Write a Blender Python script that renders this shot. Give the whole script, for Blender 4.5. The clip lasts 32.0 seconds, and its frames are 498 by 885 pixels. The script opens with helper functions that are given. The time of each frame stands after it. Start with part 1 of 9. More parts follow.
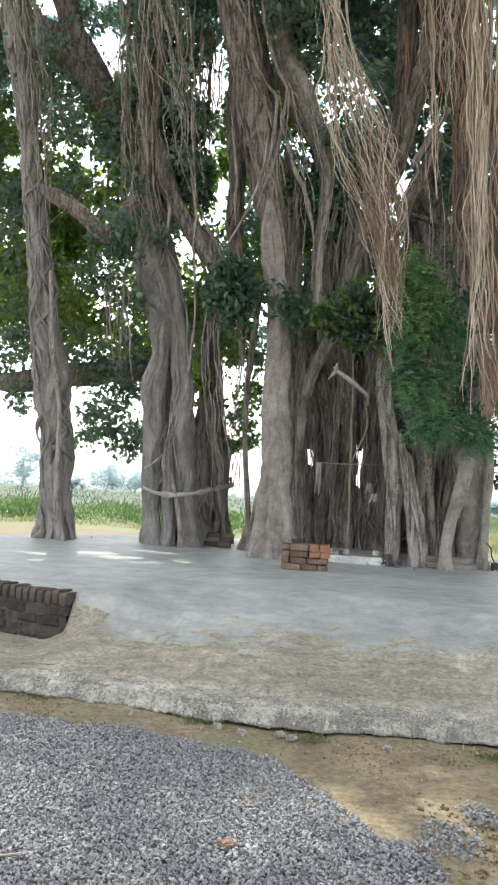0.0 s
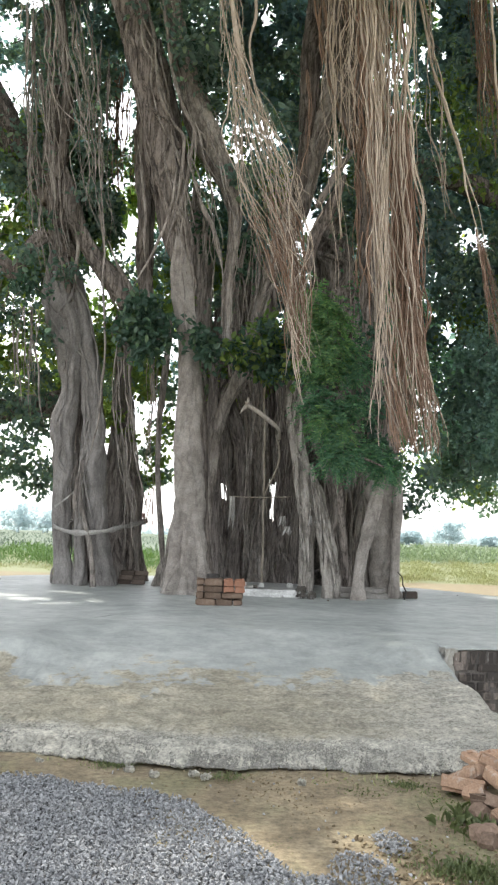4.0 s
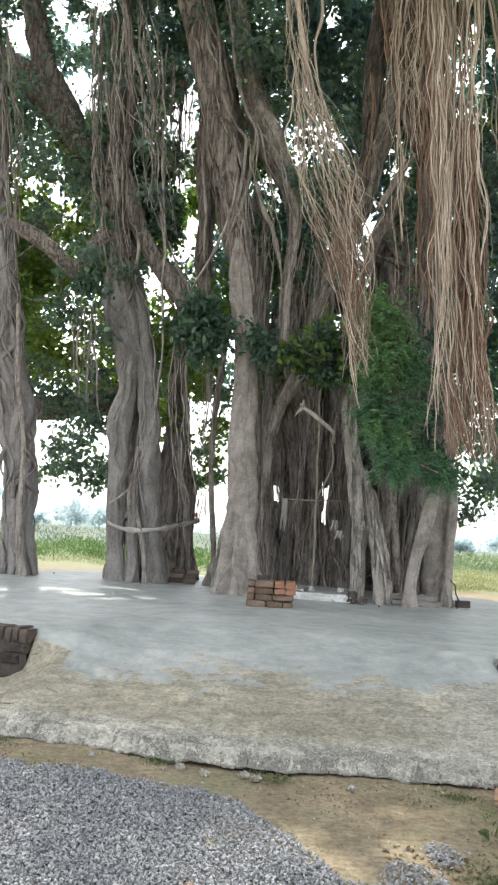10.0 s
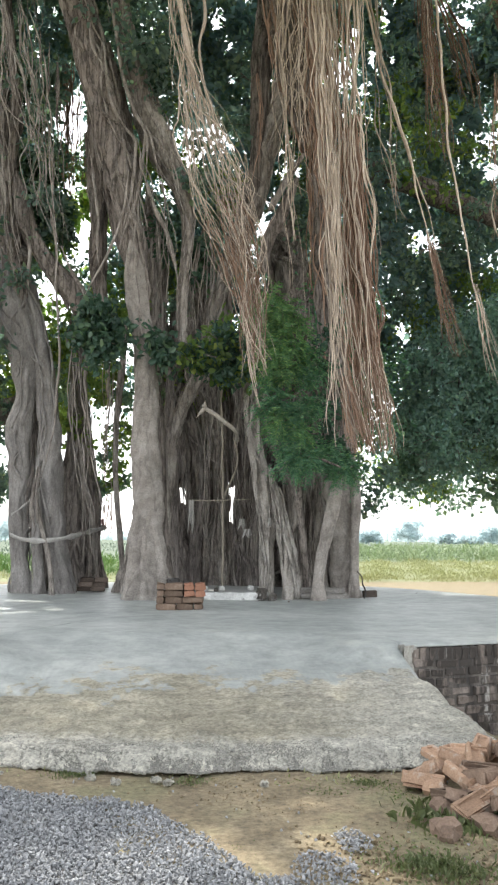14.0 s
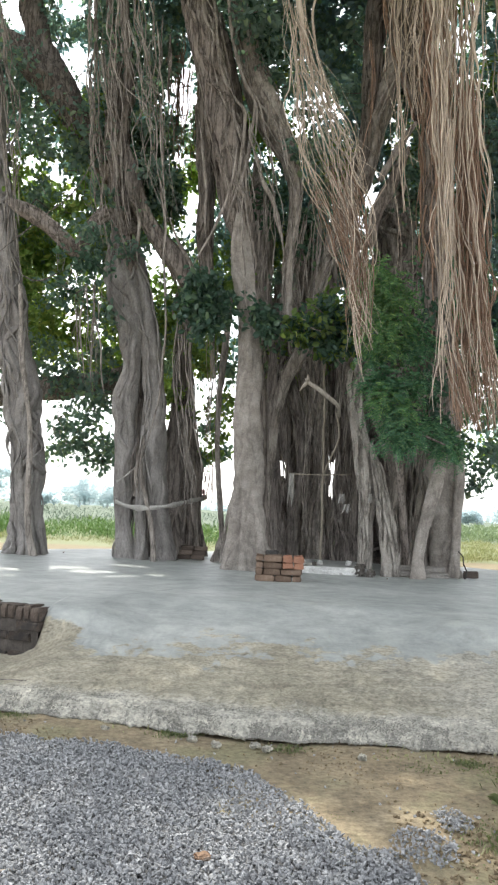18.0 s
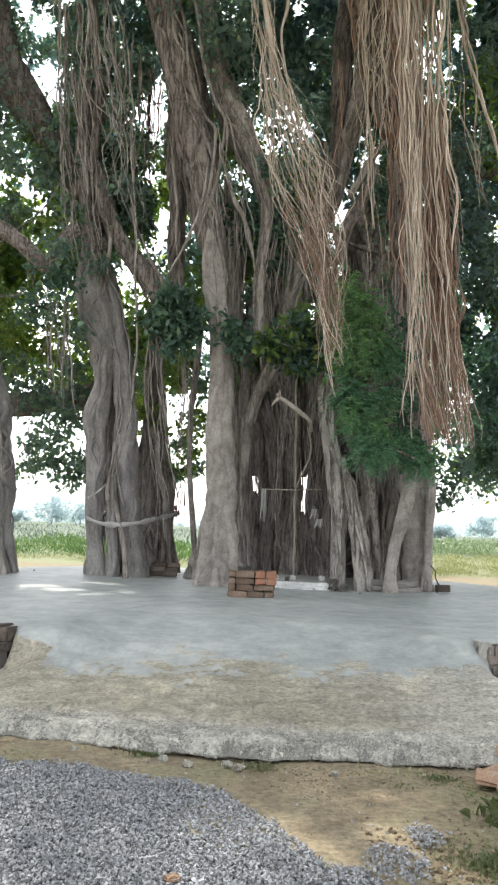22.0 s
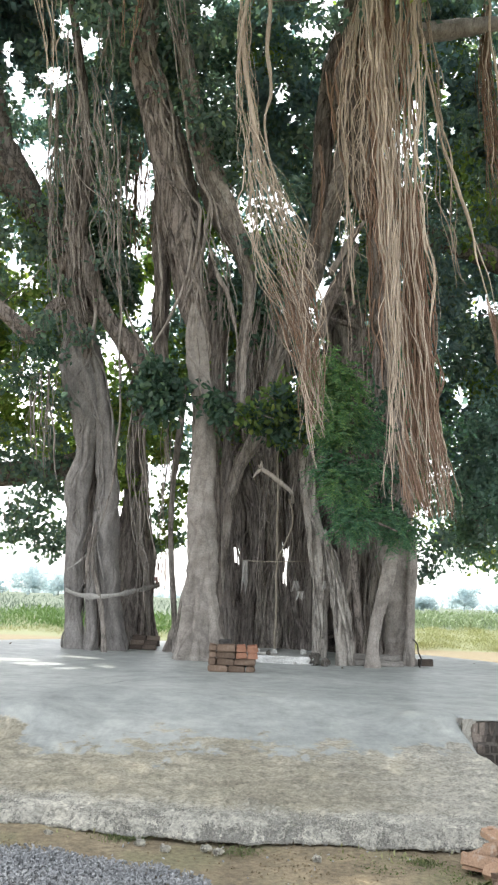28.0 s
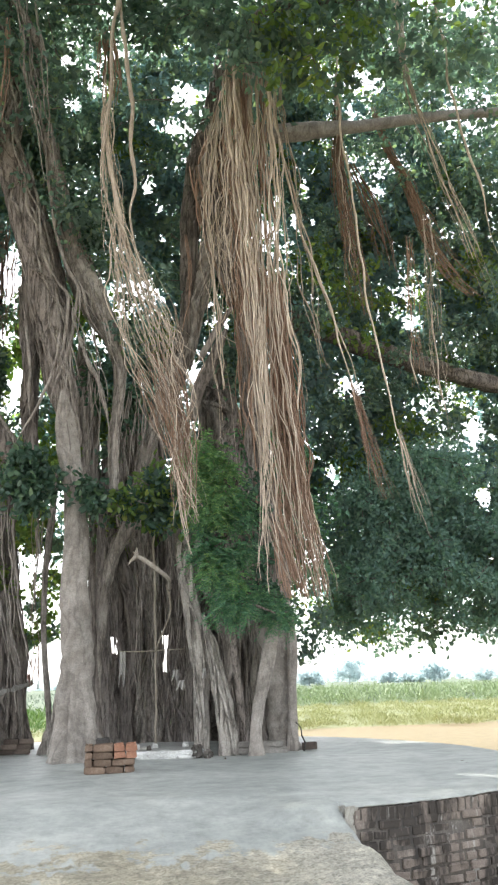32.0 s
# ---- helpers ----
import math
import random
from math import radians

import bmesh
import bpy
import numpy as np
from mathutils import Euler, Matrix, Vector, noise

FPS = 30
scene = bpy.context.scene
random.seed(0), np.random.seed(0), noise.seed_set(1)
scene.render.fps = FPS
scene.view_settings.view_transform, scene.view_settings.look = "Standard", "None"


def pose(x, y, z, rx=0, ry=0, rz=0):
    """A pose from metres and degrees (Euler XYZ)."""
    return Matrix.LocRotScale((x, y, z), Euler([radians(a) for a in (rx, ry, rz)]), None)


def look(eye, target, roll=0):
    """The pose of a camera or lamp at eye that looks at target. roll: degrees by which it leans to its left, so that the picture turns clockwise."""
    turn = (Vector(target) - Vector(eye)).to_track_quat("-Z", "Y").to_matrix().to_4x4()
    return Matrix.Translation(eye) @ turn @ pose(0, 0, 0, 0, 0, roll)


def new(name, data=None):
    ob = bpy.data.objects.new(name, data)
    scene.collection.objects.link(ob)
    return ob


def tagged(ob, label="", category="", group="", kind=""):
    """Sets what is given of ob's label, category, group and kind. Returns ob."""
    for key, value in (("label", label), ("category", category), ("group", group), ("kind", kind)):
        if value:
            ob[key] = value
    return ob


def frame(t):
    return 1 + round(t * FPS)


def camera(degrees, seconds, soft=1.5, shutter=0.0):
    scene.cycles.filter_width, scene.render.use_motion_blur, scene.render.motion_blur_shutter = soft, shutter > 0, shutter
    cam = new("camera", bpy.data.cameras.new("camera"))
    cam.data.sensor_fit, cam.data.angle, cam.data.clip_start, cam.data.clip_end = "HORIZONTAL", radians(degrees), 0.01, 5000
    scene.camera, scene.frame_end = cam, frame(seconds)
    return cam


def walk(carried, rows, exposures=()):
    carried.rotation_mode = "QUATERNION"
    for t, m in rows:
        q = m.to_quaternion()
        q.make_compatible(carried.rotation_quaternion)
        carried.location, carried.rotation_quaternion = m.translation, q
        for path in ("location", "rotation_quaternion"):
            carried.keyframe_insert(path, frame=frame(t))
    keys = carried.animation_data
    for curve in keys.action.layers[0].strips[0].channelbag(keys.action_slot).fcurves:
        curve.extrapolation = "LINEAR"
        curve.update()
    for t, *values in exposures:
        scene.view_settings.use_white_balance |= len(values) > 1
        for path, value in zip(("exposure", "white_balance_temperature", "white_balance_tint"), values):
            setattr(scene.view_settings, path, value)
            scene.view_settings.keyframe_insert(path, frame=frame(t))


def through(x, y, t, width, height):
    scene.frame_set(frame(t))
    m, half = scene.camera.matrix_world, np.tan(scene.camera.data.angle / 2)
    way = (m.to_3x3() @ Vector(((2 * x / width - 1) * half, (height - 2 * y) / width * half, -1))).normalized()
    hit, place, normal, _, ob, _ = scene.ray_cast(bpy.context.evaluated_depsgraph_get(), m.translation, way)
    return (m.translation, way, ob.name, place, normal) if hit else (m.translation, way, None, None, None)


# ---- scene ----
cam = camera(33.8, 32.0, soft=2.2)
PATH = [
    (0, (0.146, 0.0, 1.435), (0.105, 1.996, 1.561), 3.4),
    (0.5, (0.16, 0.002, 1.43), (0.235, 1.996, 1.574), 3.6),
    (1, (0.171, 0.023, 1.42), (0.324, 2.011, 1.569), 2.8),
    (1.5, (0.178, 0.014, 1.427), (0.364, 2.0, 1.57), 2.5),
    (2, (0.182, 0.01, 1.431), (0.364, 1.995, 1.588), 2.4),
    (2.5, (0.181, -0.003, 1.434), (0.356, 1.982, 1.605), 2.4),
    (4.5, (0.185, 0.006, 1.423), (0.344, 1.987, 1.65), 1.8),
    (5, (0.174, 0.006, 1.42), (0.307, 1.993, 1.605), 2.5),
    (5.5, (0.159, 0.016, 1.419), (0.211, 2.013, 1.504), 2.0),
    (6, (0.154, 0.006, 1.421), (0.168, 2.004, 1.505), 1.4),
    (6.5, (0.156, 0.004, 1.423), (0.178, 2.001, 1.53), 1.4),
    (7, (0.147, -0.015, 1.429), (0.184, 1.981, 1.562), 2.1),
    (7.5, (0.152, -0.021, 1.437), (0.189, 1.969, 1.625), 2.7),
    (8, (0.157, -0.021, 1.43), (0.187, 1.961, 1.7), 2.5),
    (8.5, (0.146, -0.018, 1.437), (0.164, 1.962, 1.725), 2.2),
    (9, (0.14, -0.023, 1.437), (0.159, 1.958, 1.71), 3.1),
    (9.5, (0.142, -0.001, 1.425), (0.173, 1.985, 1.66), 3.8),
    (10, (0.142, 0.006, 1.428), (0.178, 1.994, 1.647), 3.8),
    (10.5, (0.146, 0.0, 1.43), (0.168, 1.987, 1.664), 3.5),
    (11, (0.153, 0.006, 1.437), (0.168, 1.988, 1.703), 2.8),
    (11.5, (0.168, -0.008, 1.447), (0.204, 1.966, 1.767), 2.7),
    (12, (0.186, -0.01, 1.447), (0.273, 1.952, 1.826), 1.6),
    (12.5, (0.199, 0.0, 1.441), (0.359, 1.962, 1.789), 0.6),
    (13, (0.209, -0.006, 1.436), (0.455, 1.958, 1.723), 0.1),
    (13.5, (0.208, -0.012, 1.432), (0.476, 1.953, 1.691), 0.3),
    (14, (0.204, -0.002, 1.426), (0.464, 1.967, 1.656), 0.4),
    (14.5, (0.195, -0.002, 1.424), (0.429, 1.974, 1.626), 0.7),
    (16.5, (0.171, 0.0, 1.426), (0.302, 1.988, 1.6), 2.3),
    (17, (0.159, -0.011, 1.427), (0.237, 1.98, 1.602), 2.8),
    (17.5, (0.152, -0.008, 1.423), (0.174, 1.984, 1.596), 2.7),
    (18, (0.152, 0.001, 1.418), (0.176, 1.995, 1.579), 2.6),
    (18.5, (0.154, 0.01, 1.415), (0.201, 2.004, 1.561), 2.7),
    (19, (0.156, 0.008, 1.418), (0.204, 2.002, 1.567), 2.8),
    (19.5, (0.158, 0.005, 1.422), (0.209, 1.998, 1.576), 2.6),
    (20, (0.159, 0.013, 1.419), (0.216, 2.006, 1.576), 2.5),
    (20.5, (0.161, 0.016, 1.416), (0.231, 2.008, 1.577), 2.5),
    (21, (0.161, 0.013, 1.419), (0.237, 2.004, 1.588), 2.6),
    (21.5, (0.168, 0.015, 1.417), (0.246, 2.005, 1.61), 2.6),
    (22, (0.173, 0.009, 1.42), (0.26, 1.997, 1.621), 2.1),
    (22.5, (0.176, -0.004, 1.425), (0.271, 1.983, 1.63), 1.4),
    (23, (0.181, -0.012, 1.425), (0.281, 1.974, 1.635), 1.4),
    (23.5, (0.175, -0.026, 1.428), (0.286, 1.959, 1.644), 1.5),
    (24, (0.176, -0.015, 1.423), (0.285, 1.97, 1.645), 1.4),
    (24.5, (0.179, -0.009, 1.423), (0.289, 1.975, 1.647), 1.3),
    (25, (0.171, -0.016, 1.425), (0.277, 1.968, 1.656), 1.5),
    (25.5, (0.174, -0.032, 1.431), (0.311, 1.948, 1.671), 1.7),
    (27.5, (0.167, -0.03, 1.433), (0.291, 1.934, 1.791), 2.2),
    (28, (0.165, -0.032, 1.436), (0.289, 1.93, 1.807), 2.3),
    (28.5, (0.171, -0.032, 1.438), (0.306, 1.926, 1.822), 2.0),
    (29, (0.168, -0.035, 1.451), (0.33, 1.912, 1.877), 1.5),
    (29.5, (0.162, -0.032, 1.462), (0.306, 1.879, 2.034), 1.2),
    (30, (0.137, -0.039, 1.487), (0.274, 1.832, 2.178), 0.5),
    (30.5, (0.15, -0.059, 1.504), (0.286, 1.776, 2.288), 0.2),
    (31, (0.183, -0.036, 1.518), (0.345, 1.846, 2.175), 0.2),
    (31.5, (0.222, -0.036, 1.522), (0.464, 1.879, 2.044), -0.4),
    (32, (0.253, -0.033, 1.528), (0.659, 1.845, 2.086), -1.6),
]
EXPOSURES = [(0.0, 1.70), (5.0, 1.74), (9.0, 1.76), (10.5, 1.80), (12.0, 1.86), (13.5, 1.87), (14.5, 1.85), (17.0, 1.74), (26.0, 1.77), (28.0, 1.88), (29.0, 1.94), (30.0, 2.08), (31.0, 2.13), (32.0, 2.08)]
walk(cam, [(t, look(eye, target, roll)) for t, eye, target, roll in PATH], EXPOSURES)

# ---- world and light ----
SUN_ELEV, SUN_ROT = radians(58), radians(-28)
world = bpy.data.worlds.new("hazy_sky")
scene.world = world
world.use_nodes = True
wn, wl = world.node_tree.nodes, world.node_tree.links
sky = wn.new("ShaderNodeTexSky")
sky.sky_type = "NISHITA"
sky.sun_disc = False
sky.sun_elevation, sky.sun_rotation = SUN_ELEV, SUN_ROT
sky.air_density, sky.dust_density, sky.ozone_density = 1.0, 1.6, 1.0
soften = wn.new("ShaderNodeHueSaturation")
soften.inputs["Saturation"].default_value = 0.2
wl.new(sky.outputs[0], soften.inputs["Color"])
wl.new(soften.outputs[0], wn["Background"].inputs["Color"])
wn["Background"].inputs["Strength"].default_value = 0.15

sun = new("sun", bpy.data.lights.new("sun", "SUN"))
sun.data.energy, sun.data.angle, sun.data.color = 1.8, radians(0.5), (1.0, 0.95, 0.86)
sun.matrix_world = look((-9, 30, 34), (0.8, 12, 0))

# ---- materials ----
def material(name):
    m = bpy.data.materials.new(name)
    m.use_nodes = True
    nodes, links = m.node_tree.nodes, m.node_tree.links
    return m, nodes, links, nodes["Principled BSDF"]


def ramp(nodes, stops):
    r = nodes.new("ShaderNodeValToRGB")
    while len(r.color_ramp.elements) < len(stops):
        r.color_ramp.elements.new(0.5)
    for e, (at, c) in zip(r.color_ramp.elements, stops):
        e.position, e.color = at, (*c, 1)
    return r


def noise_tex(nodes, links, coords, scale, detail=5, rough=0.6, stretch=(1, 1, 1)):
    n = nodes.new("ShaderNodeTexNoise")
    n.inputs["Scale"].default_value, n.inputs["Detail"].default_value, n.inputs["Roughness"].default_value = scale, detail, rough
    mp = nodes.new("ShaderNodeMapping")
    mp.inputs["Scale"].default_value = stretch
    links.new(coords, mp.inputs[0])
    links.new(mp.outputs[0], n.inputs["Vector"])
    return n.outputs["Fac"]


def mix(nodes, links, fac, a, b, kind="MIX"):
    m = nodes.new("ShaderNodeMix")
    m.data_type, m.blend_type = "RGBA", kind
    for value, socket in ((fac, m.inputs[0]), (a, m.inputs[6]), (b, m.inputs[7])):
        if isinstance(value, (int, float)):
            socket.default_value = value
        elif isinstance(value, tuple):
            socket.default_value = (*value, 1)
        else:
            links.new(value, socket)
    return m.outputs[2]


def bump(nodes, links, shader, height, strength, distance):
    b = nodes.new("ShaderNodeBump")
    b.inputs["Strength"].default_value, b.inputs["Distance"].default_value = strength, distance
    links.new(height, b.inputs["Height"])
    links.new(b.outputs[0], shader.inputs["Normal"])


def surface(name, stops, scale, rough=0.9, stretch=(1, 1, 1), spots=None, relief=(0.5, 0.02), vary=0.0, fine=60.0, islands=False, cracks=None, mottle=0.0, drips=None):
    """A matt surface: broad colour, dark or light patches, fine grain and relief."""
    m, nodes, links, shader = material(name)
    co = nodes.new("ShaderNodeTexCoord").outputs["Object"]
    if drips:
        co = nodes.new("ShaderNodeNewGeometry").outputs["Position"]
    broad = noise_tex(nodes, links, co, scale, 6, 0.62, stretch)
    r = ramp(nodes, stops)
    links.new(broad, r.inputs[0])
    colour = r.outputs[0]
    grain = noise_tex(nodes, links, co, fine, 4, 0.7, stretch)
    g = ramp(nodes, [(0.3, (0.66, 0.66, 0.66)), (0.7, (1.24, 1.24, 1.24))])
    links.new(grain, g.inputs[0])
    colour = mix(nodes, links, 0.8, colour, g.outputs[0], "MULTIPLY")
    if mottle:
        mo = noise_tex(nodes, links, co, mottle, 6, 0.8, (1, 1, 0.8))
        mm = ramp(nodes, [(0.28, (0.58, 0.57, 0.56)), (0.5, (1, 1, 1)), (0.72, (1.28, 1.28, 1.26))])
        links.new(mo, mm.inputs[0])
        colour = mix(nodes, links, 0.5, colour, mm.outputs[0], "MULTIPLY")
    if spots:
        patch = noise_tex(nodes, links, co, spots[0], 5, 0.65, stretch)
        pr = ramp(nodes, [(spots[1], (0, 0, 0)), (spots[1] + 0.1, (1, 1, 1))])
        links.new(patch, pr.inputs[0])
        colour = mix(nodes, links, pr.outputs[0], colour, spots[2])
    if drips:
        for size, at, tint in drips:
            run = noise_tex(nodes, links, co, size, 5, 0.7, (1, 1, 0.28))
            rr = ramp(nodes, [(at, (0, 0, 0)), (at + 0.09, (0.9, 0.9, 0.9))])
            links.new(run, rr.inputs[0])
            colour = mix(nodes, links, rr.outputs[0], colour, tint)
    crack = None
    if cracks:
        line = noise_tex(nodes, links, co, cracks[0], 5, 0.6, (1, 1, cracks[1]))
        cr = ramp(nodes, [(0.44, (1, 1, 1)), (0.5, (cracks[2],) * 3), (0.56, (1, 1, 1))])
        links.new(line, cr.inputs[0])
        crack = cr.outputs[0]
        colour = mix(nodes, links, 1.0, colour, crack, "MULTIPLY")
    if vary:
        sources = [nodes.new("ShaderNodeObjectInfo").outputs["Random"]]
        if islands:
            sources.append(nodes.new("ShaderNodeNewGeometry").outputs["Random Per Island"])
        for rnd in sources:
            vr = ramp(nodes, [(0, (1 - vary,) * 3), (1, (1 + vary,) * 3)])
            links.new(rnd, vr.inputs[0])
            colour = mix(nodes, links, 1.0, colour, vr.outputs[0], "MULTIPLY")
    links.new(colour, shader.inputs["Base Color"])
    shader.inputs["Roughness"].default_value = rough
    shader.inputs["Specular IOR Level"].default_value = 0.25
    height = mix(nodes, links, 0.35, broad, grain)
    if crack is not None:
        height = mix(nodes, links, 0.5, height, crack)
    bump(nodes, links, shader, height, relief[0], relief[1])
    return m


def leaf_material(name, dark, light, glow, rough=0.45, thin=0.4, through=(1.5, 1.7, 0.85)):
    m, nodes, links, shader = material(name)
    rnd = nodes.new("ShaderNodeNewGeometry").outputs["Random Per Island"]
    r = ramp(nodes, [(0.0, dark), (0.75, light), (1.0, glow)])
    links.new(rnd, r.inputs[0])
    links.new(r.outputs[0], shader.inputs["Base Color"])
    shader.inputs["Roughness"].default_value = rough
    shader.inputs["Specular IOR Level"].default_value = 0.35
    tr = nodes.new("ShaderNodeBsdfTranslucent")
    lit = mix(nodes, links, 1.0, r.outputs[0], through, "MULTIPLY")
    links.new(lit, tr.inputs["Color"])
    ms = nodes.new("ShaderNodeMixShader")
    ms.inputs[0].default_value = thin
    links.new(shader.outputs[0], ms.inputs[1])
    links.new(tr.outputs[0], ms.inputs[2])
    links.new(ms.outputs[0], nodes["Material Output"].inputs["Surface"])
    return m


BARK = surface("fig_bark", [(0.25, (0.175, 0.152, 0.134)), (0.5, (0.325, 0.292, 0.262)), (0.8, (0.455, 0.42, 0.382))], 3.5, 0.92, (1, 1, 0.75),
               spots=(5.0, 0.64, (0.15, 0.128, 0.112)), relief=(0.7, 0.03), vary=0.10, fine=60.0, cracks=(6.5, 0.26, 0.52), mottle=17.0)
BARK_SMOOTH = surface("smooth_fig_bark", [(0.25, (0.20, 0.178, 0.158)), (0.5, (0.325, 0.295, 0.266)), (0.8, (0.435, 0.405, 0.37))], 3.0, 0.92, (1, 1, 1.5),
                      spots=(4.0, 0.66, (0.17, 0.148, 0.13)), relief=(0.8, 0.04), vary=0.06, fine=46.0, cracks=(3.4, 0.4, 0.74), mottle=19.0)
BARK_PALE = surface("pale_fig_bark", [(0.25, (0.25, 0.225, 0.20)), (0.5, (0.39, 0.36, 0.325)), (0.8, (0.51, 0.48, 0.44))], 3.4, 0.92, (1, 1, 0.8),
                    spots=(5.0, 0.62, (0.15, 0.13, 0.115)), relief=(1.0, 0.045), vary=0.05, fine=50.0, cracks=(5.5, 0.3, 0.55), mottle=17.0)
BARK_GREY = surface("grey_bark", [(0.25, (0.165, 0.153, 0.145)), (0.5, (0.275, 0.259, 0.246)), (0.8, (0.375, 0.357, 0.340))], 4.0, 0.92, (1, 1, 0.5),
                    spots=(6.0, 0.64, (0.14, 0.128, 0.12)), relief=(1.0, 0.045), vary=0.08, fine=60.0, cracks=(6.0, 0.24, 0.8), mottle=17.0)
BARK_UP = surface("upper_bark", [(0.25, (0.145, 0.122, 0.108)), (0.55, (0.265, 0.232, 0.208)), (0.8, (0.375, 0.335, 0.302))], 5.0, 0.92, (1, 1, 0.4),
                  spots=(6.0, 0.62, (0.11, 0.093, 0.083)), relief=(0.9, 0.04), vary=0.16, fine=60.0, cracks=(13.0, 0.09, 0.42), mottle=13.0)
# Dark blotches stand for soot and for shade between the inner stems.
BARK_DARK = surface("sooty_shaded_bark", [(0.25, (0.18, 0.157, 0.145)), (0.55, (0.315, 0.28, 0.257)), (0.8, (0.44, 0.395, 0.362))], 5.0, 0.92, (1, 1, 0.4),
                    spots=(3.0, 0.57, (0.085, 0.074, 0.068)), relief=(0.9, 0.04), vary=0.16, fine=60.0, cracks=(12.0, 0.1, 0.5), mottle=13.0)
ROOT = surface("aerial_root_bark", [(0.2, (0.33, 0.265, 0.21)), (0.6, (0.53, 0.45, 0.37)), (0.9, (0.67, 0.59, 0.50))], 9.0, 0.9, (1, 1, 0.3),
               relief=(0.4, 0.01), vary=0.3, fine=60.0, islands=True)
ROOT_BROWN = surface("fresh_root_tips", [(0.2, (0.215, 0.137, 0.10)), (0.8, (0.375, 0.262, 0.195))], 8.0, 0.9, relief=(0.3, 0.01), vary=0.25, fine=60.0, islands=True)
# Raised, blued leaf colours imitate the pale glare veil over the crown.
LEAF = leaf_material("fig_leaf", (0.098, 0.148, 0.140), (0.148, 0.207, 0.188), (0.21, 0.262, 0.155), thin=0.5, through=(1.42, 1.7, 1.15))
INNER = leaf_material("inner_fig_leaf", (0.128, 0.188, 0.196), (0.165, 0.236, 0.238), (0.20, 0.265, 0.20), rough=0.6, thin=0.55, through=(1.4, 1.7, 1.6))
# Shaded and sunlit tints of one fig leaf: the light is in the colour.
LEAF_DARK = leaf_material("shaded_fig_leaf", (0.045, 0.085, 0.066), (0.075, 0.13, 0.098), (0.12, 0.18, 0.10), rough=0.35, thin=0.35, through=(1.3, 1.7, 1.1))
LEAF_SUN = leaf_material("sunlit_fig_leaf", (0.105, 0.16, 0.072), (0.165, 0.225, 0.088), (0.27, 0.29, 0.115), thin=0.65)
NEEM = leaf_material("neem_leaf", (0.075, 0.172, 0.122), (0.122, 0.245, 0.165), (0.21, 0.345, 0.19), thin=0.4)
# Paler, bluer leaf: the flare veil over the low leaves is put into its colour.
VEILED = leaf_material("veiled_leaf", (0.132, 0.218, 0.215), (0.172, 0.272, 0.262), (0.215, 0.315, 0.265), rough=0.7, thin=0.45)
NEEM_FRESH = leaf_material("fresh_neem_leaf", (0.095, 0.195, 0.105), (0.155, 0.28, 0.14), (0.27, 0.39, 0.165), thin=0.4)
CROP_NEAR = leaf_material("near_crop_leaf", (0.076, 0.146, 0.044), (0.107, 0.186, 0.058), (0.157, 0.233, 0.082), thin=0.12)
# Far crop: distance haze is put into this greyed, bluish green.
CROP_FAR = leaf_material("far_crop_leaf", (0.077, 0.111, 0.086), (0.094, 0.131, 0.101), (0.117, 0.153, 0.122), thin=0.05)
CROP = leaf_material("crop_leaf", (0.185, 0.25, 0.135), (0.22, 0.28, 0.155), (0.27, 0.32, 0.19), thin=0.08)
GRASS = leaf_material("verge_grass", (0.27, 0.28, 0.13), (0.30, 0.305, 0.145), (0.34, 0.33, 0.165), thin=0.08)
WEED = leaf_material("weed_leaf", (0.10, 0.128, 0.055), (0.155, 0.185, 0.085), (0.235, 0.24, 0.135), thin=0.3)
# Far leaf and bark: distance haze is put into these pale bluish colours.
FAR_LEAF = leaf_material("hazed_far_leaf", (0.52, 0.60, 0.62), (0.56, 0.635, 0.65), (0.59, 0.66, 0.67), rough=0.9, thin=0.5, through=(1.35, 1.35, 1.35))
FAR_BARK = surface("hazed_far_bark", [(0.3, (0.42, 0.49, 0.52)), (0.7, (0.47, 0.53, 0.56))], 1.0)
CEMENT = surface("grey_cement", [(0.25, (0.27, 0.275, 0.265)), (0.5, (0.345, 0.35, 0.335)), (0.8, (0.43, 0.43, 0.41))], 0.8, 0.6,
                 spots=(2.2, 0.62, (0.42, 0.415, 0.39)), relief=(0.15, 0.01), fine=25.0)
BRICK = surface("orange_brick", [(0.2, (0.26, 0.172, 0.118)), (0.55, (0.37, 0.245, 0.165)), (0.85, (0.46, 0.35, 0.26))], 9.0, 0.92,
                spots=(11.0, 0.54, (0.40, 0.34, 0.285)), relief=(0.6, 0.012), vary=0.28, fine=90.0)
WALL_BRICK = surface("weathered_brick", [(0.2, (0.16, 0.135, 0.118)), (0.5, (0.25, 0.212, 0.185)), (0.8, (0.34, 0.30, 0.27))], 7.0, 0.95,
                     relief=(0.7, 0.015), vary=0.10, fine=70.0, drips=((2.2, 0.47, (0.045, 0.041, 0.038)), (5.0, 0.60, (0.46, 0.45, 0.42))))
DAMP_BRICK = surface("damp_mossy_brick", [(0.2, (0.035, 0.029, 0.026)), (0.5, (0.085, 0.068, 0.057)), (0.8, (0.18, 0.15, 0.125))], 9.0, 0.95,
                     spots=(3.5, 0.5, (0.045, 0.042, 0.04)), relief=(0.7, 0.015), vary=0.3, fine=70.0)
STEP_BRICK = surface("old_brown_brick", [(0.2, (0.09, 0.07, 0.058)), (0.5, (0.15, 0.118, 0.098)), (0.8, (0.22, 0.178, 0.15))], 8.0, 0.95, relief=(0.6, 0.012), vary=0.3, fine=80.0)
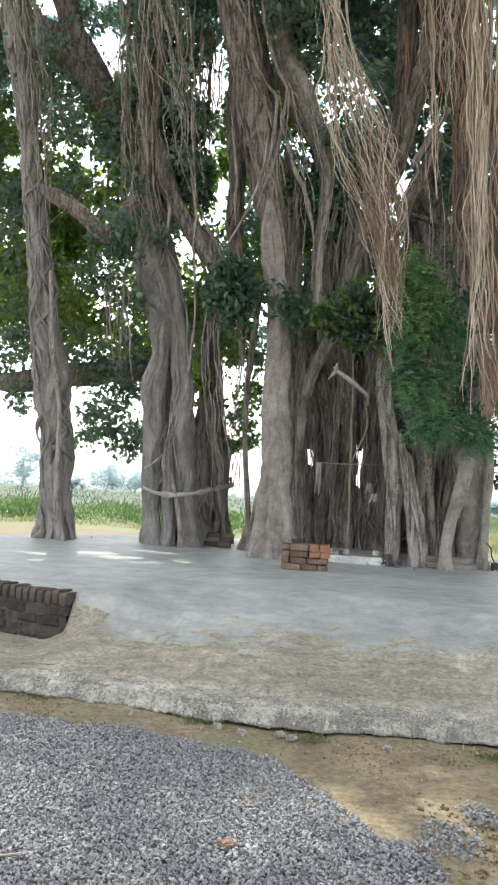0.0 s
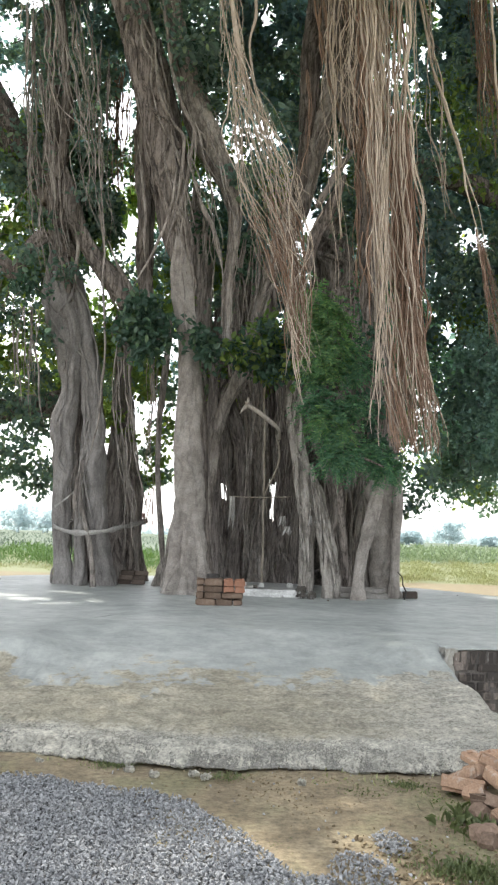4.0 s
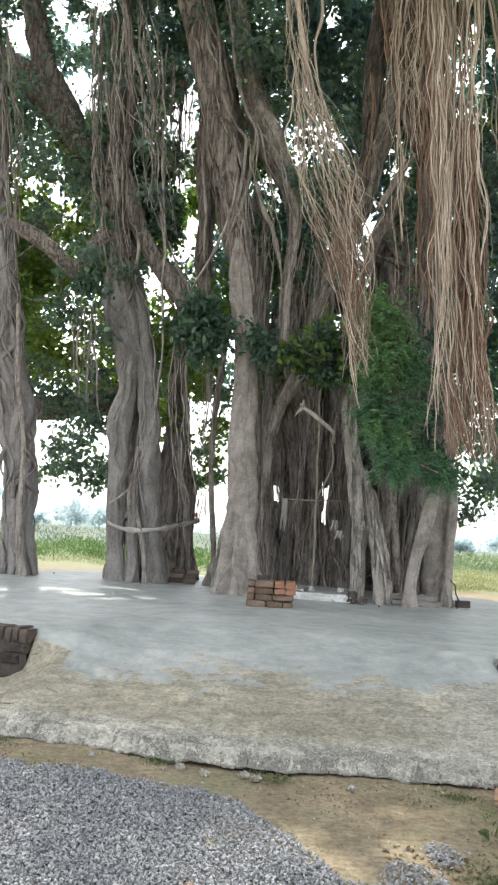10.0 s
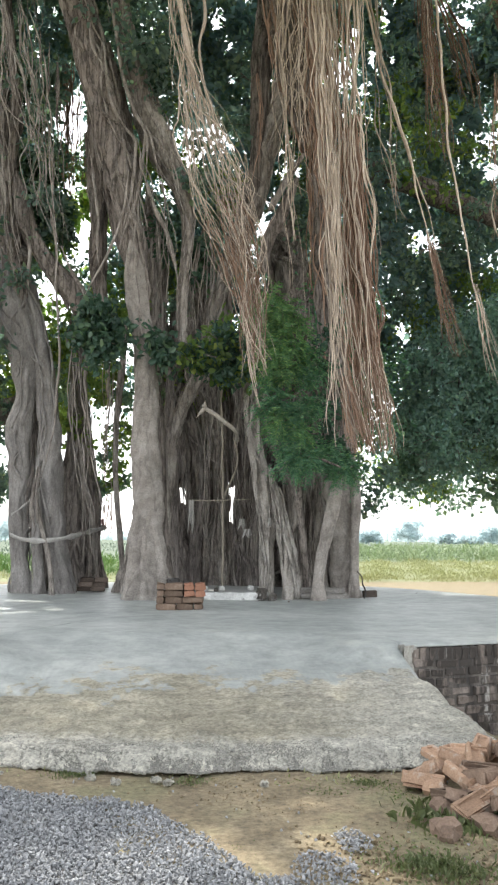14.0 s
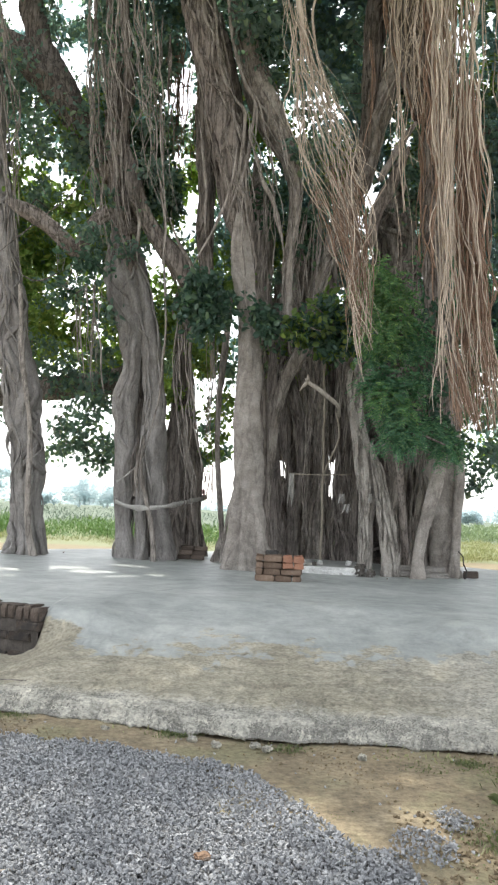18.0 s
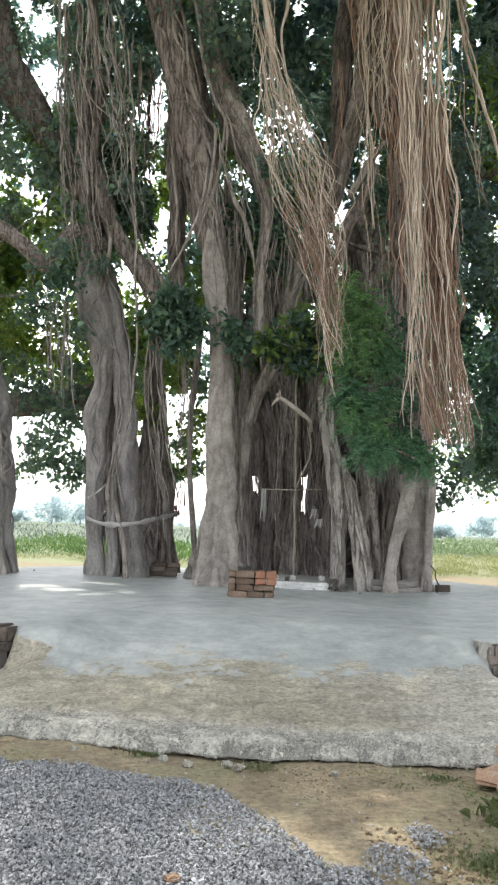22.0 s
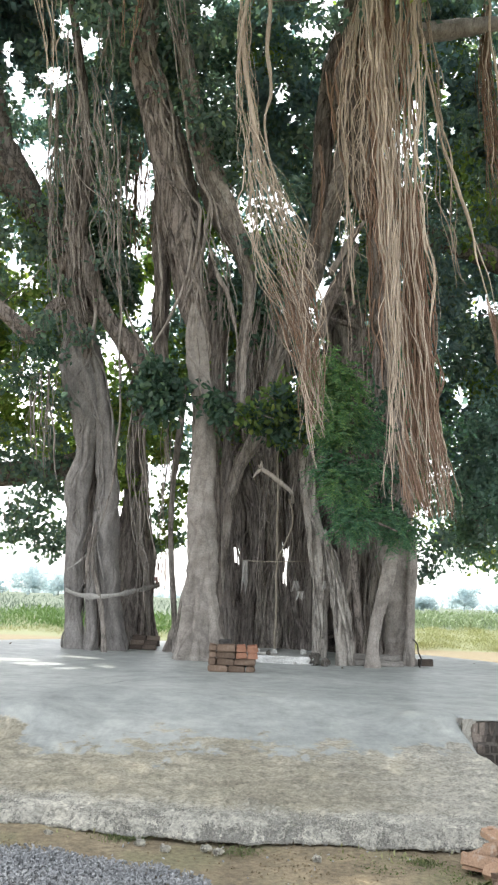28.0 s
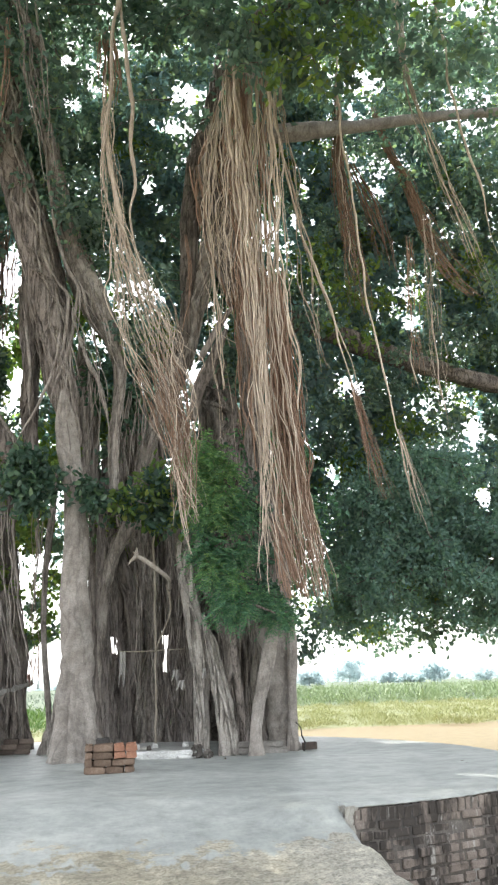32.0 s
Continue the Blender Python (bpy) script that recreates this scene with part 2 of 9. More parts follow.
DAMP_MORTAR = surface("black_damp_mortar", [(0.3, (0.035, 0.031, 0.028)), (0.7, (0.10, 0.088, 0.076))], 8.0, relief=(0.6, 0.02))
MORTAR = surface("mud_mortar", [(0.3, (0.09, 0.08, 0.07)), (0.7, (0.17, 0.155, 0.138))], 8.0, relief=(0.6, 0.02), drips=((2.3, 0.50, (0.05, 0.047, 0.045)), (9.0, 0.60, (0.45, 0.44, 0.42))))
STONE = surface("crushed_stone", [(0.2, (0.25, 0.256, 0.262)), (0.6, (0.385, 0.395, 0.402)), (0.9, (0.51, 0.518, 0.52))], 22.0, 0.9, vary=0.25, fine=160.0, islands=True)
CLOTH = surface("dirty_white_cloth", [(0.3, (0.28, 0.27, 0.25)), (0.7, (0.46, 0.445, 0.42))], 6.0, 0.95, vary=0.1)
PINK = surface("faded_pink_cloth", [(0.3, (0.40, 0.20, 0.20)), (0.7, (0.52, 0.33, 0.32))], 6.0, 0.95)
WOOD = surface("bare_dead_wood", [(0.3, (0.32, 0.28, 0.24)), (0.7, (0.50, 0.455, 0.40))], 10.0, 0.9, (1, 1, 0.3))
BAMBOO = surface("dry_bamboo", [(0.3, (0.25, 0.22, 0.175)), (0.7, (0.38, 0.34, 0.28))], 10.0, 0.7, (1, 1, 0.2))
WHITE = surface("flaking_whitewash", [(0.3, (0.48, 0.48, 0.46)), (0.6, (0.74, 0.74, 0.72))], 7.0, 0.9, spots=(10.0, 0.6, (0.36, 0.35, 0.33)))
SOOT = surface("sooty_stone", [(0.3, (0.03, 0.028, 0.027)), (0.7, (0.09, 0.085, 0.08))], 7.0, 0.9)


def yard_concrete():
    """Trodden concrete on the ramp, muddy brown at its foot; smooth grey cement higher up and on the platform."""
    m, nodes, links, shader = material("cement_and_mud")
    co = nodes.new("ShaderNodeTexCoord").outputs["Object"]
    broad = noise_tex(nodes, links, co, 1.3, 7, 0.65, (1, 1.3, 1))
    mud = ramp(nodes, [(0.3, (0.295, 0.268, 0.20)), (0.5, (0.385, 0.355, 0.272)), (0.7, (0.48, 0.448, 0.355))])
    links.new(broad, mud.inputs[0])
    streak = noise_tex(nodes, links, co, 4.6, 8, 0.8, (0.8, 2.0, 1))
    st = ramp(nodes, [(0.34, (0.62,) * 3), (0.5, (1.0,) * 3), (0.66, (1.42,) * 3)])
    links.new(streak, st.inputs[0])
    fine = noise_tex(nodes, links, co, 30.0, 5, 0.8, (1, 1.2, 1))
    g = ramp(nodes, [(0.34, (0.45,) * 3), (0.5, (1.0,) * 3), (0.66, (1.42,) * 3)])
    links.new(fine, g.inputs[0])
    base = mix(nodes, links, 0.8, mud.outputs[0], g.outputs[0], "MULTIPLY")
    base = mix(nodes, links, 0.8, base, st.outputs[0], "MULTIPLY")
    sep = nodes.new("ShaderNodeSeparateXYZ")
    links.new(co, sep.inputs[0])
    wob = noise_tex(nodes, links, co, 1.9, 7, 0.72)
    add = nodes.new("ShaderNodeMath")
    add.operation = "MULTIPLY_ADD"
    links.new(wob, add.inputs[0])
    add.inputs[1].default_value = 3.2
    links.new(sep.outputs["Y"], add.inputs[2])
    mr = nodes.new("ShaderNodeMapRange")
    mr.inputs["From Min"].default_value, mr.inputs["From Max"].default_value = 8.22, 8.40
    west = nodes.new("ShaderNodeMapRange")
    west.inputs["From Min"].default_value, west.inputs["From Max"].default_value = -1.0, -1.5
    west.inputs["To Max"].default_value = 1.0
    links.new(sep.outputs["X"], west.inputs["Value"])
    raised = nodes.new("ShaderNodeMapRange")
    raised.inputs["From Min"].default_value, raised.inputs["From Max"].default_value = 0.44, 0.34
    links.new(sep.outputs["Z"], raised.inputs["Value"])
    muddy = nodes.new("ShaderNodeMath")
    muddy.operation = "MULTIPLY"
    links.new(west.outputs[0], muddy.inputs[0])
    links.new(raised.outputs[0], muddy.inputs[1])
    less = nodes.new("ShaderNodeMath")
    less.operation = "SUBTRACT"
    links.new(add.outputs[0], less.inputs[0])
    links.new(muddy.outputs[0], less.inputs[1])
    links.new(less.outputs[0], mr.inputs["Value"])
    wide = noise_tex(nodes, links, co, 0.7, 5, 0.6)
    grey = ramp(nodes, [(0.25, (0.245, 0.262, 0.252)), (0.5, (0.335, 0.352, 0.338)), (0.8, (0.43, 0.445, 0.425))])
    links.new(wide, grey.inputs[0])
    scuff = noise_tex(nodes, links, co, 3.6, 8, 0.78, (1, 1.1, 1))
    sc = ramp(nodes, [(0.36, (0.76, 0.77, 0.75)), (0.5, (1, 1, 1)), (0.64, (1.26, 1.26, 1.23))])
    links.new(scuff, sc.inputs[0])
    smooth = mix(nodes, links, 1.0, grey.outputs[0], sc.outputs[0], "MULTIPLY")
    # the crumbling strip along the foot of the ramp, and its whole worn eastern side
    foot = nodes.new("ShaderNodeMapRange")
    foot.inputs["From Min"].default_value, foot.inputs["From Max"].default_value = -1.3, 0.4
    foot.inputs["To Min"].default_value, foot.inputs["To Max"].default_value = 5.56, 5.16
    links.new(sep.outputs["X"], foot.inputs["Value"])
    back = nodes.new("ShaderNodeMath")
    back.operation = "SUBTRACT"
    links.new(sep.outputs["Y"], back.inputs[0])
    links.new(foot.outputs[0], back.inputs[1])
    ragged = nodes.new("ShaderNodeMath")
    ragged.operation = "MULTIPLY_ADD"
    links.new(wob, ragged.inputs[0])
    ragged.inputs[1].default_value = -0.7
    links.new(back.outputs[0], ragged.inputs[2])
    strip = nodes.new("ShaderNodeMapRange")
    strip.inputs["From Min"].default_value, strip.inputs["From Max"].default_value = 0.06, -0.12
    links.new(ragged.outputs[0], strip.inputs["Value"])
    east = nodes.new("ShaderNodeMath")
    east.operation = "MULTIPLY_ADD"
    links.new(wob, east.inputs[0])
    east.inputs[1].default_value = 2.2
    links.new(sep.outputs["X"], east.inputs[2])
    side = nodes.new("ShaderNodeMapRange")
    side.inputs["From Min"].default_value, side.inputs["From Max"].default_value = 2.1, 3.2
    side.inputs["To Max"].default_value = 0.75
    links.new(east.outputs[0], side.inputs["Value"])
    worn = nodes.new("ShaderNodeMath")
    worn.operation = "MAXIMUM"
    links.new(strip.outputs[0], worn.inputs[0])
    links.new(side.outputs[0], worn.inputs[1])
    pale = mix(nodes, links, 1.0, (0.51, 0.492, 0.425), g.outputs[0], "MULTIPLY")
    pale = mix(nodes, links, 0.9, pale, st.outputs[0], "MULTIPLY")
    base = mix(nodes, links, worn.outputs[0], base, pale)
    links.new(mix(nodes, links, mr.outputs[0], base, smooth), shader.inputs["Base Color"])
    rr = nodes.new("ShaderNodeMapRange")
    rr.inputs["To Min"].default_value, rr.inputs["To Max"].default_value = 0.9, 0.55
    links.new(mr.outputs[0], rr.inputs["Value"])
    links.new(rr.outputs[0], shader.inputs["Roughness"])
    inv = nodes.new("ShaderNodeMapRange")
    inv.inputs["To Min"].default_value, inv.inputs["To Max"].default_value = 1.0, 0.16
    links.new(mr.outputs[0], inv.inputs["Value"])
    b = nodes.new("ShaderNodeBump")
    b.inputs["Distance"].default_value = 0.05
    links.new(inv.outputs[0], b.inputs["Strength"])
    links.new(mix(nodes, links, 0.6, streak, fine), b.inputs["Height"])
    links.new(b.outputs[0], shader.inputs["Normal"])
    return m


def ground_material():
    """Bare earth near by, a sandy track behind the platform, then grass and fields."""
    m, nodes, links, shader = material("earth_and_fields")
    co = nodes.new("ShaderNodeTexCoord").outputs["Object"]
    sep = nodes.new("ShaderNodeSeparateXYZ")
    links.new(co, sep.inputs[0])
    broad = noise_tex(nodes, links, co, 3.2, 9, 0.74)
    earth = ramp(nodes, [(0.3, (0.105, 0.082, 0.05)), (0.45, (0.185, 0.148, 0.093)), (0.58, (0.245, 0.20, 0.128)), (0.72, (0.33, 0.275, 0.185))])
    links.new(broad, earth.inputs[0])
    green = noise_tex(nodes, links, co, 1.6, 5, 0.6)
    moss = ramp(nodes, [(0.48, (0, 0, 0)), (0.62, (0.8,) * 3)])
    links.new(green, moss.inputs[0])
    near = mix(nodes, links, moss.outputs[0], earth.outputs[0], (0.165, 0.155, 0.085))
    fine = noise_tex(nodes, links, co, 24.0, 6, 0.8)
    g = ramp(nodes, [(0.36, (0.45,) * 3), (0.5, (1.0,) * 3), (0.64, (1.45,) * 3)])
    links.new(fine, g.inputs[0])
    near = mix(nodes, links, 0.8, near, g.outputs[0], "MULTIPLY")
    wob = noise_tex(nodes, links, co, 0.25, 4, 0.6)
    add = nodes.new("ShaderNodeMath")
    add.operation = "MULTIPLY_ADD"
    links.new(wob, add.inputs[0])
    add.inputs[1].default_value = 3.0
    links.new(sep.outputs["Y"], add.inputs[2])

    def beyond(y, w, colour, under):
        mr = nodes.new("ShaderNodeMapRange")
        mr.inputs["From Min"].default_value, mr.inputs["From Max"].default_value = y, y + w
        links.new(add.outputs[0], mr.inputs["Value"])
        return mix(nodes, links, mr.outputs[0], under, colour)
    sandy = ramp(nodes, [(0.3, (0.145, 0.115, 0.062)), (0.7, (0.21, 0.17, 0.096))])
    links.new(broad, sandy.inputs[0])
    c = beyond(17.0, 2.0, sandy.outputs[0], near)
    c = beyond(27.6, 1.0, (0.165, 0.18, 0.09), c)
    c = beyond(49.0, 3.0, (0.095, 0.125, 0.08), c)
    links.new(c, shader.inputs["Base Color"])
    shader.inputs["Roughness"].default_value = 0.95
    bump(nodes, links, shader, mix(nodes, links, 0.5, broad, fine), 0.5, 0.03)
    return m


CONCRETE = yard_concrete()
GROUND = ground_material()

# ---- mesh helpers ----
rng = np.random.default_rng(7)


def mesh_of(name, verts, faces, mat, smooth=True):
    """A mesh from an array of corners and an array (or list of arrays) of faces with equal side counts."""
    me = bpy.data.meshes.new(name)
    verts = np.asarray(verts, dtype=np.float32)
    groups = [np.asarray(f, dtype=np.int32) for f in (faces if isinstance(faces, list) else [faces])]
    groups = [f for f in groups if len(f)]
    loops = np.concatenate([f.ravel() for f in groups])
    sizes = np.concatenate([np.full(len(f), f.shape[1], dtype=np.int32) for f in groups])
    me.vertices.add(len(verts))
    me.vertices.foreach_set("co", verts.ravel())
    me.loops.add(len(loops))
    me.loops.foreach_set("vertex_index", loops)
    me.polygons.add(len(sizes))
    me.polygons.foreach_set("loop_start", np.concatenate([[0], np.cumsum(sizes)[:-1]]).astype(np.int32))
    me.polygons.foreach_set("use_smooth", np.full(len(sizes), smooth))
    me.update(calc_edges=True)
    me.materials.append(mat)
    return me


def child(name, me, parent=None, label="", kind=""):
    ob = new(name, me)
    if parent is not None:
        ob.parent = parent
    return tagged(ob, label, kind=kind)


def part(name, bm, mat, parent, label=""):
    me = bpy.data.meshes.new(name)
    bm.to_mesh(me)
    bm.free()
    me.materials.append(mat)
    return child(name, me, parent, label)


def thing(name, at, label, category, group=""):
    ob = new(name)
    ob.location = at
    ob.empty_display_size = 0.2
    return tagged(ob, label, category, group)


def spline(points, step):
    """Points along a smooth curve through the given rows, about step apart."""
    p = np.asarray(points, dtype=float)
    q = np.vstack([2 * p[0] - p[1], p, 2 * p[-1] - p[-2]])
    out = []
    for i in range(1, len(q) - 2):
        n = max(2, int(np.linalg.norm(q[i + 1, :3] - q[i, :3]) / step))
        t = np.linspace(0, 1, n, endpoint=False)[:, None]
        a, b, c, d = q[i - 1], q[i], q[i + 1], q[i + 2]
        out.append(0.5 * (2 * b + (c - a) * t + (2 * a - 5 * b + 4 * c - d) * t ** 2 + (3 * b - a - 3 * c + d) * t ** 3))
    out.append(p[-1:])
    return np.vstack(out)


def frames_along(c):
    d = np.gradient(c, axis=0)
    d /= np.linalg.norm(d, axis=1)[:, None] + 1e-9
    side = np.cross(d, (0.0, 1.0, 0.13))
    side /= np.linalg.norm(side, axis=1)[:, None] + 1e-9
    return side, np.cross(d, side)


def tube(path, radius, sides):
    """Corners and quads of a closed tube. radius: one value a ring, or a value a ring and side."""
    n = len(path)
    u, v = frames_along(path)
    a = np.linspace(0, 2 * np.pi, sides, endpoint=False)
    r = radius if np.ndim(radius) == 2 else np.repeat(np.asarray(radius)[:, None], sides, 1)
    ring = path[:, None] + r[..., None] * (np.cos(a)[None, :, None] * u[:, None] + np.sin(a)[None, :, None] * v[:, None])
    i = np.arange(n - 1)[:, None] * sides
    j = np.arange(sides)[None]
    k = (j + 1) % sides
    quads = np.stack([i + j, i + k, i + sides + k, i + sides + j], -1).reshape(-1, 4)
    verts = np.vstack([ring.reshape(-1, 3), path[:1], path[-1:]])
    b = n * sides
    j = np.arange(sides)
    k = (j + 1) % sides
    caps = np.vstack([np.stack([k, j, np.full(sides, b)], -1), np.stack([b - sides + j, b - sides + k, np.full(sides, b + 1)], -1)])
    return verts, quads, caps


def joined(pieces):
    vs, qs, ts, at = [], [], [], 0
    for v, q, t in pieces:
        vs.append(v), qs.append(q + at), ts.append(t + at)
        at += len(v)
    return np.vstack(vs), [np.vstack(qs), np.vstack(ts)]


def wobble(s, waves, amp, length):
    """A smooth random wander along s."""
    out = np.zeros_like(s)
    for i in range(waves):
        out += amp / (i + 1) * np.sin(2 * np.pi * s * (i + 1) / length + rng.uniform(0, 6.28))
    return out


def limb(name, rows, mat, parent, strands=5, depth=0.3, label="", flute=1.0, step=0.055, fine=200, roots=None):
    """A woody limb: rows of x, y, z, radius from foot to tip, its surface ribbed by grown-together strands."""
    p = spline(rows, step)
    c, r = p[:, :3], np.maximum(p[:, 3], 0.006)
    s = np.concatenate([[0], np.cumsum(np.linalg.norm(np.diff(c, axis=0), axis=1))])
    big = r.max()
    sides = int(np.clip(big * fine, 8, 76))
    a = np.linspace(0, 2 * np.pi, sides, endpoint=False)
    rad = np.full((len(s), sides), 1.0 - depth)
    for k in range(strands):
        phi = 2 * np.pi * (k + rng.uniform(-0.35, 0.35)) / max(strands, 1) + wobble(s, 3, 0.45, rng.uniform(1.2, 3.0))
        wide = (1.9 / max(strands, 2)) * rng.uniform(0.6, 1.25)
        high = depth * rng.uniform(0.75, 1.35) * (1 + 0.3 * wobble(s, 3, 1.0, 1.3))
        dist = (a[None] - phi[:, None] + np.pi) % (2 * np.pi) - np.pi
        rad = np.maximum(rad, 1.0 - depth + high[:, None] * np.clip(1 - (dist / (wide * 1.55)) ** 2, 0, 1) ** 0.6)
    if big > 0.12:
        ribs = rng.integers(11, 17)
        for k in range(ribs):
            phi = 2 * np.pi * (k + rng.uniform(-0.4, 0.4)) / ribs + wobble(s, 3, 0.35, rng.uniform(0.8, 2.2))
            dist = (a[None] - phi[:, None] + np.pi) % (2 * np.pi) - np.pi
            rad -= (0.13 if depth > 0.22 else 0.05) * rng.uniform(0.3, 1.3) * np.exp(-(dist / 0.075) ** 2) * np.clip(0.5 + wobble(s, 3, 0.8, 1.7), 0, 1)[:, None]
    for f, amp in ((3, 0.035), (5, 0.03), (9, 0.02), (14, 0.014)):
        rad += flute * amp * np.sin(f * a[None] + rng.uniform(0, 6.28) + wobble(s, 2, 1.6, 0.9)[:, None]) * np.sin(s * rng.uniform(3, 9) + rng.uniform(0, 6))[:, None]
    rad += flute * 0.02 * np.sin(s * 34 + wobble(s, 3, 2, 0.5))[:, None] * (0.5 + 0.5 * np.sin(a * 2 + 1)[None])
    rad /= np.percentile(rad, 93, axis=1)[:, None]
    if big > 0.12 and c[0, 2] < 0.6:
        toe = np.clip(1 - (c[:, 2] - 0.43) / 0.7, 0, 1) ** 1.6
        lobes = np.zeros(sides)
        for k in range(9):
            dist = (a - 2 * np.pi * (k + rng.uniform(-0.3, 0.3)) / 9 + np.pi) % (2 * np.pi) - np.pi
            lobes = np.maximum(lobes, rng.uniform(0.6, 1.2) * np.clip(1 - (dist / 0.4) ** 2, 0, 1) ** 0.7)
        rad += toe[:, None] * (0.3 * lobes - 0.16)[None]
        for k in range(int(s[-1] * 2.2)):
            at, turn, far = rng.uniform(0.3, s[-1]), rng.uniform(0, 6.28), rng.uniform(0.25, 0.7)
            dist = (a - turn + np.pi) % (2 * np.pi) - np.pi
            fold = np.exp(-(((s[:, None] - at) + 0.05 * np.sin(a * 3 + turn)[None]) / 0.022) ** 2) * np.clip(1 - (dist / far) ** 2, 0, 1)[None]
            rad -= 0.035 * fold
    v, q, t = tube(c, rad * r[:, None], sides)
    if roots:
        surface_roots(rows, roots[0], parent, roots[1], roots[2:])
    return child(name, mesh_of(name, v, [q, t], mat), parent, label)


def fused(name, rows, mat, parent, strands=4, core=0.78, label="", roots=None, fine=150):
    """A woody stem grown together from several strands that wind about a core: rows of x, y, z, radius from foot to tip."""
    p = spline(rows, 0.06)
    c, r = p[:, :3], np.maximum(0.93 * p[:, 3], 0.006)
    s = np.concatenate([[0], np.cumsum(np.linalg.norm(np.diff(c, axis=0), axis=1))])
    u, v = frames_along(c)
    pieces = []

    def skin(path, rad, lump):
        sides = int(np.clip(rad.max() * fine, 8, 30))
        a = np.linspace(0, 2 * np.pi, sides, endpoint=False)
        shape = np.ones((len(s), sides))
        for f, amp in ((2, 0.13), (3, 0.10), (5, 0.06), (8, 0.035)):
            shape += lump * amp * np.sin(f * a[None] + rng.uniform(0, 6.28) + wobble(s, 3, 1.2, rng.uniform(1.0, 2.4))[:, None])
        shape += lump * 0.025 * np.sin(s * rng.uniform(14, 24) + wobble(s, 3, 2, 0.6))[:, None] * (0.5 + 0.5 * np.sin(a + rng.uniform(0, 6.28))[None])
        pieces.append(tube(path, rad[:, None] * shape, sides))

    skin(c, r * core, 0.8)
    rises = c[0, 2] < 0.6
    flare = np.clip(1 - (c[:, 2] - 0.43) / 0.55, 0, 1) ** 2 if rises else 0 * s

    def wind(phi, thick, out, lump):
        away = np.maximum(out * r - thick, 0.1 * r) * (1 + 0.10 * wobble(s, 2, 1, 1.4)) * (1 + 0.15 * flare * rng.uniform(0.3, 1.3))
        skin(c + away[:, None] * (np.cos(phi)[:, None] * u + np.sin(phi)[:, None] * v), thick * (1 + 0.08 * flare), lump)

    for k in range(strands):
        phi = 2 * np.pi * (k + rng.uniform(-0.3, 0.3)) / strands + wobble(s, 3, 0.42, rng.uniform(1.8, 4.0))
        share = rng.uniform(0.65, 1.2) * (0.6 if strands < 3 else 0.5 if strands == 3 else 1.6 / strands)
        thick = r * share * (1 + 0.24 * wobble(s, 3, 1, rng.uniform(0.7, 1.6)))
        knot = rng.uniform(0, s[-1])
        thick = thick * (1 + 0.3 * np.exp(-((s - knot) / 0.14) ** 2))
        wind(phi, thick, 0.98, 1.0)
    if r.max() > 0.13:
        for k in range(strands + 1):
            phi = rng.uniform(0, 6.28) + wobble(s, 3, 0.75, rng.uniform(1.6, 3.6))
            thick = r * rng.uniform(0.09, 0.19) * np.clip(0.75 + wobble(s, 3, 0.5, rng.uniform(0.9, 2.2)), 0.2, 1.4)
            wind(phi, thick, rng.uniform(0.96, 1.03), 1.3)
    ob = child(name, mesh_of(name, *joined(pieces), mat), parent, label)
    if roots:
        surface_roots(rows, roots[0], parent, roots[1], roots[2:])
    return ob


def surface_roots(rows, count, parent, mat, size=(0.012, 0.035), lo=0.0, hi=1.0):
    """Single roots that creep down the face of a limb."""
    p = spline(rows, 0.07)
    for _ in range(count):
        a, b = sorted(rng.uniform(lo, hi, 2))
        if b - a < 0.3:
            a, b = max(lo, a - 0.2), min(hi, b + 0.2)
        i, j = int(a * (len(p) - 1)), int(b * (len(p) - 1))
        if j - i < 6:
            continue
        c, r = p[i:j + 1, :3], p[i:j + 1, 3]
        s = np.linspace(0, 1, len(c)) * len(c) * 0.07
        u, v = frames_along(c)
        ang = rng.uniform(0, 2 * np.pi) + wobble(s, 3, 0.26, 2.4)
        size0 = rng.uniform(*size)
        lift = r * rng.uniform(0.9, 1.02) + wobble(s, 2, 0.012, 0.8)
        path = c + lift[:, None] * (np.cos(ang)[:, None] * u + np.sin(ang)[:, None] * v)
        rad = size0 * (1 + 0.25 * wobble(s, 2, 1, 0.5))
        child("surface_root", mesh_of("surface_root", *joined([tube(path, rad, 7)]), mat), parent)


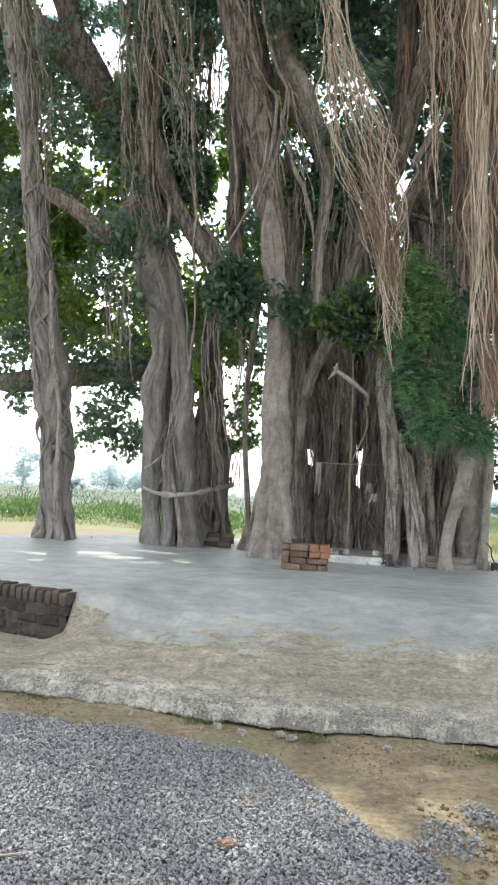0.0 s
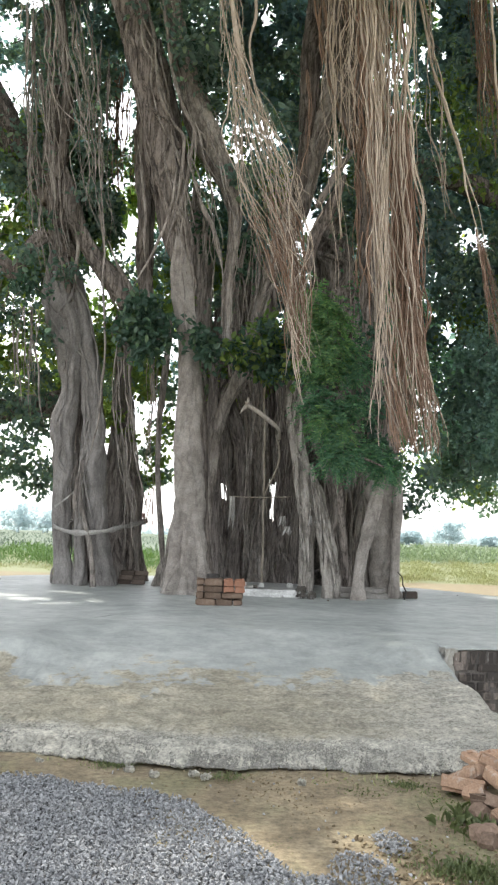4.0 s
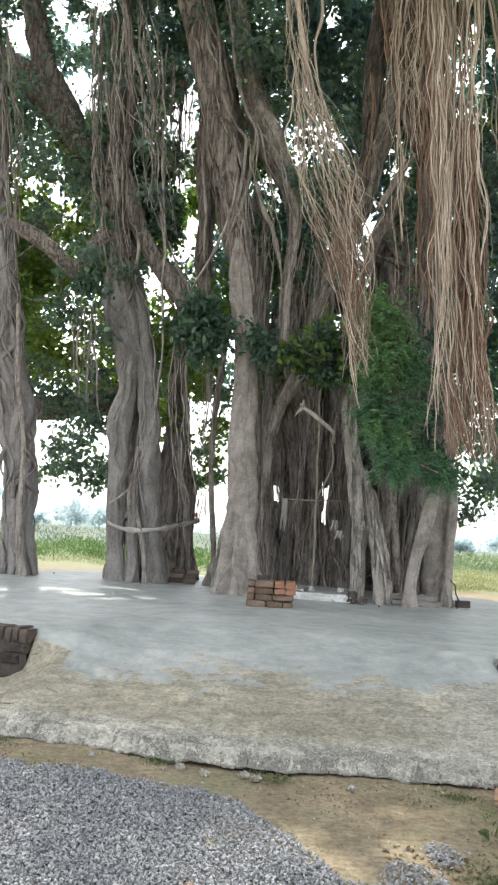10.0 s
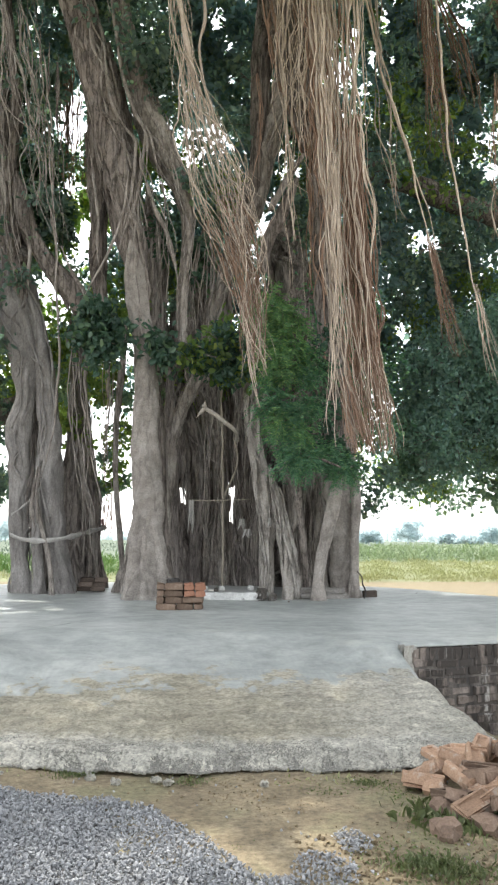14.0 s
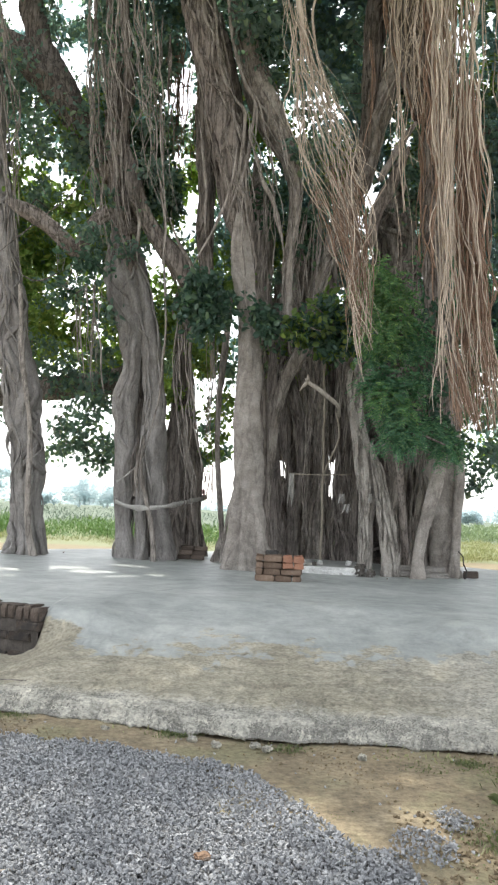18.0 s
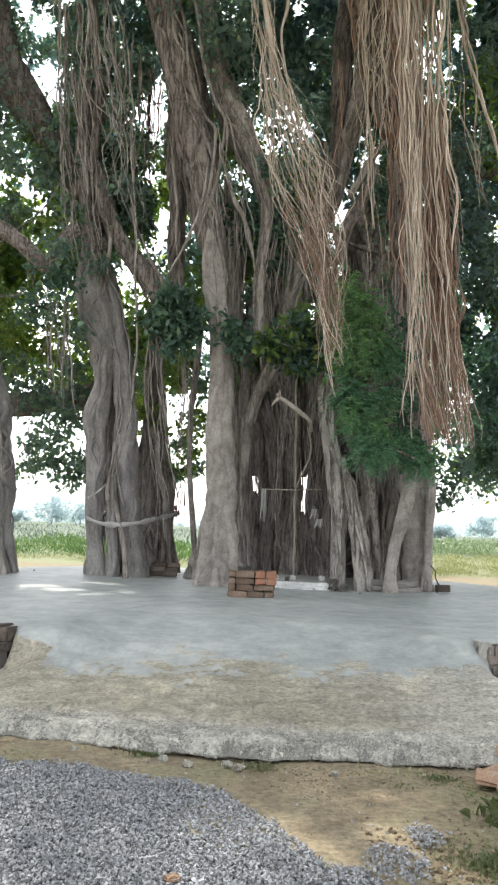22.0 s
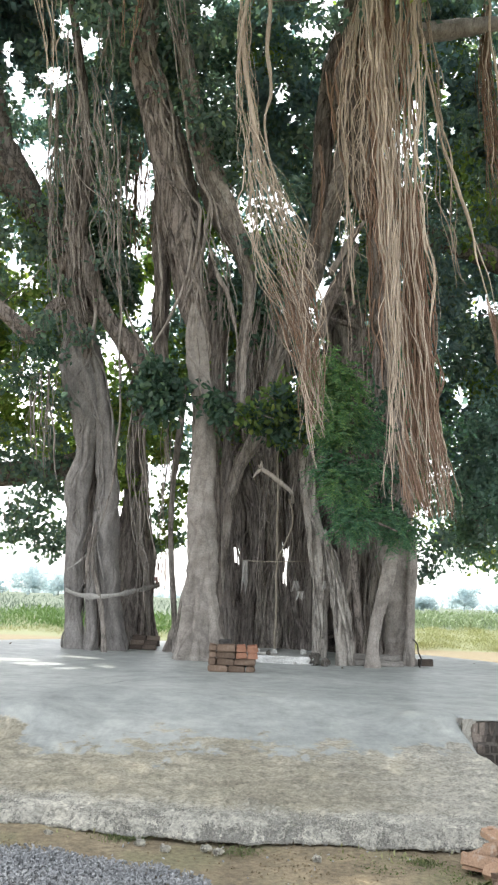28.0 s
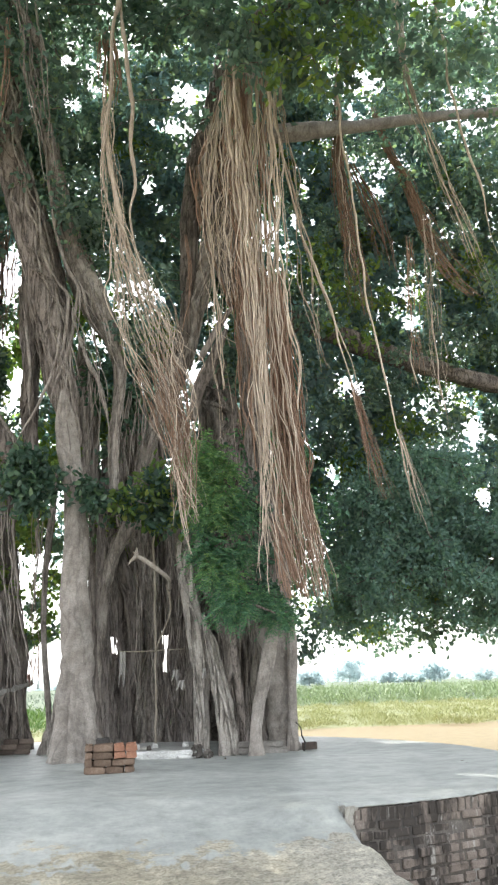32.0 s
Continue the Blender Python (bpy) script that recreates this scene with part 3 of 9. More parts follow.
def root_bundle(rows, count, parent, mat, radius=0.012, name="root_curtain", label="", loose=0.05, ends=0.25, starts=0.05, sides=4, single=False):
    """Many hanging roots that follow one line: rows of x, y, z, half width; each goes its own way and ends at its own length."""
    p = spline(rows, 0.11)
    n = len(p)
    pieces = []
    k = max(3, count // 5)
    locks = np.c_[rng.permutation(np.linspace(-0.92, 0.92, k)) + rng.normal(0, 0.08, k), rng.normal(0, 0.6, k)]
    for _ in range(count):
        i = int(n * rng.uniform(0, starts))
        j = int(n * (1 - ends * rng.random() ** 1.4))
        if j - i < 5:
            continue
        c, w = p[i:j, :3].copy(), p[i:j, 3]
        s = np.arange(len(c)) * 0.11
        ox, oy = locks[rng.integers(len(locks))] + rng.normal(0, 0.15, 2)
        drift = np.cumsum(rng.normal(0, 0.05, len(c)))
        free = np.minimum(1, s / 0.9)
        c[:, 0] += w * (ox + 0.5 * drift) + free * wobble(s, 3, loose * rng.uniform(0.3, 1.2), rng.uniform(1.6, 4.2)) + wobble(s, 2, rng.uniform(0.004, 0.016), rng.uniform(0.6, 1.1))
        c[:, 1] += w * oy * 0.8 + free * wobble(s, 3, loose * 0.7, rng.uniform(1.6, 4.2))
        rad = radius * rng.choice((0.4, 0.6, 0.8, 1.0, 1.2, 1.5)) * rng.uniform(0.85, 1.15) * np.linspace(1.05, 0.4, len(c)) * np.clip(0.35 + s / 0.5, 0, 1) * (1 + 0.26 * wobble(s, 3, 1, rng.uniform(0.5, 0.9)))
        pieces.append(tube(c, rad, sides))
    if single:
        for piece in pieces:
            child("aerial_root", mesh_of("aerial_root", *joined([piece]), mat), parent)
        return None
    return child(name, mesh_of(name, *joined(pieces), mat), parent, label, kind="stuff")


def line_root(rows, parent, mat, name="hanging_root", label="", wander=0.02):
    p = spline(rows, 0.07)
    s = np.arange(len(p)) * 0.07
    c = p[:, :3].copy()
    c[:, 0] += wobble(s, 3, wander, 2.8) + wobble(s, 2, wander * 0.25, 0.9)
    c[:, 1] += wobble(s, 3, wander, 2.1)
    return child(name, mesh_of(name, *joined([tube(c, p[:, 3] * (1 + 0.12 * wobble(s, 3, 1, 0.5)) * np.clip((1 - s / s[-1]) / 0.25, 0.2, 1) * np.clip(0.3 + s / 0.8, 0, 1), 8)]), mat), parent, label)


def leaf_cloud(at, facing, size, shape="fig"):
    """Leaves as folded blades: six corners, four triangles each. at, facing: arrays of points and leaf directions."""
    n = len(at)
    d = facing / (np.linalg.norm(facing, axis=1)[:, None] + 1e-9)
    w = np.cross(d, rng.normal(size=(n, 3)))
    w /= np.linalg.norm(w, axis=1)[:, None] + 1e-9
    up = np.cross(w, d)
    L = size[:, None]
    if shape == "strap":
        v = np.stack([at - w * L * 0.045, at + d * L * 0.6 - w * L * 0.05 + up * L * 0.08, at + d * L - up * L * 0.18, at + d * L * 0.5 + w * L * 0.05 + up * L * 0.08], 1)
        return v.reshape(-1, 3), np.arange(n)[:, None] * 4 + np.array([[0, 1, 2, 3]])
    if shape == "far":
        v = np.stack([at, at + d * L * 0.45 - w * L * 0.34 + up * L * 0.05, at + d * L - up * L * 0.1, at + d * L * 0.45 + w * L * 0.34 + up * L * 0.05], 1)
        return v.reshape(-1, 3), np.arange(n)[:, None] * 4 + np.array([[0, 1, 2, 3]])
    wide = {"fig": 0.30, "neem": 0.13, "blade": 0.016}[shape]
    droop = {"fig": 0.10, "neem": 0.10, "blade": 0.45}[shape]
    base, tip = at, at + d * L - up * L * droop
    l1, r1 = at + d * L * 0.35 + w * L * wide + up * L * 0.07, at + d * L * 0.35 - w * L * wide + up * L * 0.07
    l2, r2 = at + d * L * 0.72 + w * L * wide * 0.8, at + d * L * 0.72 - w * L * wide * 0.8
    v = np.stack([base, r1, r2, tip, l2, l1], 1).reshape(-1, 3)
    i = np.arange(n)[:, None] * 6
    return v, np.concatenate([i + np.array([[0, 1, 2, 3]]), i + np.array([[0, 3, 4, 5]])])


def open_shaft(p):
    """Openings that let the bright sky through: ragged shafts along the camera's lines of sight."""
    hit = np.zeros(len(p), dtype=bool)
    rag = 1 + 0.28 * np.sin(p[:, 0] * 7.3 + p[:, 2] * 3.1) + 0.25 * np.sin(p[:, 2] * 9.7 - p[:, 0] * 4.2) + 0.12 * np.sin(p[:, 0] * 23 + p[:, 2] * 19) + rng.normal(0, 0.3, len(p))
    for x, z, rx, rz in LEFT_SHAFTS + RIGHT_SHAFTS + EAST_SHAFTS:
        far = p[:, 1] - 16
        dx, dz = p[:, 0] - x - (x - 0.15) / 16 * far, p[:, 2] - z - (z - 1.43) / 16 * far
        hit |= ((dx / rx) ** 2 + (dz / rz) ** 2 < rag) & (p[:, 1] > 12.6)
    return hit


def sun_fleck(p):
    """Small chinks in the crown, along the sun's rays, that drop bright flecks on the cement."""
    gx, gy = p[:, 0] + 0.288 * (p[:, 2] - 0.5), p[:, 1] - 0.53 * (p[:, 2] - 0.5)
    hit = np.zeros(len(p), dtype=bool)
    for x, y, rx, ry in FLECKS:
        hit |= ((gx - x) / (rx + 0.10)) ** 2 + ((gy - y) / (ry + 0.13)) ** 2 < 1
    return hit


def clump(name, centres, radii, per, mat, parent, size=0.12, shape="fig", flat=0.75, twigs=True, hang=0.35, label=""):
    """A leafy mass: twigs that spread out from each centre with leaves along their ends; uneven, with gaps."""
    at, face, wood = [], [], []
    for c, r in zip(centres, radii):
        sprays = max(5, int(per / 9))
        way = rng.normal(size=(sprays, 3))
        way /= np.linalg.norm(way, axis=1)[:, None]
        reach = r * rng.uniform(0.35, 1.1, sprays)
        ends = c + way * reach[:, None] * (1, 1, flat)
        ends[:, 2] -= hang * 0.3 * reach
        k = per // sprays
        t = rng.uniform(0.0, 1.0, (sprays, k))
        spread = 0.14 + 0.05 * r
        p = ends[:, None] + (t[..., None] - 0.6) * way[:, None] * spread * 2.0 + rng.normal(0, spread * 0.42, (sprays, k, 3))
        f = way[:, None] * 0.5 + rng.normal(0, 0.75, (sprays, k, 3))
        f[..., 2] -= hang
        at.append(p.reshape(-1, 3)), face.append(f.reshape(-1, 3))
        if twigs:
            for e in ends[::14]:
                mid = (c + e) / 2 + rng.normal(0, 0.06, 3)
                wood.append(tube(np.array([c, mid, e]), np.array([0.012, 0.008, 0.004]), 3))
    at, face = np.vstack(at), np.vstack(face)
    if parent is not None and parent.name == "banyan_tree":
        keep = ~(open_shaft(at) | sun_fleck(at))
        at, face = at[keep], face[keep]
    v, q = leaf_cloud(at, face, size * rng.uniform(0.6, 1.25, len(at)), shape)
    ob = child(name, mesh_of(name, v, q, mat, smooth=False), parent, label, kind="stuff")
    if wood:
        child("twig_spray", mesh_of("twig_spray", *joined(wood), BARK_UP), ob, kind="stuff")
    return ob


def neem_sprays(centres, radii, mat):
    """Feathery foliage: drooping leaf stalks that fan out of each tuft, with narrow toothed leaflets in pairs along them."""
    at, face, stalks = [], [], []
    for c, r in zip(np.array(centres), radii):
        n = int(430 * r)
        way = rng.normal(size=(n, 3)) * (1, 1, 0.75)
        way /= np.linalg.norm(way, axis=1)[:, None]
        start = c + way * r * rng.uniform(0.0, 0.85, (n, 1)) + rng.normal(0, 0.04, (n, 3))
        long = rng.uniform(0.12, 0.24, n)
        side = np.cross(way, (0, 0, 1.0))
        side /= np.linalg.norm(side, axis=1)[:, None] + 1e-9
        t = np.linspace(0.15, 1.0, 7)
        line = start[:, None] + way[:, None] * (long[:, None] * t)[..., None]
        line[..., 2] -= 0.55 * (long[:, None] * t ** 2)
        for sign in (-1, 1):
            at.append(line.reshape(-1, 3))
            f = sign * side[:, None] * 0.9 + way[:, None] * 0.55 + rng.normal(0, 0.18, (n, 7, 3))
            f[..., 2] -= 0.35
            face.append(f.reshape(-1, 3))
        for k in range(0, n, 3):
            stalks.append(tube(np.vstack([start[k], line[k, 3], line[k, 6]]), np.array([0.003, 0.002, 0.001]), 3))
    at, face = np.vstack(at), np.vstack(face)
    v, q = leaf_cloud(at, face, 0.062 * rng.uniform(0.7, 1.25, len(at)), "neem")
    ob = child("crown", mesh_of("crown", v, q, mat, smooth=False), neem, "feathery green leaves", kind="stuff")
    child("leaf_stalk", mesh_of("leaf_stalk", *joined(stalks), BARK_UP), ob, kind="stuff")


def brick_mesh(name, mat, size=(0.23, 0.11, 0.075), seed=0, chip=0.006, frog=False):
    r = np.random.default_rng(seed)
    bm = bmesh.new()
    bmesh.ops.create_cube(bm, size=1.0)
    bmesh.ops.scale(bm, vec=size, verts=bm.verts)
    bmesh.ops.bevel(bm, geom=bm.edges[:], offset=0.009, segments=2, affect="EDGES")
    if frog:
        top = max(bm.faces, key=lambda f: f.calc_center_median().z + f.calc_area() * 9)
        bmesh.ops.inset_individual(bm, faces=[top], thickness=0.026, depth=0.0)
        bmesh.ops.inset_individual(bm, faces=[top], thickness=0.008, depth=-0.014)
    for v in bm.verts:
        v.co += Vector(r.normal(0, chip * 0.5, 3))
    me = bpy.data.meshes.new(name)
    bm.to_mesh(me)
    bm.free()
    me.materials.append(mat)
    return me

# ---- ground, platform, ramp ----
def ground_sheet():
    xs = np.concatenate([[-900, -300, -120, -60, -30, -16], np.linspace(-9, 9, 91), [16, 30, 60, 120, 300, 900]])
    ys = np.concatenate([[-200, -40, -12, -5], np.linspace(-2, 9, 90), [10, 12, 15, 18, 22, 28, 36, 50, 80, 150, 320, 700, 1500]])
    gx, gy = np.meshgrid(xs, ys)
    gz = 0.012 * np.sin(gx * 1.7 + 0.5) * np.sin(gy * 1.9) + 0.008 * np.sin(gx * 4.3 + gy * 3.1) + rng.normal(0, 0.003, gx.shape)
    gz = gz - 0.34 * np.clip((gx - 2.8) / 0.4, 0, 1) * np.clip((gy - 5.3) / 0.8, 0, 1)
    gz = np.where((np.abs(gx) < 9) & (gy < 9) & (gy > -2), gz, 0.0)
    n = len(xs)
    i = np.arange(len(ys) - 1)[:, None] * n + np.arange(n - 1)[None]
    quads = np.stack([i, i + 1, i + n + 1, i + n], -1).reshape(-1, 4)
    return mesh_of("ground", np.stack([gx, gy, gz], -1).reshape(-1, 3), quads, GROUND)


tagged(new("ground", ground_sheet()), "bare brown earth with a sandy track and fields beyond", "ground", kind="structure")

PX, PY, PR, PZ = 0.75, 12.0, 5.4, 0.5



def ramp_foot(x):
    return np.interp(x, (-3.3, -1.6, -0.95, -0.35, 0.3, 1.0, 1.7, 2.9), (5.75, 5.63, 5.54, 5.33, 5.17, 5.15, 5.10, 5.05)) + 0.02 * np.sin(x * 7.9) + 0.014 * np.sin(x * 17 + 1) + 0.01 * np.sin(x * 36 + 2)


def ease(v):
    v = np.clip(v, 0, 1)
    return v * v * (3 - 2 * v)


RAMP_HEAD = 8.1


def ramp_z(x, y):
    """Height of the ramp: a slope between the two walls that spills out low on either side."""
    foot = ramp_foot(x)
    t = np.clip((y - foot) / (RAMP_HEAD - foot), 0, 1)
    side = 1 - ease((2.78 - x) / 0.14)
    low = 0.075 * (1 - side) - (0.04 + 0.36 * ease((y - 5.3) / 0.8)) * side
    rise = (PZ + 0.008 - 0.075) * (t ** 0.98 + 0.05 * t * t * (1 - t))
    z = low + rise * ease((x + 1.70 + 0.03 * np.sin(y * 9)) / 0.58) * ease((2.70 - x + 0.03 * np.sin(y * 11)) / 0.22)
    shoulder = np.maximum(ease((-0.5 - x) / 0.6) * ease((x + 1.50) / 0.08) * ease((y - 6.9) / 0.36), ease((x - 1.7) / 0.5) * ease((2.60 - x) / 0.07) * ease((y - 7.0) / 0.34))
    return z + np.maximum(PZ + 0.004 - z, 0) * shoulder


def rim(a):
    """Radius of the platform's edge at an angle in degrees: not a true circle, it bulges towards the east."""
    return np.interp(a, (-180, -100, -80, -68.8, -60, -52, -40, 0, 180), (5.4, 5.4, 5.2, 5.17, 5.38, 5.58, 5.62, 5.4, 5.4))


def platform_mesh():
    """The round top with a worn rounded rim that laps over the brick walls, open at the front where the ramp comes up."""
    deg = np.unique(np.concatenate([np.linspace(-180, 180, 300, endpoint=False), np.linspace(-69.6, -68.9, 9), np.linspace(-114.4, -113.8, 9)]))
    a = np.radians(deg)
    gap = (deg > -114.1) & (deg < -69.2)
    edge = np.where(gap, np.minimum(3.95 / np.maximum(-np.sin(a), 0.3), rim(deg)), rim(deg))
    edge = edge - np.where((deg < -113.9) & (deg > -160), 0.13, 0.0)
    edge = edge * (1 + 0.0018 * np.sin(a * 37 + 1) + 0.0014 * np.sin(a * 83) + 0.001 * np.sin(a * 131)) + 0.012
    share = np.concatenate([np.linspace(0.0, 0.97, 44), [0.985, 0.993, 0.998, 1.0, 1.0, 0.992, 0.988]])
    drop = np.concatenate([np.zeros(44), [0.002, 0.006, 0.014, 0.026, 0.034, 0.04, 0.62]])
    v = []
    for f, d in zip(share, drop):
        r = f * edge
        z = PZ - d + (0.006 * np.sin(r * 3 + a * 2) + 0.004 * np.sin(a * 9 + r * 5) if d < 0.1 else 0 * a)
        v.append(np.stack([PX + r * np.cos(a), PY + r * np.sin(a), z], -1))
    sides = len(a)
    i = np.arange(len(share) - 1)[:, None] * sides
    j = np.arange(sides)[None]
    k = (j + 1) % sides
    return mesh_of("platform", np.vstack(v), np.stack([i + j, i + sides + j, i + sides + k, i + k], -1).reshape(-1, 4)[sides:], CONCRETE)


tagged(new("platform", platform_mesh()), "round raised platform of smooth grey cement under the tree", "platform", kind="structure")


def ramp_mesh():
    """A concrete slope from the yard up to the platform with a rough broken lip and crumbling sides."""
    nu, nv = 420, 70
    x = np.linspace(-3.3, 2.95, nu)
    foot = ramp_foot(x) + 0.012 * np.sin(x * 13 + 3 * np.sin(x * 5)) + 0.006 * np.sin(x * 37 + 1) + rng.normal(0, 0.003, nu)
    lip = np.maximum(ramp_z(x, foot), -0.03)
    gap = 0.011 + 0.006 * np.sin(x * 9 + 2 * np.sin(x * 4)) + 0.004 * np.sin(x * 31)
    rows = [np.stack([x, foot + 0.13, 0 * x - 0.12], -1), np.stack([x, foot + 0.10, gap * 0.9], -1),
            np.stack([x, foot - 0.025 + rng.normal(0, 0.008, nu), gap + rng.normal(0, 0.003, nu)], -1),
            np.stack([x, foot - 0.02 + rng.normal(0, 0.008, nu), lip * 0.3 + gap * 0.5], -1),
            np.stack([x, foot + 0.012 + rng.normal(0, 0.006, nu), lip * 0.6 + rng.normal(0, 0.005, nu)], -1), np.stack([x, foot + 0.05 + rng.normal(0, 0.006, nu), lip * 0.88 + rng.normal(0, 0.005, nu)], -1)]
    for t in 0.03 + 0.97 * np.linspace(0.0, 1, nv) ** 1.15:
        y = foot + (RAMP_HEAD - foot) * t
        z = ramp_z(x, y) + (0.012 * np.sin(x * 5 + y * 7) * np.sin(y * 11) + 0.006 * np.sin(x * 19 + y * 23) + rng.normal(0, 0.005, nu)) * (1 - t)
        rows.append(np.stack([x, y, z], -1))
    v = np.vstack(rows)
    i = np.arange(len(rows) - 1)[:, None] * nu + np.arange(nu - 1)[None]
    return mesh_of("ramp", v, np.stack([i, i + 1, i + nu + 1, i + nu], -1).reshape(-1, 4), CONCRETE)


tagged(new("ramp", ramp_mesh()), "rough muddy concrete ramp leading up to the platform", "ramp", kind="structure")

LIP = surface("pale_aggregate", [(0.2, (0.29, 0.28, 0.25)), (0.6, (0.40, 0.39, 0.35)), (0.9, (0.50, 0.49, 0.445))], 20.0, 0.92, vary=0.26, fine=120.0, islands=True)

# ---- loose gravel, weeds ----
def heap_edge(x):
    return np.interp(x, (-2.5, -1.37, -0.66, 0.02, 0.23, 0.55, 0.66, 0.73, 0.85, 2.0), (5.1, 5.06, 4.96, 4.70, 4.58, 4.09, 3.76, 3.59, 3.52, 3.3)) + 0.03 * np.sin(x * 9) + 0.02 * np.sin(x * 23)


def in_patch(x, y):
    """The spread heap of crushed stone: a clear edge round a bay of bare earth, and a thin spill on its eastern side."""
    thick = np.clip((heap_edge(x) - y) / 0.08 + 0.1, 0, 1) * np.clip((1.0 - x + 0.06 * np.sin(y * 7)) / 0.12, 0, 1)
    spill = np.clip(1.1 - ((x - 1.02) / 0.14) ** 2 - ((y - 3.62) / 0.21) ** 2, 0, 0.42)
    spill = np.maximum(spill, np.clip(1.1 - ((x - 1.23) / 0.085) ** 2 - ((y - 3.93) / 0.15) ** 2, 0, 0.55))
    fade = np.clip((x + 2.5 + 0.15 * np.sin(y * 5)) / 0.4, 0, 1) * np.clip((y - 2.3 + 0.1 * np.sin(x * 6)) / 0.3, 0, 1)
    return rng.random(len(x)) < np.maximum(thick * fade, spill)


def stones(count, x0, x1, y0, y1, keep, size, mat, name, label, pile=0.03, sharp=0.3):
    xs, ys = rng.uniform(x0, x1, count), rng.uniform(y0, y1, count)
    ok = keep(xs, ys)
    xs, ys = xs[ok], ys[ok]
    n = len(xs)
    octa = np.array([(1, 0, 0), (-1, 0, 0), (0, 1, 0), (0, -1, 0), (0, 0, 1), (0, 0, -1)], dtype=float)
    pts = octa[None] * 1.0 + rng.normal(0, sharp, (n, 6, 3))
    dims = size * rng.uniform(0.55, 1.35, (n, 1)) * rng.uniform(0.45, 1.2, (n, 3))
    pts *= dims[:, None]
    q = rng.normal(size=(n, 4))
    q /= np.linalg.norm(q, axis=1)[:, None]
    w, x, y, z = q.T
    rot = np.stack([np.stack([1 - 2 * (y * y + z * z), 2 * (x * y - w * z), 2 * (x * z + w * y)], -1),
                    np.stack([2 * (x * y + w * z), 1 - 2 * (x * x + z * z), 2 * (y * z - w * x)], -1),
                    np.stack([2 * (x * z - w * y), 2 * (y * z + w * x), 1 - 2 * (x * x + y * y)], -1)], 1)
    pts = np.einsum("nij,nkj->nki", rot, pts)
    pts += np.stack([xs, ys, rng.uniform(0.004, pile, n)], -1)[:, None]
    f = np.array([(0, 2, 4), (2, 1, 4), (1, 3, 4), (3, 0, 4), (2, 0, 5), (1, 2, 5), (3, 1, 5), (0, 3, 5)])
    faces = (np.arange(n)[:, None, None] * 6 + f[None]).reshape(-1, 3)
    ob = new(name, mesh_of(name, pts.reshape(-1, 3), faces, mat, smooth=False))
    return tagged(ob, label, "gravel", kind="stuff")


stones(125000, -2.5, 1.4, 2.4, 5.2, in_patch, 0.0092, STONE, "gravel", "blue-grey crushed stone spread loosely on the earth", pile=0.034)
stones(1300, -3, 3.2, 2.6, 5.4, lambda x, y: rng.random(len(x)) < 0.25 + 0.5 * ((x > 0.9) & (y < 4.2)), 0.009, STONE, "scattered_pebbles",
       "small stones strewn over the brown earth", pile=0.006)


CLOD = surface("dry_earth_clod", [(0.3, (0.13, 0.10, 0.062)), (0.6, (0.22, 0.175, 0.112)), (0.9, (0.31, 0.255, 0.17))], 14.0, 0.95, vary=0.3, fine=90.0, islands=True)
stones(15000, -2.6, 3.0, 2.6, 5.75, lambda x, y: rng.random(len(x)) < 0.15 + 0.85 * np.clip(0.5 * np.sin(x * 3.1 + 2 * np.sin(y * 2.3)) + 0.5 * np.sin(y * 5.3 + x * 1.7), 0, 1), 0.0065, CLOD, "earth_crumbs", "crumbs of dry brown earth on the trodden ground", pile=0.005, sharp=0.2)
stones(5200, 0.95, 2.6, 2.6, 4.2, lambda x, y: rng.random(len(x)) < np.clip((4.25 - y) / 1.2, 0, 1) * (0.35 + 0.65 * (np.sin(x * 7 + y * 5) > 0)), 0.012, CLOD, "scattered_pebbles", "dull pebbles half sunk in the earth by the bricks", pile=0.006, sharp=0.12)


def gravel_bed():
    """The packed lower layer of the heap, seen between the loose stones."""
    nu, nv = 110, 70
    x = np.linspace(-2.4, 0.93, nu)
    t = np.linspace(0, 1, nv)[:, None]
    gx = np.repeat(x[None], nv, 0)
    gy = 2.45 + (heap_edge(x)[None] - 0.05 - 2.45) * t
    gz = 0.012 + rng.normal(0, 0.004, gx.shape) - 0.03 * (t > 0.985)
    i = np.arange(nv - 1)[:, None] * nu + np.arange(nu - 1)[None]
    ob = new("gravel_bed", mesh_of("gravel_bed", np.stack([gx, gy, gz], -1).reshape(-1, 3), np.stack([i, i + 1, i + nu + 1, i + nu], -1).reshape(-1, 4), BED))
    return tagged(ob, "packed grey stone chips under the loose gravel", "gravel", kind="stuff")


# Shade in the gaps between the stones is put into this darker colour.
BED = surface("packed_chips", [(0.3, (0.06, 0.06, 0.06)), (0.5, (0.13, 0.13, 0.13)), (0.7, (0.26, 0.26, 0.255))], 55.0, 0.9, relief=(1.0, 0.02), fine=140.0)
gravel_bed()


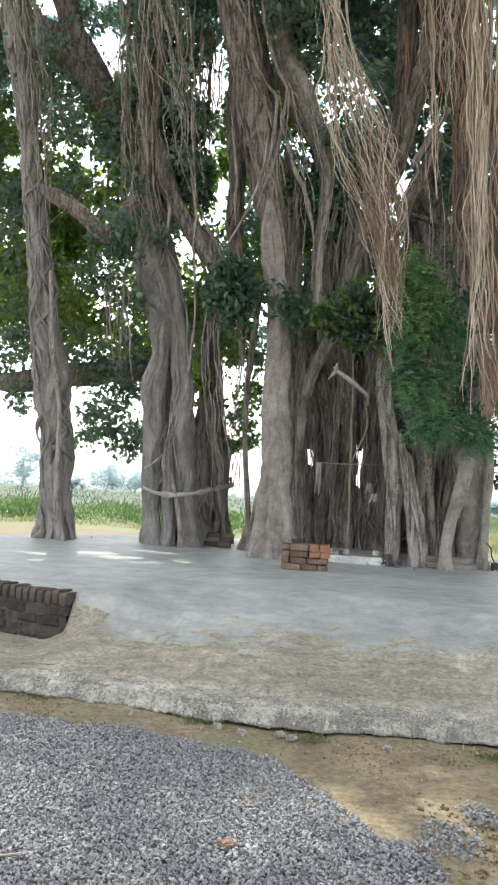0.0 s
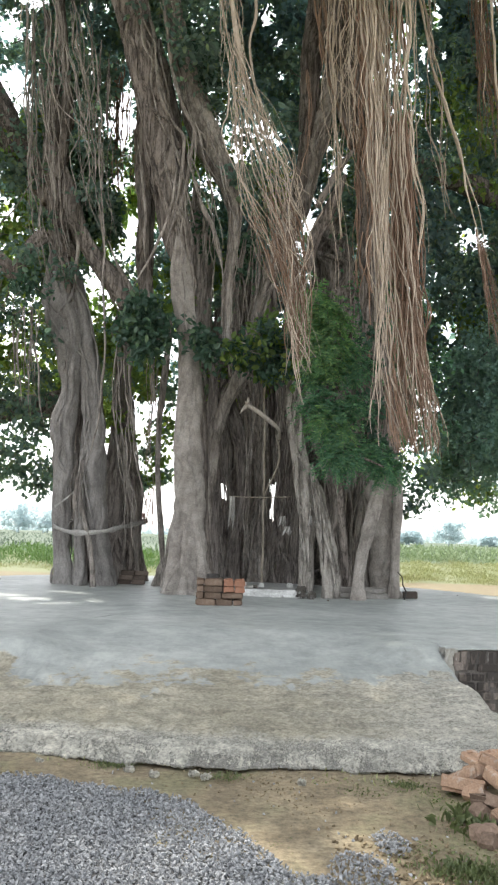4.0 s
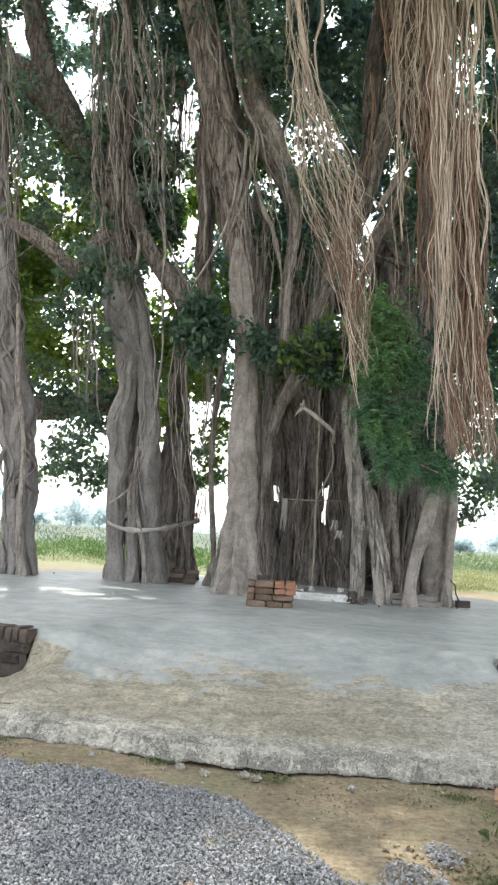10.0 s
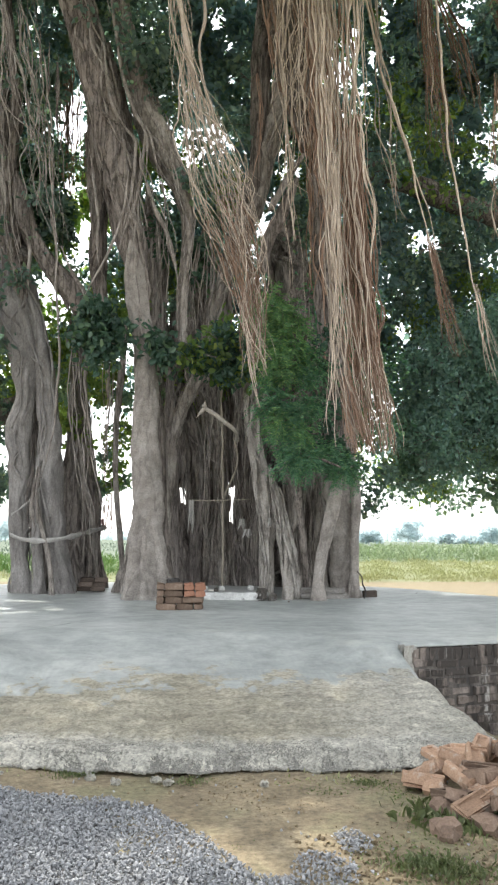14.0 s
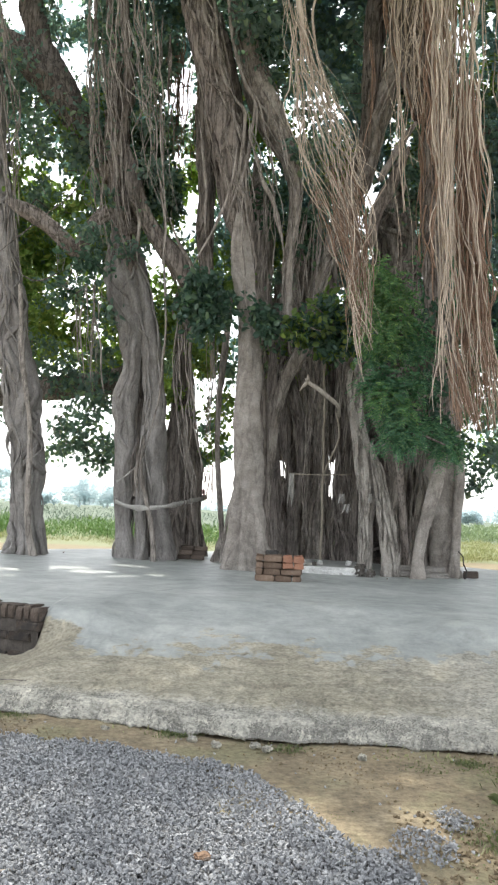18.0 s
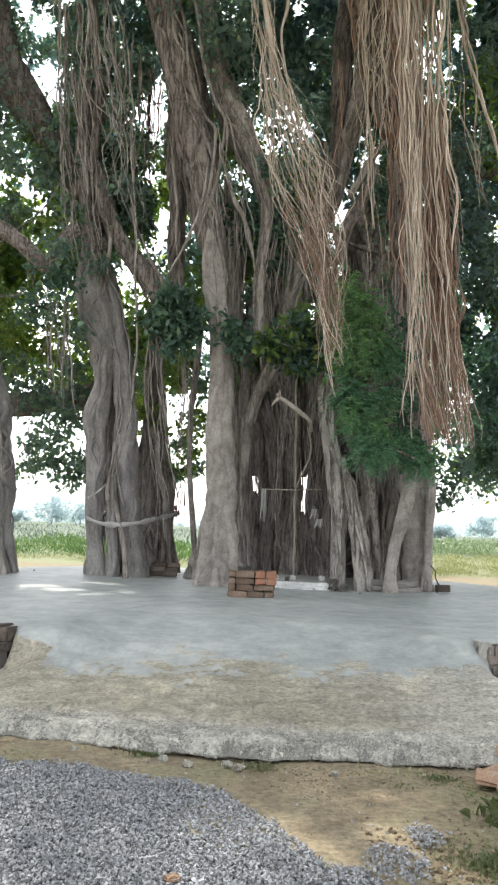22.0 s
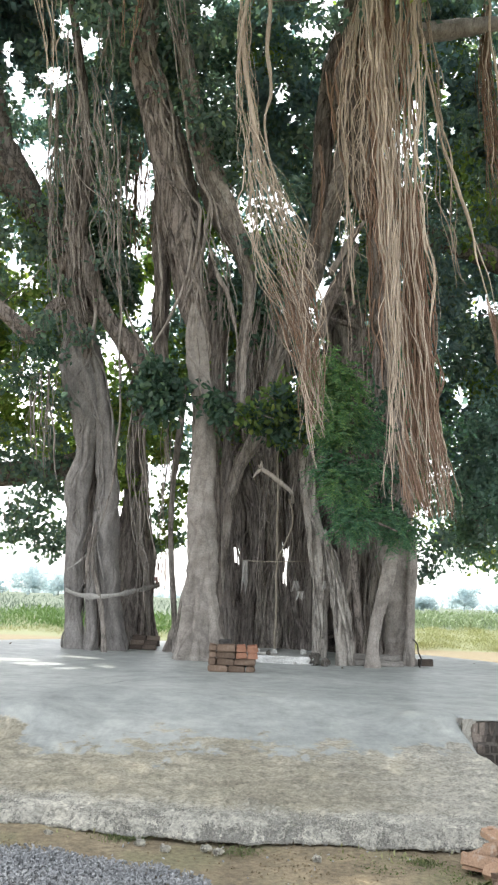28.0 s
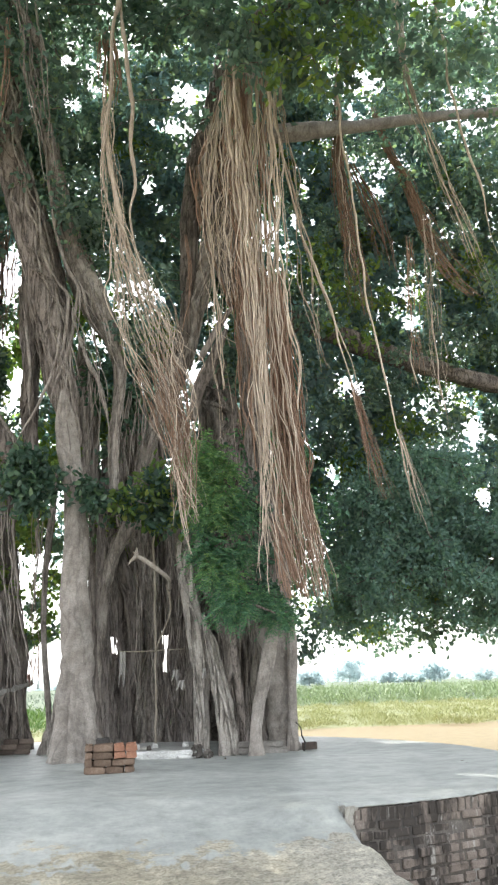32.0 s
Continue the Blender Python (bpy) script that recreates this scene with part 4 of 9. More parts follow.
def lip_crumbs():
    """The crumbling lip of the ramp: lumps of pale aggregate along its foot."""
    n = 26000
    fx = rng.uniform(-3.0, 2.8, n)
    back = 0.34 * rng.random(n) ** 1.9
    fy = ramp_foot(fx) + back - 0.03
    octa = np.array([(1, 0, 0), (-1, 0, 0), (0, 1, 0), (0, -1, 0), (0, 0, 1), (0, 0, -1)], dtype=float)
    pts = (octa[None] + rng.normal(0, 0.25, (n, 6, 3))) * (rng.uniform(0.003, 0.011, (n, 1)) * rng.uniform(0.5, 1.0, (n, 3)) * (1 - 1.9 * back)[:, None])[:, None]
    fz = np.where(back < 0.12, np.interp(back - 0.03, (-0.03, -0.02, 0.012, 0.05, 0.09), (0.018, 0.024, 0.042, 0.066, 0.085)), ramp_z(fx, fy) + 0.001)
    pts += np.stack([fx, fy, fz], -1)[:, None]
    f = np.array([(0, 2, 4), (2, 1, 4), (1, 3, 4), (3, 0, 4), (2, 0, 5), (1, 2, 5), (3, 1, 5), (0, 3, 5)])
    ob = new("ramp_lip", mesh_of("ramp_lip", pts.reshape(-1, 3), (np.arange(n)[:, None, None] * 6 + f[None]).reshape(-1, 3), LIP, smooth=False))
    return tagged(ob, "crumbling pale aggregate along the foot of the ramp", "rubble", kind="stuff")


lip_crumbs()


def weed(at, blades, height, mat, name, label, spread=0.08):
    c = np.asarray(at, dtype=float) + np.c_[rng.normal(0, spread, blades), rng.normal(0, spread * 0.7, blades), np.zeros(blades)]
    f = rng.normal(0, 0.55, (blades, 3))
    f[:, 2] = np.abs(f[:, 2]) + 0.6
    v, q = leaf_cloud(c, f, height * rng.uniform(0.5, 1.2, blades), "blade")
    return tagged(new(name, mesh_of(name, v, q, mat, smooth=False)), label, "weed", "weeds by the kerb", kind="stuff")


WEED_LABEL = "low green weed tuft growing in the brown earth"
for wx, wy, wn_, wh in ((-1.25, 5.52, 90, 0.05), (-0.15, 5.22, 160, 0.06), (0.52, 5.0, 90, 0.05), (0.62, 3.86, 60, 0.05), (-0.98, 3.35, 60, 0.05), (1.25, 4.72, 60, 0.05), (1.55, 4.85, 90, 0.05),
                        (1.48, 3.62, 190, 0.09), (1.62, 3.52, 120, 0.08), (1.86, 4.2, 200, 0.16), (1.95, 4.05, 110, 0.13), (2.05, 3.5, 90, 0.13), (1.72, 3.2, 90, 0.08), (2.15, 3.3, 90, 0.10)):
    weed((wx, wy, 0.0), int(wn_ * 3.0), wh * 0.4, WEED, "weed_tuft", WEED_LABEL, 0.035 + wh * 0.6)
GRASS_LABEL = "dry straw-coloured grass lying along the ramp foot"
for wx, wy in ((1.15, 5.02), (1.5, 4.92), (-0.4, 5.33), (-1.5, 5.58)):
    weed((wx, wy, 0.0), 22, 0.035, GRASS, "dry_grass", GRASS_LABEL, 0.12)



def ground_cover():
    """Creeping weeds thinly spread over the earth between the gravel and the brick pile."""
    n = 11000
    x, y = rng.uniform(0.9, 3.2, n), rng.uniform(2.5, 5.0, n)
    patchy = np.sin(x * 5.1 + 1.3 * np.sin(y * 4.0)) + np.sin(y * 6.3 + x * 2.2) + 0.8 * np.sin(x * 13 + y * 9)
    keep = patchy + rng.normal(0, 0.5, n) > 1.15 - 1.0 * np.clip((x - 1.0) / 0.9, 0, 1) + 0.9 * np.clip((y - 4.1) / 0.6, 0, 1)
    at = np.c_[x[keep], y[keep], np.full(keep.sum(), 0.006)]
    f = rng.normal(0, 0.7, (len(at), 3))
    f[:, 2] = np.abs(f[:, 2]) * 0.6 + 0.15
    v, q = leaf_cloud(at, f, rng.uniform(0.006, 0.017, len(at)), "fig")
    return tagged(new("ground_cover", mesh_of("ground_cover", v, q, WEED, smooth=False)), "low creeping weeds scattered over the earth by the bricks", "weed", kind="stuff")


ground_cover()

# ---- fields and distance ----
def crop(name, x0, x1, y0, y1, count, height, mat, label, spread=0.5, z=0.0):
    xs, ys = rng.uniform(x0, x1, count), y0 + (y1 - y0) * rng.random(count) ** 1.6
    ys = ys + 0.5 * np.sin(xs * 0.9) + 0.35 * np.sin(xs * 2.3 + 1) + rng.normal(0, 0.25, count)
    swell = 0.8 + 0.25 * np.sin(xs * 1.3 + ys * 0.4) + 0.2 * np.sin(xs * 3.1 - ys * 0.9) + rng.normal(0, 0.1, count)
    stem = np.c_[xs, ys, z + height * swell * rng.uniform(0.0, 0.55, count)]
    f = rng.normal(0, spread, (count, 3))
    f[:, 2] = np.abs(f[:, 2]) + 0.55
    v, q = leaf_cloud(stem, f, height * swell * rng.uniform(0.35, 0.9, count), "strap")
    return tagged(new(name, mesh_of(name, v, q, mat, smooth=False)), label, "crop field", kind="stuff")


crop("maize_field", -30, 4, 30, 48, 28000, 0.55, CROP_NEAR, "green maize crop standing in the field behind the track", 0.6)
crop("maize_field", -60, 30, 48, 150, 17000, 0.62, CROP_FAR, "far green crop field with haze greyed into its colour", 0.6)
crop("maize_field", 6, 75, 46, 110, 60000, 0.75, CROP, "tall green maize crop behind the grass verge", 0.6)
crop("verge_grass", 4, 40, 25.9, 47, 90000, 0.26, GRASS, "pale yellow-green grass verge along the sandy track", 0.35)
crop("verge_grass", -24, 4, 27.6, 30.4, 9000, 0.25, GRASS, "short grass strip between the track and the maize", 0.4)


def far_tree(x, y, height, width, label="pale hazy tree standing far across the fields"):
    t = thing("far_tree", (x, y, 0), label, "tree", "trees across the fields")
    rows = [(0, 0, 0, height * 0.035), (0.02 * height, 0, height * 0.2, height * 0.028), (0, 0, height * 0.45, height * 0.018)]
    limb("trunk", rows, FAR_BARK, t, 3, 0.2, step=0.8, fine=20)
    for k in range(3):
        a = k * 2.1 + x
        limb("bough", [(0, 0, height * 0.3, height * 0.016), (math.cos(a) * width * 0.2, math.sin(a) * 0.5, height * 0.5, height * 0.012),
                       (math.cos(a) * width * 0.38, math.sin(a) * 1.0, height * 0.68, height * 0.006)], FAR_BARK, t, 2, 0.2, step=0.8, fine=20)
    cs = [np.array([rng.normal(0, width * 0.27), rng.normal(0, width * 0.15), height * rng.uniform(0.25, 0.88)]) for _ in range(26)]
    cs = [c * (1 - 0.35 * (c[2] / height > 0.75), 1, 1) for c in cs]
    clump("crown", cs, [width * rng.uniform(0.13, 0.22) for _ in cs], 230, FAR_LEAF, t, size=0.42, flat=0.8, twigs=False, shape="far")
    return t


for fx, fy, fh, fw in ((-57, 194, 11.2, 10.2), (-36, 190, 6.9, 10.5), (-32, 206, 5.7, 7.5), (-49, 210, 3.5, 6.2), (67, 200, 6.0, 8.5), (82, 184, 5.0, 6.4), (81, 210, 3.0, 5.9), (86, 205, 2.6, 6.4), (103, 200, 3.3, 9.8), (54, 190, 3.5, 5.7), (-73, 200, 6.7, 12.3), (-78, 180, 8.9, 12.8), (-93, 180, 7.8, 13.2), (-17, 200, 4.9, 8.7), (107, 180, 5.7, 9.1), (125, 180, 4.7, 11.1)):
    far_tree(fx, fy, fh, fw)


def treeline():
    """The low line of woods along the horizon, in the haze-tinted leaf colour."""
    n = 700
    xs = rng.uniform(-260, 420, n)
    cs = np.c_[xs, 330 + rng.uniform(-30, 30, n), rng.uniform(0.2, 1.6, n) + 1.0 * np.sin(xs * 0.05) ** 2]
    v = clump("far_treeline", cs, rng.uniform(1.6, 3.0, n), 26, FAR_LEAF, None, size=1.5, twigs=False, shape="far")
    return tagged(v, "long low line of haze-pale trees on the horizon", "treeline", kind="stuff")


treeline()

# ---- the fig tree ----
FLECKS = [(-2.64, 10.85, 0.34, 0.16), (-2.17, 11.36, 0.3, 0.14), (-1.7, 10.9, 0.28, 0.14), (-1.42, 10.5, 0.42, 0.15), (-2.27, 9.85, 0.3, 0.16), (-0.95, 10.6, 0.2, 0.12), (-1.98, 8.4, 0.3, 0.15),
          (-1.3, 12.2, 0.4, 0.10), (-0.82, 6.68, 0.02, -0.03), (-0.3, 6.74, 0.01, -0.04), (5.43, 13.3, 0.6, 0.32), (2.69, 9.42, 0.0, -0.05), (4.65, 8.6, 0.4, 0.25), (1.45, 6.55, -0.02, -0.07)]
tree = thing("banyan_tree", (0.9, 13.0, 0.5), "huge old banyan with ribbed grey trunks, hanging roots and dark leaves", "tree")
neem = thing("neem_tree", (2.75, 12.75, 0.5), "young neem tree with fine dark green feathery leaves", "tree")
# crown openings placed to fit the camera's view: x, z, half width, half height
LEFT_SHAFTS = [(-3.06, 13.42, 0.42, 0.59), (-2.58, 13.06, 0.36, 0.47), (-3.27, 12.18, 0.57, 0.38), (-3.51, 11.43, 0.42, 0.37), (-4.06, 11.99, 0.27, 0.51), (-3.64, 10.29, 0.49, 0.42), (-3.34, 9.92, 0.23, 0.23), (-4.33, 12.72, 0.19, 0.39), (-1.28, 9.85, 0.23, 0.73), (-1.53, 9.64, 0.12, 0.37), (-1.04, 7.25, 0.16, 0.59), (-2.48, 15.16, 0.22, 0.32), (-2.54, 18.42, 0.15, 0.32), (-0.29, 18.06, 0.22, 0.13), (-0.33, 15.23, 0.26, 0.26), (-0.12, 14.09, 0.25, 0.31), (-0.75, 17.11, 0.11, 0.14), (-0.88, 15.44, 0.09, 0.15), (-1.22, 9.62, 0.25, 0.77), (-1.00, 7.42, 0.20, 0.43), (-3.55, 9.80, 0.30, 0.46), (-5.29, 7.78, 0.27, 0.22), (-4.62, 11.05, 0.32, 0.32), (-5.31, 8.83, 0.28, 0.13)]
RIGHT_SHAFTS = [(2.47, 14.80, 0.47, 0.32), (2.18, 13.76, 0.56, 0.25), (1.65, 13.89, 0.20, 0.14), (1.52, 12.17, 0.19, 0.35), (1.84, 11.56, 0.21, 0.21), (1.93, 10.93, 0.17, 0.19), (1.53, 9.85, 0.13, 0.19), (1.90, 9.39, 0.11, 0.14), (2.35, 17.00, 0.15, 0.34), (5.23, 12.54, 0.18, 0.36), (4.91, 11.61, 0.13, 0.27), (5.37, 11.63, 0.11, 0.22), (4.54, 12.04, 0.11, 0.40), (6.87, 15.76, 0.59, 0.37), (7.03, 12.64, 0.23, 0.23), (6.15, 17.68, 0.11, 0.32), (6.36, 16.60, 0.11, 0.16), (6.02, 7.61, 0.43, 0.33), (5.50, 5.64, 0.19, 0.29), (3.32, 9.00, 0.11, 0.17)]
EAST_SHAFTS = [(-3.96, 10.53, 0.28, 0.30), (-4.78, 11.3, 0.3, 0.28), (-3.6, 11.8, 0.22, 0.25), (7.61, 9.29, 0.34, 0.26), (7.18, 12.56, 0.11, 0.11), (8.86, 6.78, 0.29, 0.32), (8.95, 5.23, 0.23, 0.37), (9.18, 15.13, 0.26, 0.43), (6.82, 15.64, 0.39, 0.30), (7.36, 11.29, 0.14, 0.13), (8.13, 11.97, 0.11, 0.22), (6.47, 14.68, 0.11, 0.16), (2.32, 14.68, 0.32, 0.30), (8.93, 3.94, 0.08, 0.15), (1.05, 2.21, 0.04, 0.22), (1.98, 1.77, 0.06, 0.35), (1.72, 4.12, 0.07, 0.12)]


# trunks and props
fused("trunk", [(-3.35, 13.97, 0.43, 0.415), (-3.35, 13.97, 0.50, 0.378), (-3.36, 13.97, 0.77, 0.338), (-3.38, 13.97, 1.20, 0.308), (-3.41, 13.97, 1.78, 0.308), (-3.48, 13.97, 2.36, 0.329), (-3.57, 13.97, 3.03, 0.351), (-3.64, 13.97, 3.52, 0.332), (-3.75, 13.97, 4.01, 0.304), (-3.84, 13.97, 4.50, 0.276), (-3.93, 13.97, 5.09, 0.248), (-4.05, 13.97, 5.79, 0.220), (-4.16, 13.97, 6.49, 0.213), (-4.27, 13.97, 7.29, 0.206), (-4.40, 13.97, 8.00, 0.222), (-4.56, 13.97, 8.82, 0.250), (-4.72, 13.97, 9.53, 0.279), (-4.88, 13.97, 10.36, 0.286), (-5.10, 13.97, 11.51, 0.273)], BARK_GREY, tree, 5, 0.76, roots=(8, BARK_GREY, 0.008, 0.020), label="grey ribbed prop trunk standing apart")
fused("prop_root", [(-3.11, 13.45, 0.43, 0.084), (-3.11, 13.45, 0.50, 0.076), (-3.21, 13.45, 0.93, 0.057), (-3.25, 13.45, 1.39, 0.057), (-3.26, 13.45, 2.05, 0.057), (-3.31, 13.45, 2.70, 0.048), (-3.41, 13.45, 3.26, 0.048), (-3.51, 13.45, 3.82, 0.058), (-3.55, 13.45, 4.39, 0.049), (-3.61, 13.45, 4.97, 0.040)], BARK, tree, 2, 0.70)
fused("trunk", [(-1.70, 13.91, 0.43, 0.235), (-1.70, 13.91, 0.50, 0.214), (-1.71, 13.91, 0.80, 0.175), (-1.73, 13.91, 1.20, 0.165), (-1.77, 13.91, 1.70, 0.175), (-1.79, 13.91, 2.22, 0.185), (-1.80, 13.91, 2.75, 0.214), (-1.82, 13.91, 3.17, 0.235), (-1.75, 13.91, 3.70, 0.177), (-1.76, 13.91, 4.14, 0.227), (-1.86, 13.91, 4.67, 0.309), (-1.96, 13.91, 5.11, 0.341), (-2.02, 13.91, 5.52, 0.303), (-2.04, 13.91, 5.98, 0.225), (-2.05, 13.91, 6.46, 0.041)], BARK_GREY, tree, 3, 0.86, roots=(2, BARK_GREY, 0.012, 0.022), label="thick grey trunk swelling to a knotted fork")
fused("trunk", [(-1.38, 13.75, 0.43, 0.158), (-1.38, 13.75, 0.50, 0.144), (-1.41, 13.75, 0.89, 0.115), (-1.43, 13.75, 1.29, 0.105), (-1.44, 13.75, 1.79, 0.086), (-1.46, 13.75, 2.30, 0.057), (-1.47, 13.75, 2.74, 0.038)], BARK_GREY, tree, 3, 0.75)
fused("trunk", [(-1.01, 13.90, 0.43, 0.266), (-1.01, 13.90, 0.50, 0.241), (-1.07, 13.90, 0.88, 0.203), (-1.16, 13.90, 1.37, 0.212), (-1.24, 13.90, 1.96, 0.241), (-1.28, 13.90, 2.58, 0.232), (-1.31, 13.90, 3.21, 0.214), (-1.38, 13.90, 3.76, 0.186), (-1.47, 13.90, 4.33, 0.207), (-1.58, 13.90, 4.82, 0.189), (-1.69, 13.90, 5.27, 0.171), (-1.81, 13.90, 5.73, 0.152), (-1.90, 13.90, 6.19, 0.123), (-1.98, 13.90, 6.62, 0.041)], BARK_GREY, tree, 3, 0.86, roots=(2, BARK_GREY, 0.012, 0.022))
fused("prop_root", [(-1.15, 13.40, 0.43, 0.062), (-1.15, 13.40, 0.50, 0.056), (-1.17, 13.40, 0.82, 0.047), (-1.24, 13.40, 1.22, 0.047), (-1.33, 13.40, 1.54, 0.047), (-1.42, 13.40, 1.94, 0.037), (-1.41, 13.40, 2.36, 0.037)], BARK, tree, 2, 0.70)
line_root([(-1.46, 13.30, 8.31, 0.017), (-1.36, 13.30, 7.43, 0.018), (-1.33, 13.30, 6.78, 0.020), (-1.26, 13.30, 6.16, 0.020), (-1.22, 13.30, 5.17, 0.019), (-1.15, 13.30, 4.40, 0.019), (-1.14, 13.30, 3.67, 0.022), (-1.20, 13.30, 3.13, 0.028), (-1.29, 13.30, 2.61, 0.028), (-1.40, 13.30, 2.31, 0.028)], tree, BARK, "hanging_root", wander=0.015)
line_root([(-1.42, 13.30, 2.53, 0.028), (-1.45, 13.30, 2.19, 0.037), (-1.48, 13.30, 1.86, 0.037), (-1.42, 13.30, 1.54, 0.028)], tree, BARK, "hanging_root", wander=0.015)
fused("trunk", [(-0.62, 15.20, 0.43, 0.324), (-0.62, 15.20, 0.50, 0.295), (-0.66, 15.20, 0.92, 0.252), (-0.69, 15.20, 1.46, 0.252), (-0.69, 15.20, 2.11, 0.210), (-0.80, 15.20, 2.69, 0.190), (-0.87, 15.20, 3.28, 0.191), (-0.94, 15.20, 3.99, 0.171), (-0.99, 15.20, 4.61, 0.161), (-1.07, 15.20, 5.15, 0.162), (-1.04, 15.20, 5.70, 0.044)], BARK_UP, tree, 6, 0.72, roots=(6, BARK, 0.010, 0.025), label="dark fibrous stem behind the grey trunks")
# Dark stem added to stand in for the shaded crevice between the trunks.
fused("trunk", [(-0.90, 15.00, 0.43, 0.240), (-0.90, 15.00, 0.50, 0.219), (-0.95, 15.00, 1.19, 0.208), (-1.00, 15.00, 2.01, 0.208), (-1.02, 15.00, 2.57, 0.188), (-1.03, 15.00, 3.15, 0.125), (-1.05, 15.00, 3.75, 0.095), (-1.08, 15.00, 4.26, 0.042)], BARK_DARK, tree, 4, 0.70)
line_root([(-0.74, 14.70, 3.22, 0.041), (-0.86, 14.70, 2.83, 0.051), (-0.81, 14.70, 2.46, 0.051), (-0.68, 14.70, 2.00, 0.051), (-0.57, 14.70, 1.37, 0.051), (-0.51, 14.70, 0.76, 0.051), (-0.48, 14.70, 0.55, 0.041)], tree, BARK, "hanging_root", wander=0.015)
fused("limb", [(-1.86, 13.85, 4.31, 0.039), (-1.90, 13.85, 4.80, 0.139), (-1.94, 13.85, 5.38, 0.241), (-1.96, 13.85, 6.02, 0.254), (-2.07, 13.85, 6.65, 0.227), (-2.21, 13.85, 7.41, 0.232), (-2.23, 13.85, 8.09, 0.236), (-2.26, 13.85, 8.67, 0.218), (-2.33, 13.85, 9.27, 0.144), (-2.45, 13.85, 9.88, 0.079), (-2.54, 13.85, 10.51, 0.035)], BARK_UP, tree, 5, 0.70, roots=(16, BARK, 0.010, 0.020))
fused("limb", [(-2.10, 13.50, 7.27, 0.103), (-2.03, 13.50, 7.93, 0.104), (-2.01, 13.50, 8.39, 0.106), (-2.02, 13.50, 8.85, 0.096), (-2.15, 13.50, 9.80, 0.088), (-2.31, 13.50, 10.80, 0.092), (-2.49, 13.50, 11.70, 0.095), (-2.63, 13.50, 12.36, 0.048)], BARK_UP, tree, 2, 0.80)
fused("limb", [(-0.79, 13.50, 5.15, 0.203), (-1.05, 13.50, 5.53, 0.215), (-1.36, 13.50, 5.87, 0.177), (-1.57, 13.50, 6.17, 0.149), (-1.74, 13.50, 6.53, 0.151), (-1.88, 13.50, 7.06, 0.143), (-2.00, 13.50, 7.49, 0.041)], BARK_UP, tree, 2, 0.85)
fused("limb", [(-2.20, 13.40, 6.28, 0.149), (-2.40, 13.40, 6.09, 0.139), (-2.57, 13.40, 5.82, 0.129), (-2.70, 13.40, 5.58, 0.138), (-2.95, 13.40, 5.80, 0.139), (-3.20, 13.40, 5.98, 0.140), (-3.50, 13.40, 6.16, 0.141), (-3.75, 13.40, 6.29, 0.112), (-3.90, 13.40, 6.38, 0.041)], BARK_UP, tree, 3, 0.80)
fused("limb", [(-2.34, 14.00, 7.03, 0.126), (-2.66, 14.00, 7.69, 0.215), (-3.01, 14.00, 8.13, 0.273), (-3.43, 14.00, 8.70, 0.290), (-3.91, 14.00, 9.21, 0.296), (-4.62, 14.00, 9.85, 0.047)], BARK_UP, tree, 2, 0.85)
fused("trunk", [(-0.49, 13.60, 5.22, 0.117), (-0.57, 13.60, 5.77, 0.148), (-0.60, 13.60, 6.50, 0.170), (-0.64, 13.60, 7.37, 0.174), (-0.67, 13.60, 8.16, 0.189), (-0.71, 13.60, 8.74, 0.181), (-0.84, 13.60, 9.33, 0.163), (-0.99, 13.60, 9.93, 0.155), (-1.14, 13.60, 10.55, 0.045)], BARK_UP, tree, 3, 0.75)
limb("trunk", [(0.37, 12.47, 0.43, 0.457), (0.37, 12.47, 0.50, 0.415), (0.35, 12.47, 0.69, 0.363), (0.34, 12.47, 0.95, 0.319), (0.33, 12.47, 1.32, 0.284), (0.32, 12.47, 1.85, 0.250), (0.29, 12.47, 2.40, 0.242), (0.27, 12.47, 3.05, 0.217), (0.26, 12.47, 3.64, 0.192), (0.22, 12.47, 4.17, 0.176), (0.15, 12.47, 4.70, 0.178), (0.08, 12.47, 5.16, 0.180), (0.04, 12.47, 5.53, 0.154), (0.01, 12.47, 5.82, 0.100), (-0.01, 12.47, 6.06, 0.037)], BARK_SMOOTH, tree, 5, 0.22, roots=(2, BARK, 0.008, 0.018), label="broad pale trunk rising to a leaning limb")
limb("root_toe", [(0.10, 12.35, 0.43, 0.132), (0.10, 12.35, 0.50, 0.120), (0.12, 12.35, 0.79, 0.103), (0.17, 12.35, 1.10, 0.077), (0.22, 12.35, 1.40, 0.034)], BARK_SMOOTH, tree, 2, 0.20)
limb("root_toe", [(0.58, 12.30, 0.43, 0.131), (0.58, 12.30, 0.50, 0.119), (0.54, 12.30, 0.81, 0.102), (0.49, 12.30, 1.18, 0.077), (0.43, 12.30, 1.55, 0.034)], BARK_SMOOTH, tree, 2, 0.20)
limb("root_toe", [(0.29, 12.25, 0.43, 0.093), (0.29, 12.25, 0.50, 0.085), (0.28, 12.25, 0.81, 0.076), (0.28, 12.25, 1.18, 0.051), (0.28, 12.25, 1.47, 0.025)], BARK_SMOOTH, tree, 2, 0.20)
fused("prop_root", [(0.75, 13.30, 0.43, 0.112), (0.75, 13.30, 0.50, 0.101), (0.69, 13.30, 0.84, 0.083), (0.63, 13.30, 1.31, 0.074), (0.58, 13.30, 1.96, 0.064), (0.55, 13.30, 2.64, 0.065), (0.51, 13.30, 3.25, 0.056), (0.46, 13.30, 3.79, 0.037)], BARK_UP, tree, 2, 0.75)
